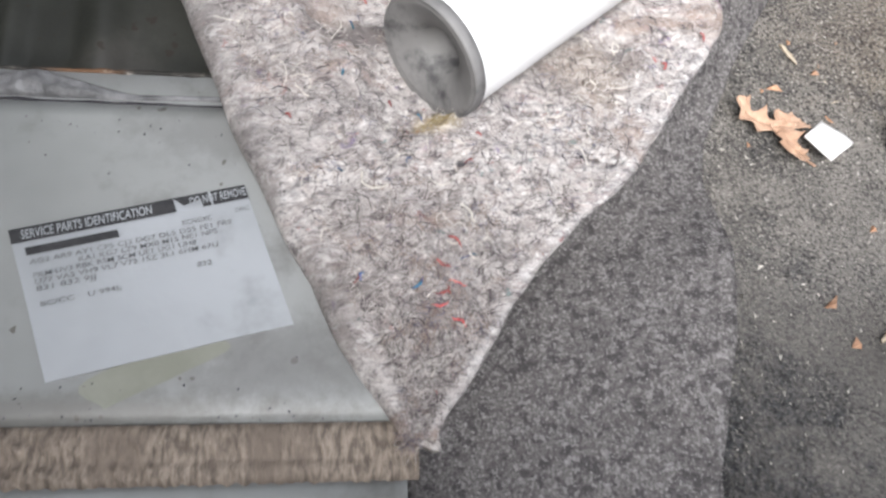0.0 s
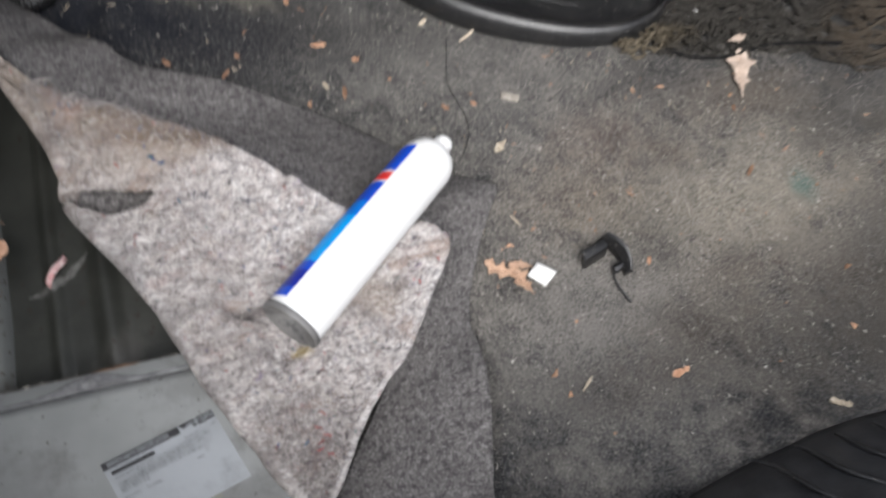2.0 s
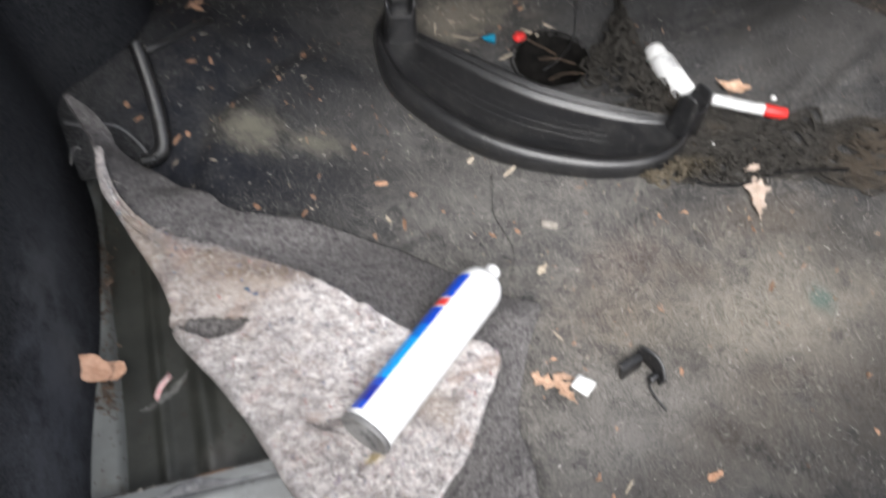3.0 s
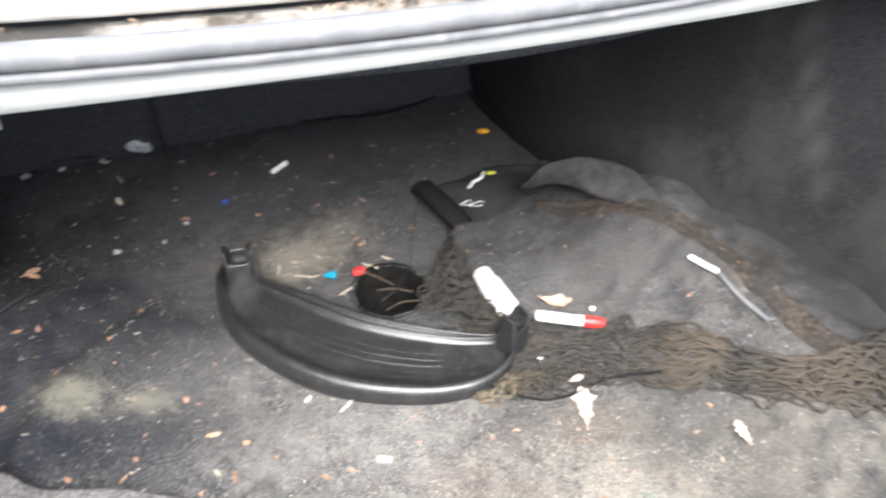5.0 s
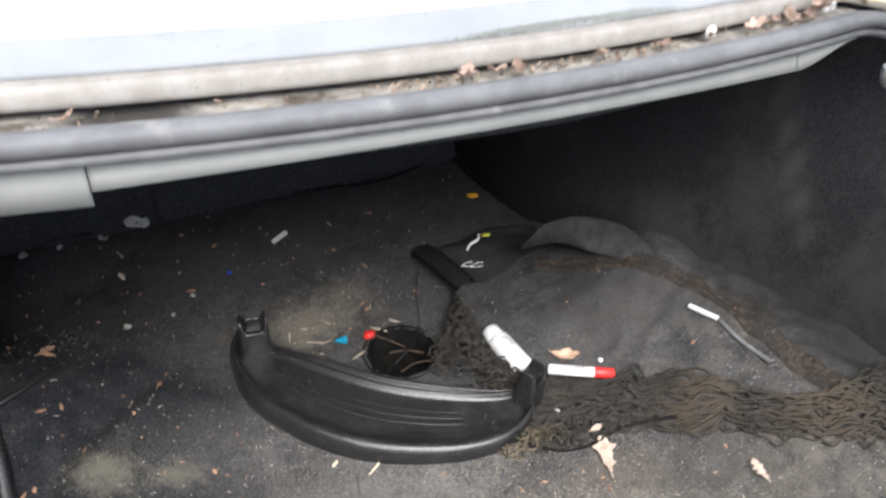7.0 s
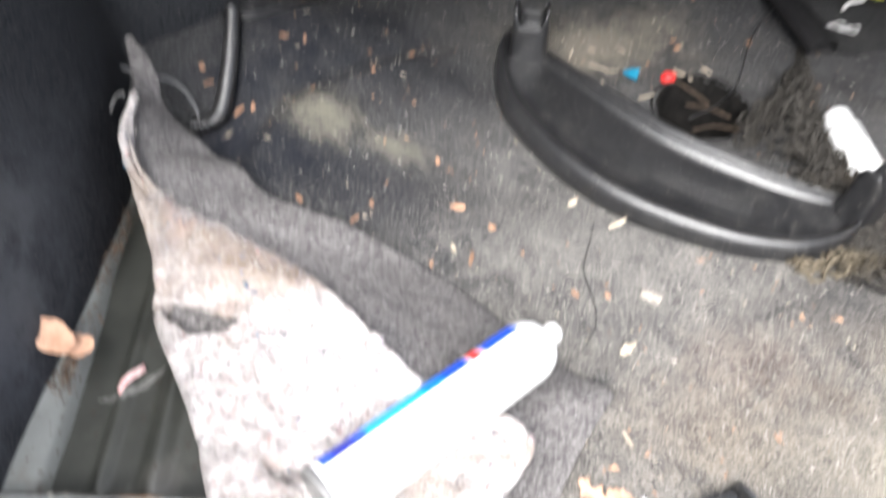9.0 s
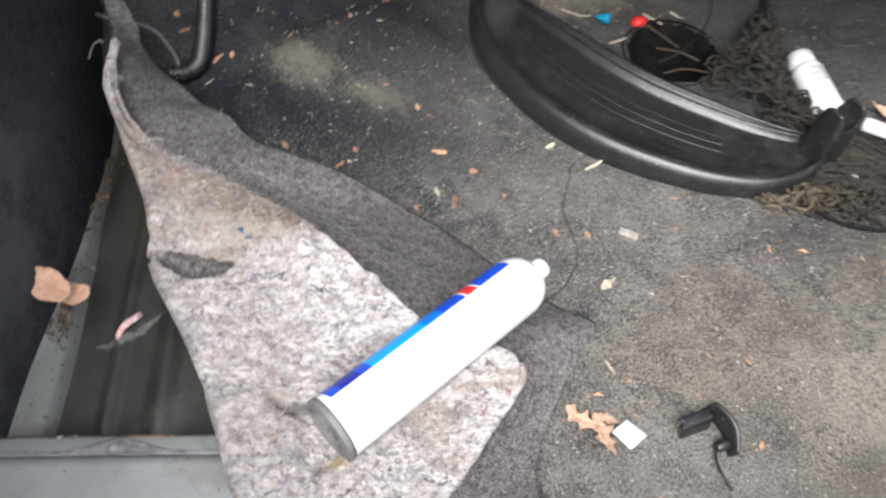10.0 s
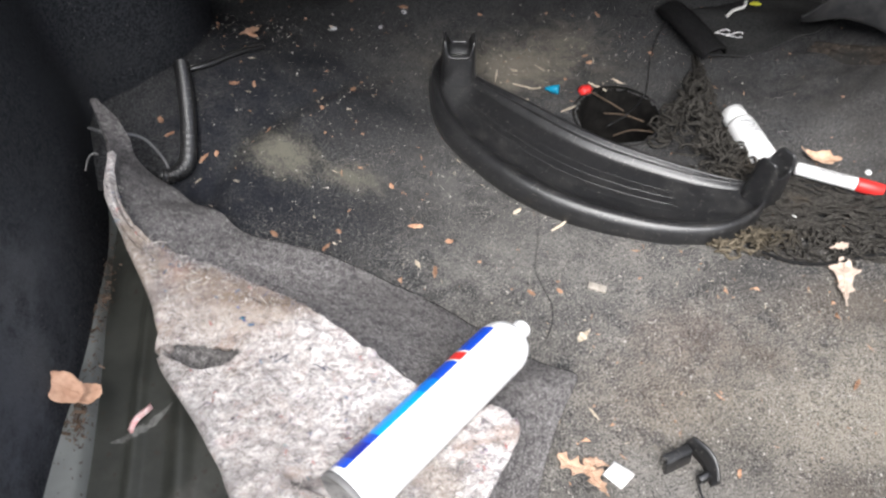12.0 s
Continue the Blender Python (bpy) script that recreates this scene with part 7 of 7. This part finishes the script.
def rag_shreds(name, centre, spread, count, width, material, label, seed):
    """Flat shreds of dyed rag pressed into the felt."""
    rnd = random.Random(seed)
    bm = bmesh.new()
    for _ in range(count):
        cx, cy = rnd.gauss(centre[0], spread), rnd.gauss(centre[1], spread)
        best = min((p for r in frows[::4] for p in r[UNDER::5]), key=lambda p: (p.x - cx) ** 2 + (p.y - cy) ** 2)
        a, pts = rnd.uniform(-1.2, 0.2), []
        x, y = cx, cy
        for k in range(6):
            pts.append((x, y, best.z + 0.0002 + 0.0006 * math.sin(k * 0.63)))
            a += rnd.uniform(-0.9, 0.9)
            x, y = x + 0.0016 * math.cos(a), y + 0.0016 * math.sin(a)
        tube_bm(pts, [width * w for w in (0.3, 0.8, 1.0, 0.9, 0.7, 0.2)], 5, True, bm)
    return obj(name, bm, material, label, "fibre", kind="stuff")


rag_shreds("red_shreds", (0.060, 0.130), 0.008, 6, 0.0006, FIBRE_RED, "red rag shreds pressed into the felt", 51)
rag_shreds("red_shreds", (0.075, 0.245), 0.012, 4, 0.0006, FIBRE_RED, "red rag shreds pressed into the felt", 52)
rag_shreds("teal_shreds", (0.066, 0.140), 0.010, 2, 0.0006, FIBRE_BLUE, "teal rag shreds pressed into the felt", 53)
rag_shreds("teal_shreds", (-0.035, 0.395), 0.006, 3, 0.0012, FIBRE_BLUE, "teal rag shreds pressed into the felt", 54)


def loose_thread(at, size, turns, seed, material, label):
    """A curly thread lying on the felt."""
    rnd = random.Random(seed)
    pts = []
    for k in range(40):
        t = k / 39
        x = at[0] + size * (t - 0.5) + 0.22 * size * math.sin(turns * 6.28 * t + seed)
        y = at[1] + 0.20 * size * math.cos(turns * 6.28 * t) - 0.25 * size * t
        near = min((p for r in frows[::3] for p in r[UNDER::4]), key=lambda p: (p.x - x) ** 2 + (p.y - y) ** 2)
        pts.append((x, y, near.z + 0.0022 + 0.0006 * rnd.random()))
    obj("loose_thread", tube_bm(pts, 0.00045, 5), material, label, "thread")


BLUE_THREAD = mat("blue_thread", (0.03, 0.035, 0.06), (0.07, 0.075, 0.11), 300, 0.9, 0, 60)
loose_thread((0.008, 0.352), 0.016, 1.6, 2, BLUE_THREAD, "curly dark blue thread on the felt")
loose_thread((0.044, 0.338), 0.013, 1.3, 5, BLUE_THREAD, "curly dark blue thread on the felt")
loose_thread((0.075, 0.160), 0.010, 0.6, 7, FIBRE_PALE, "long pale thread on the felt")
loose_thread((0.036, 0.170), 0.009, 0.8, 9, FIBRE_PALE, "long pale thread on the felt")
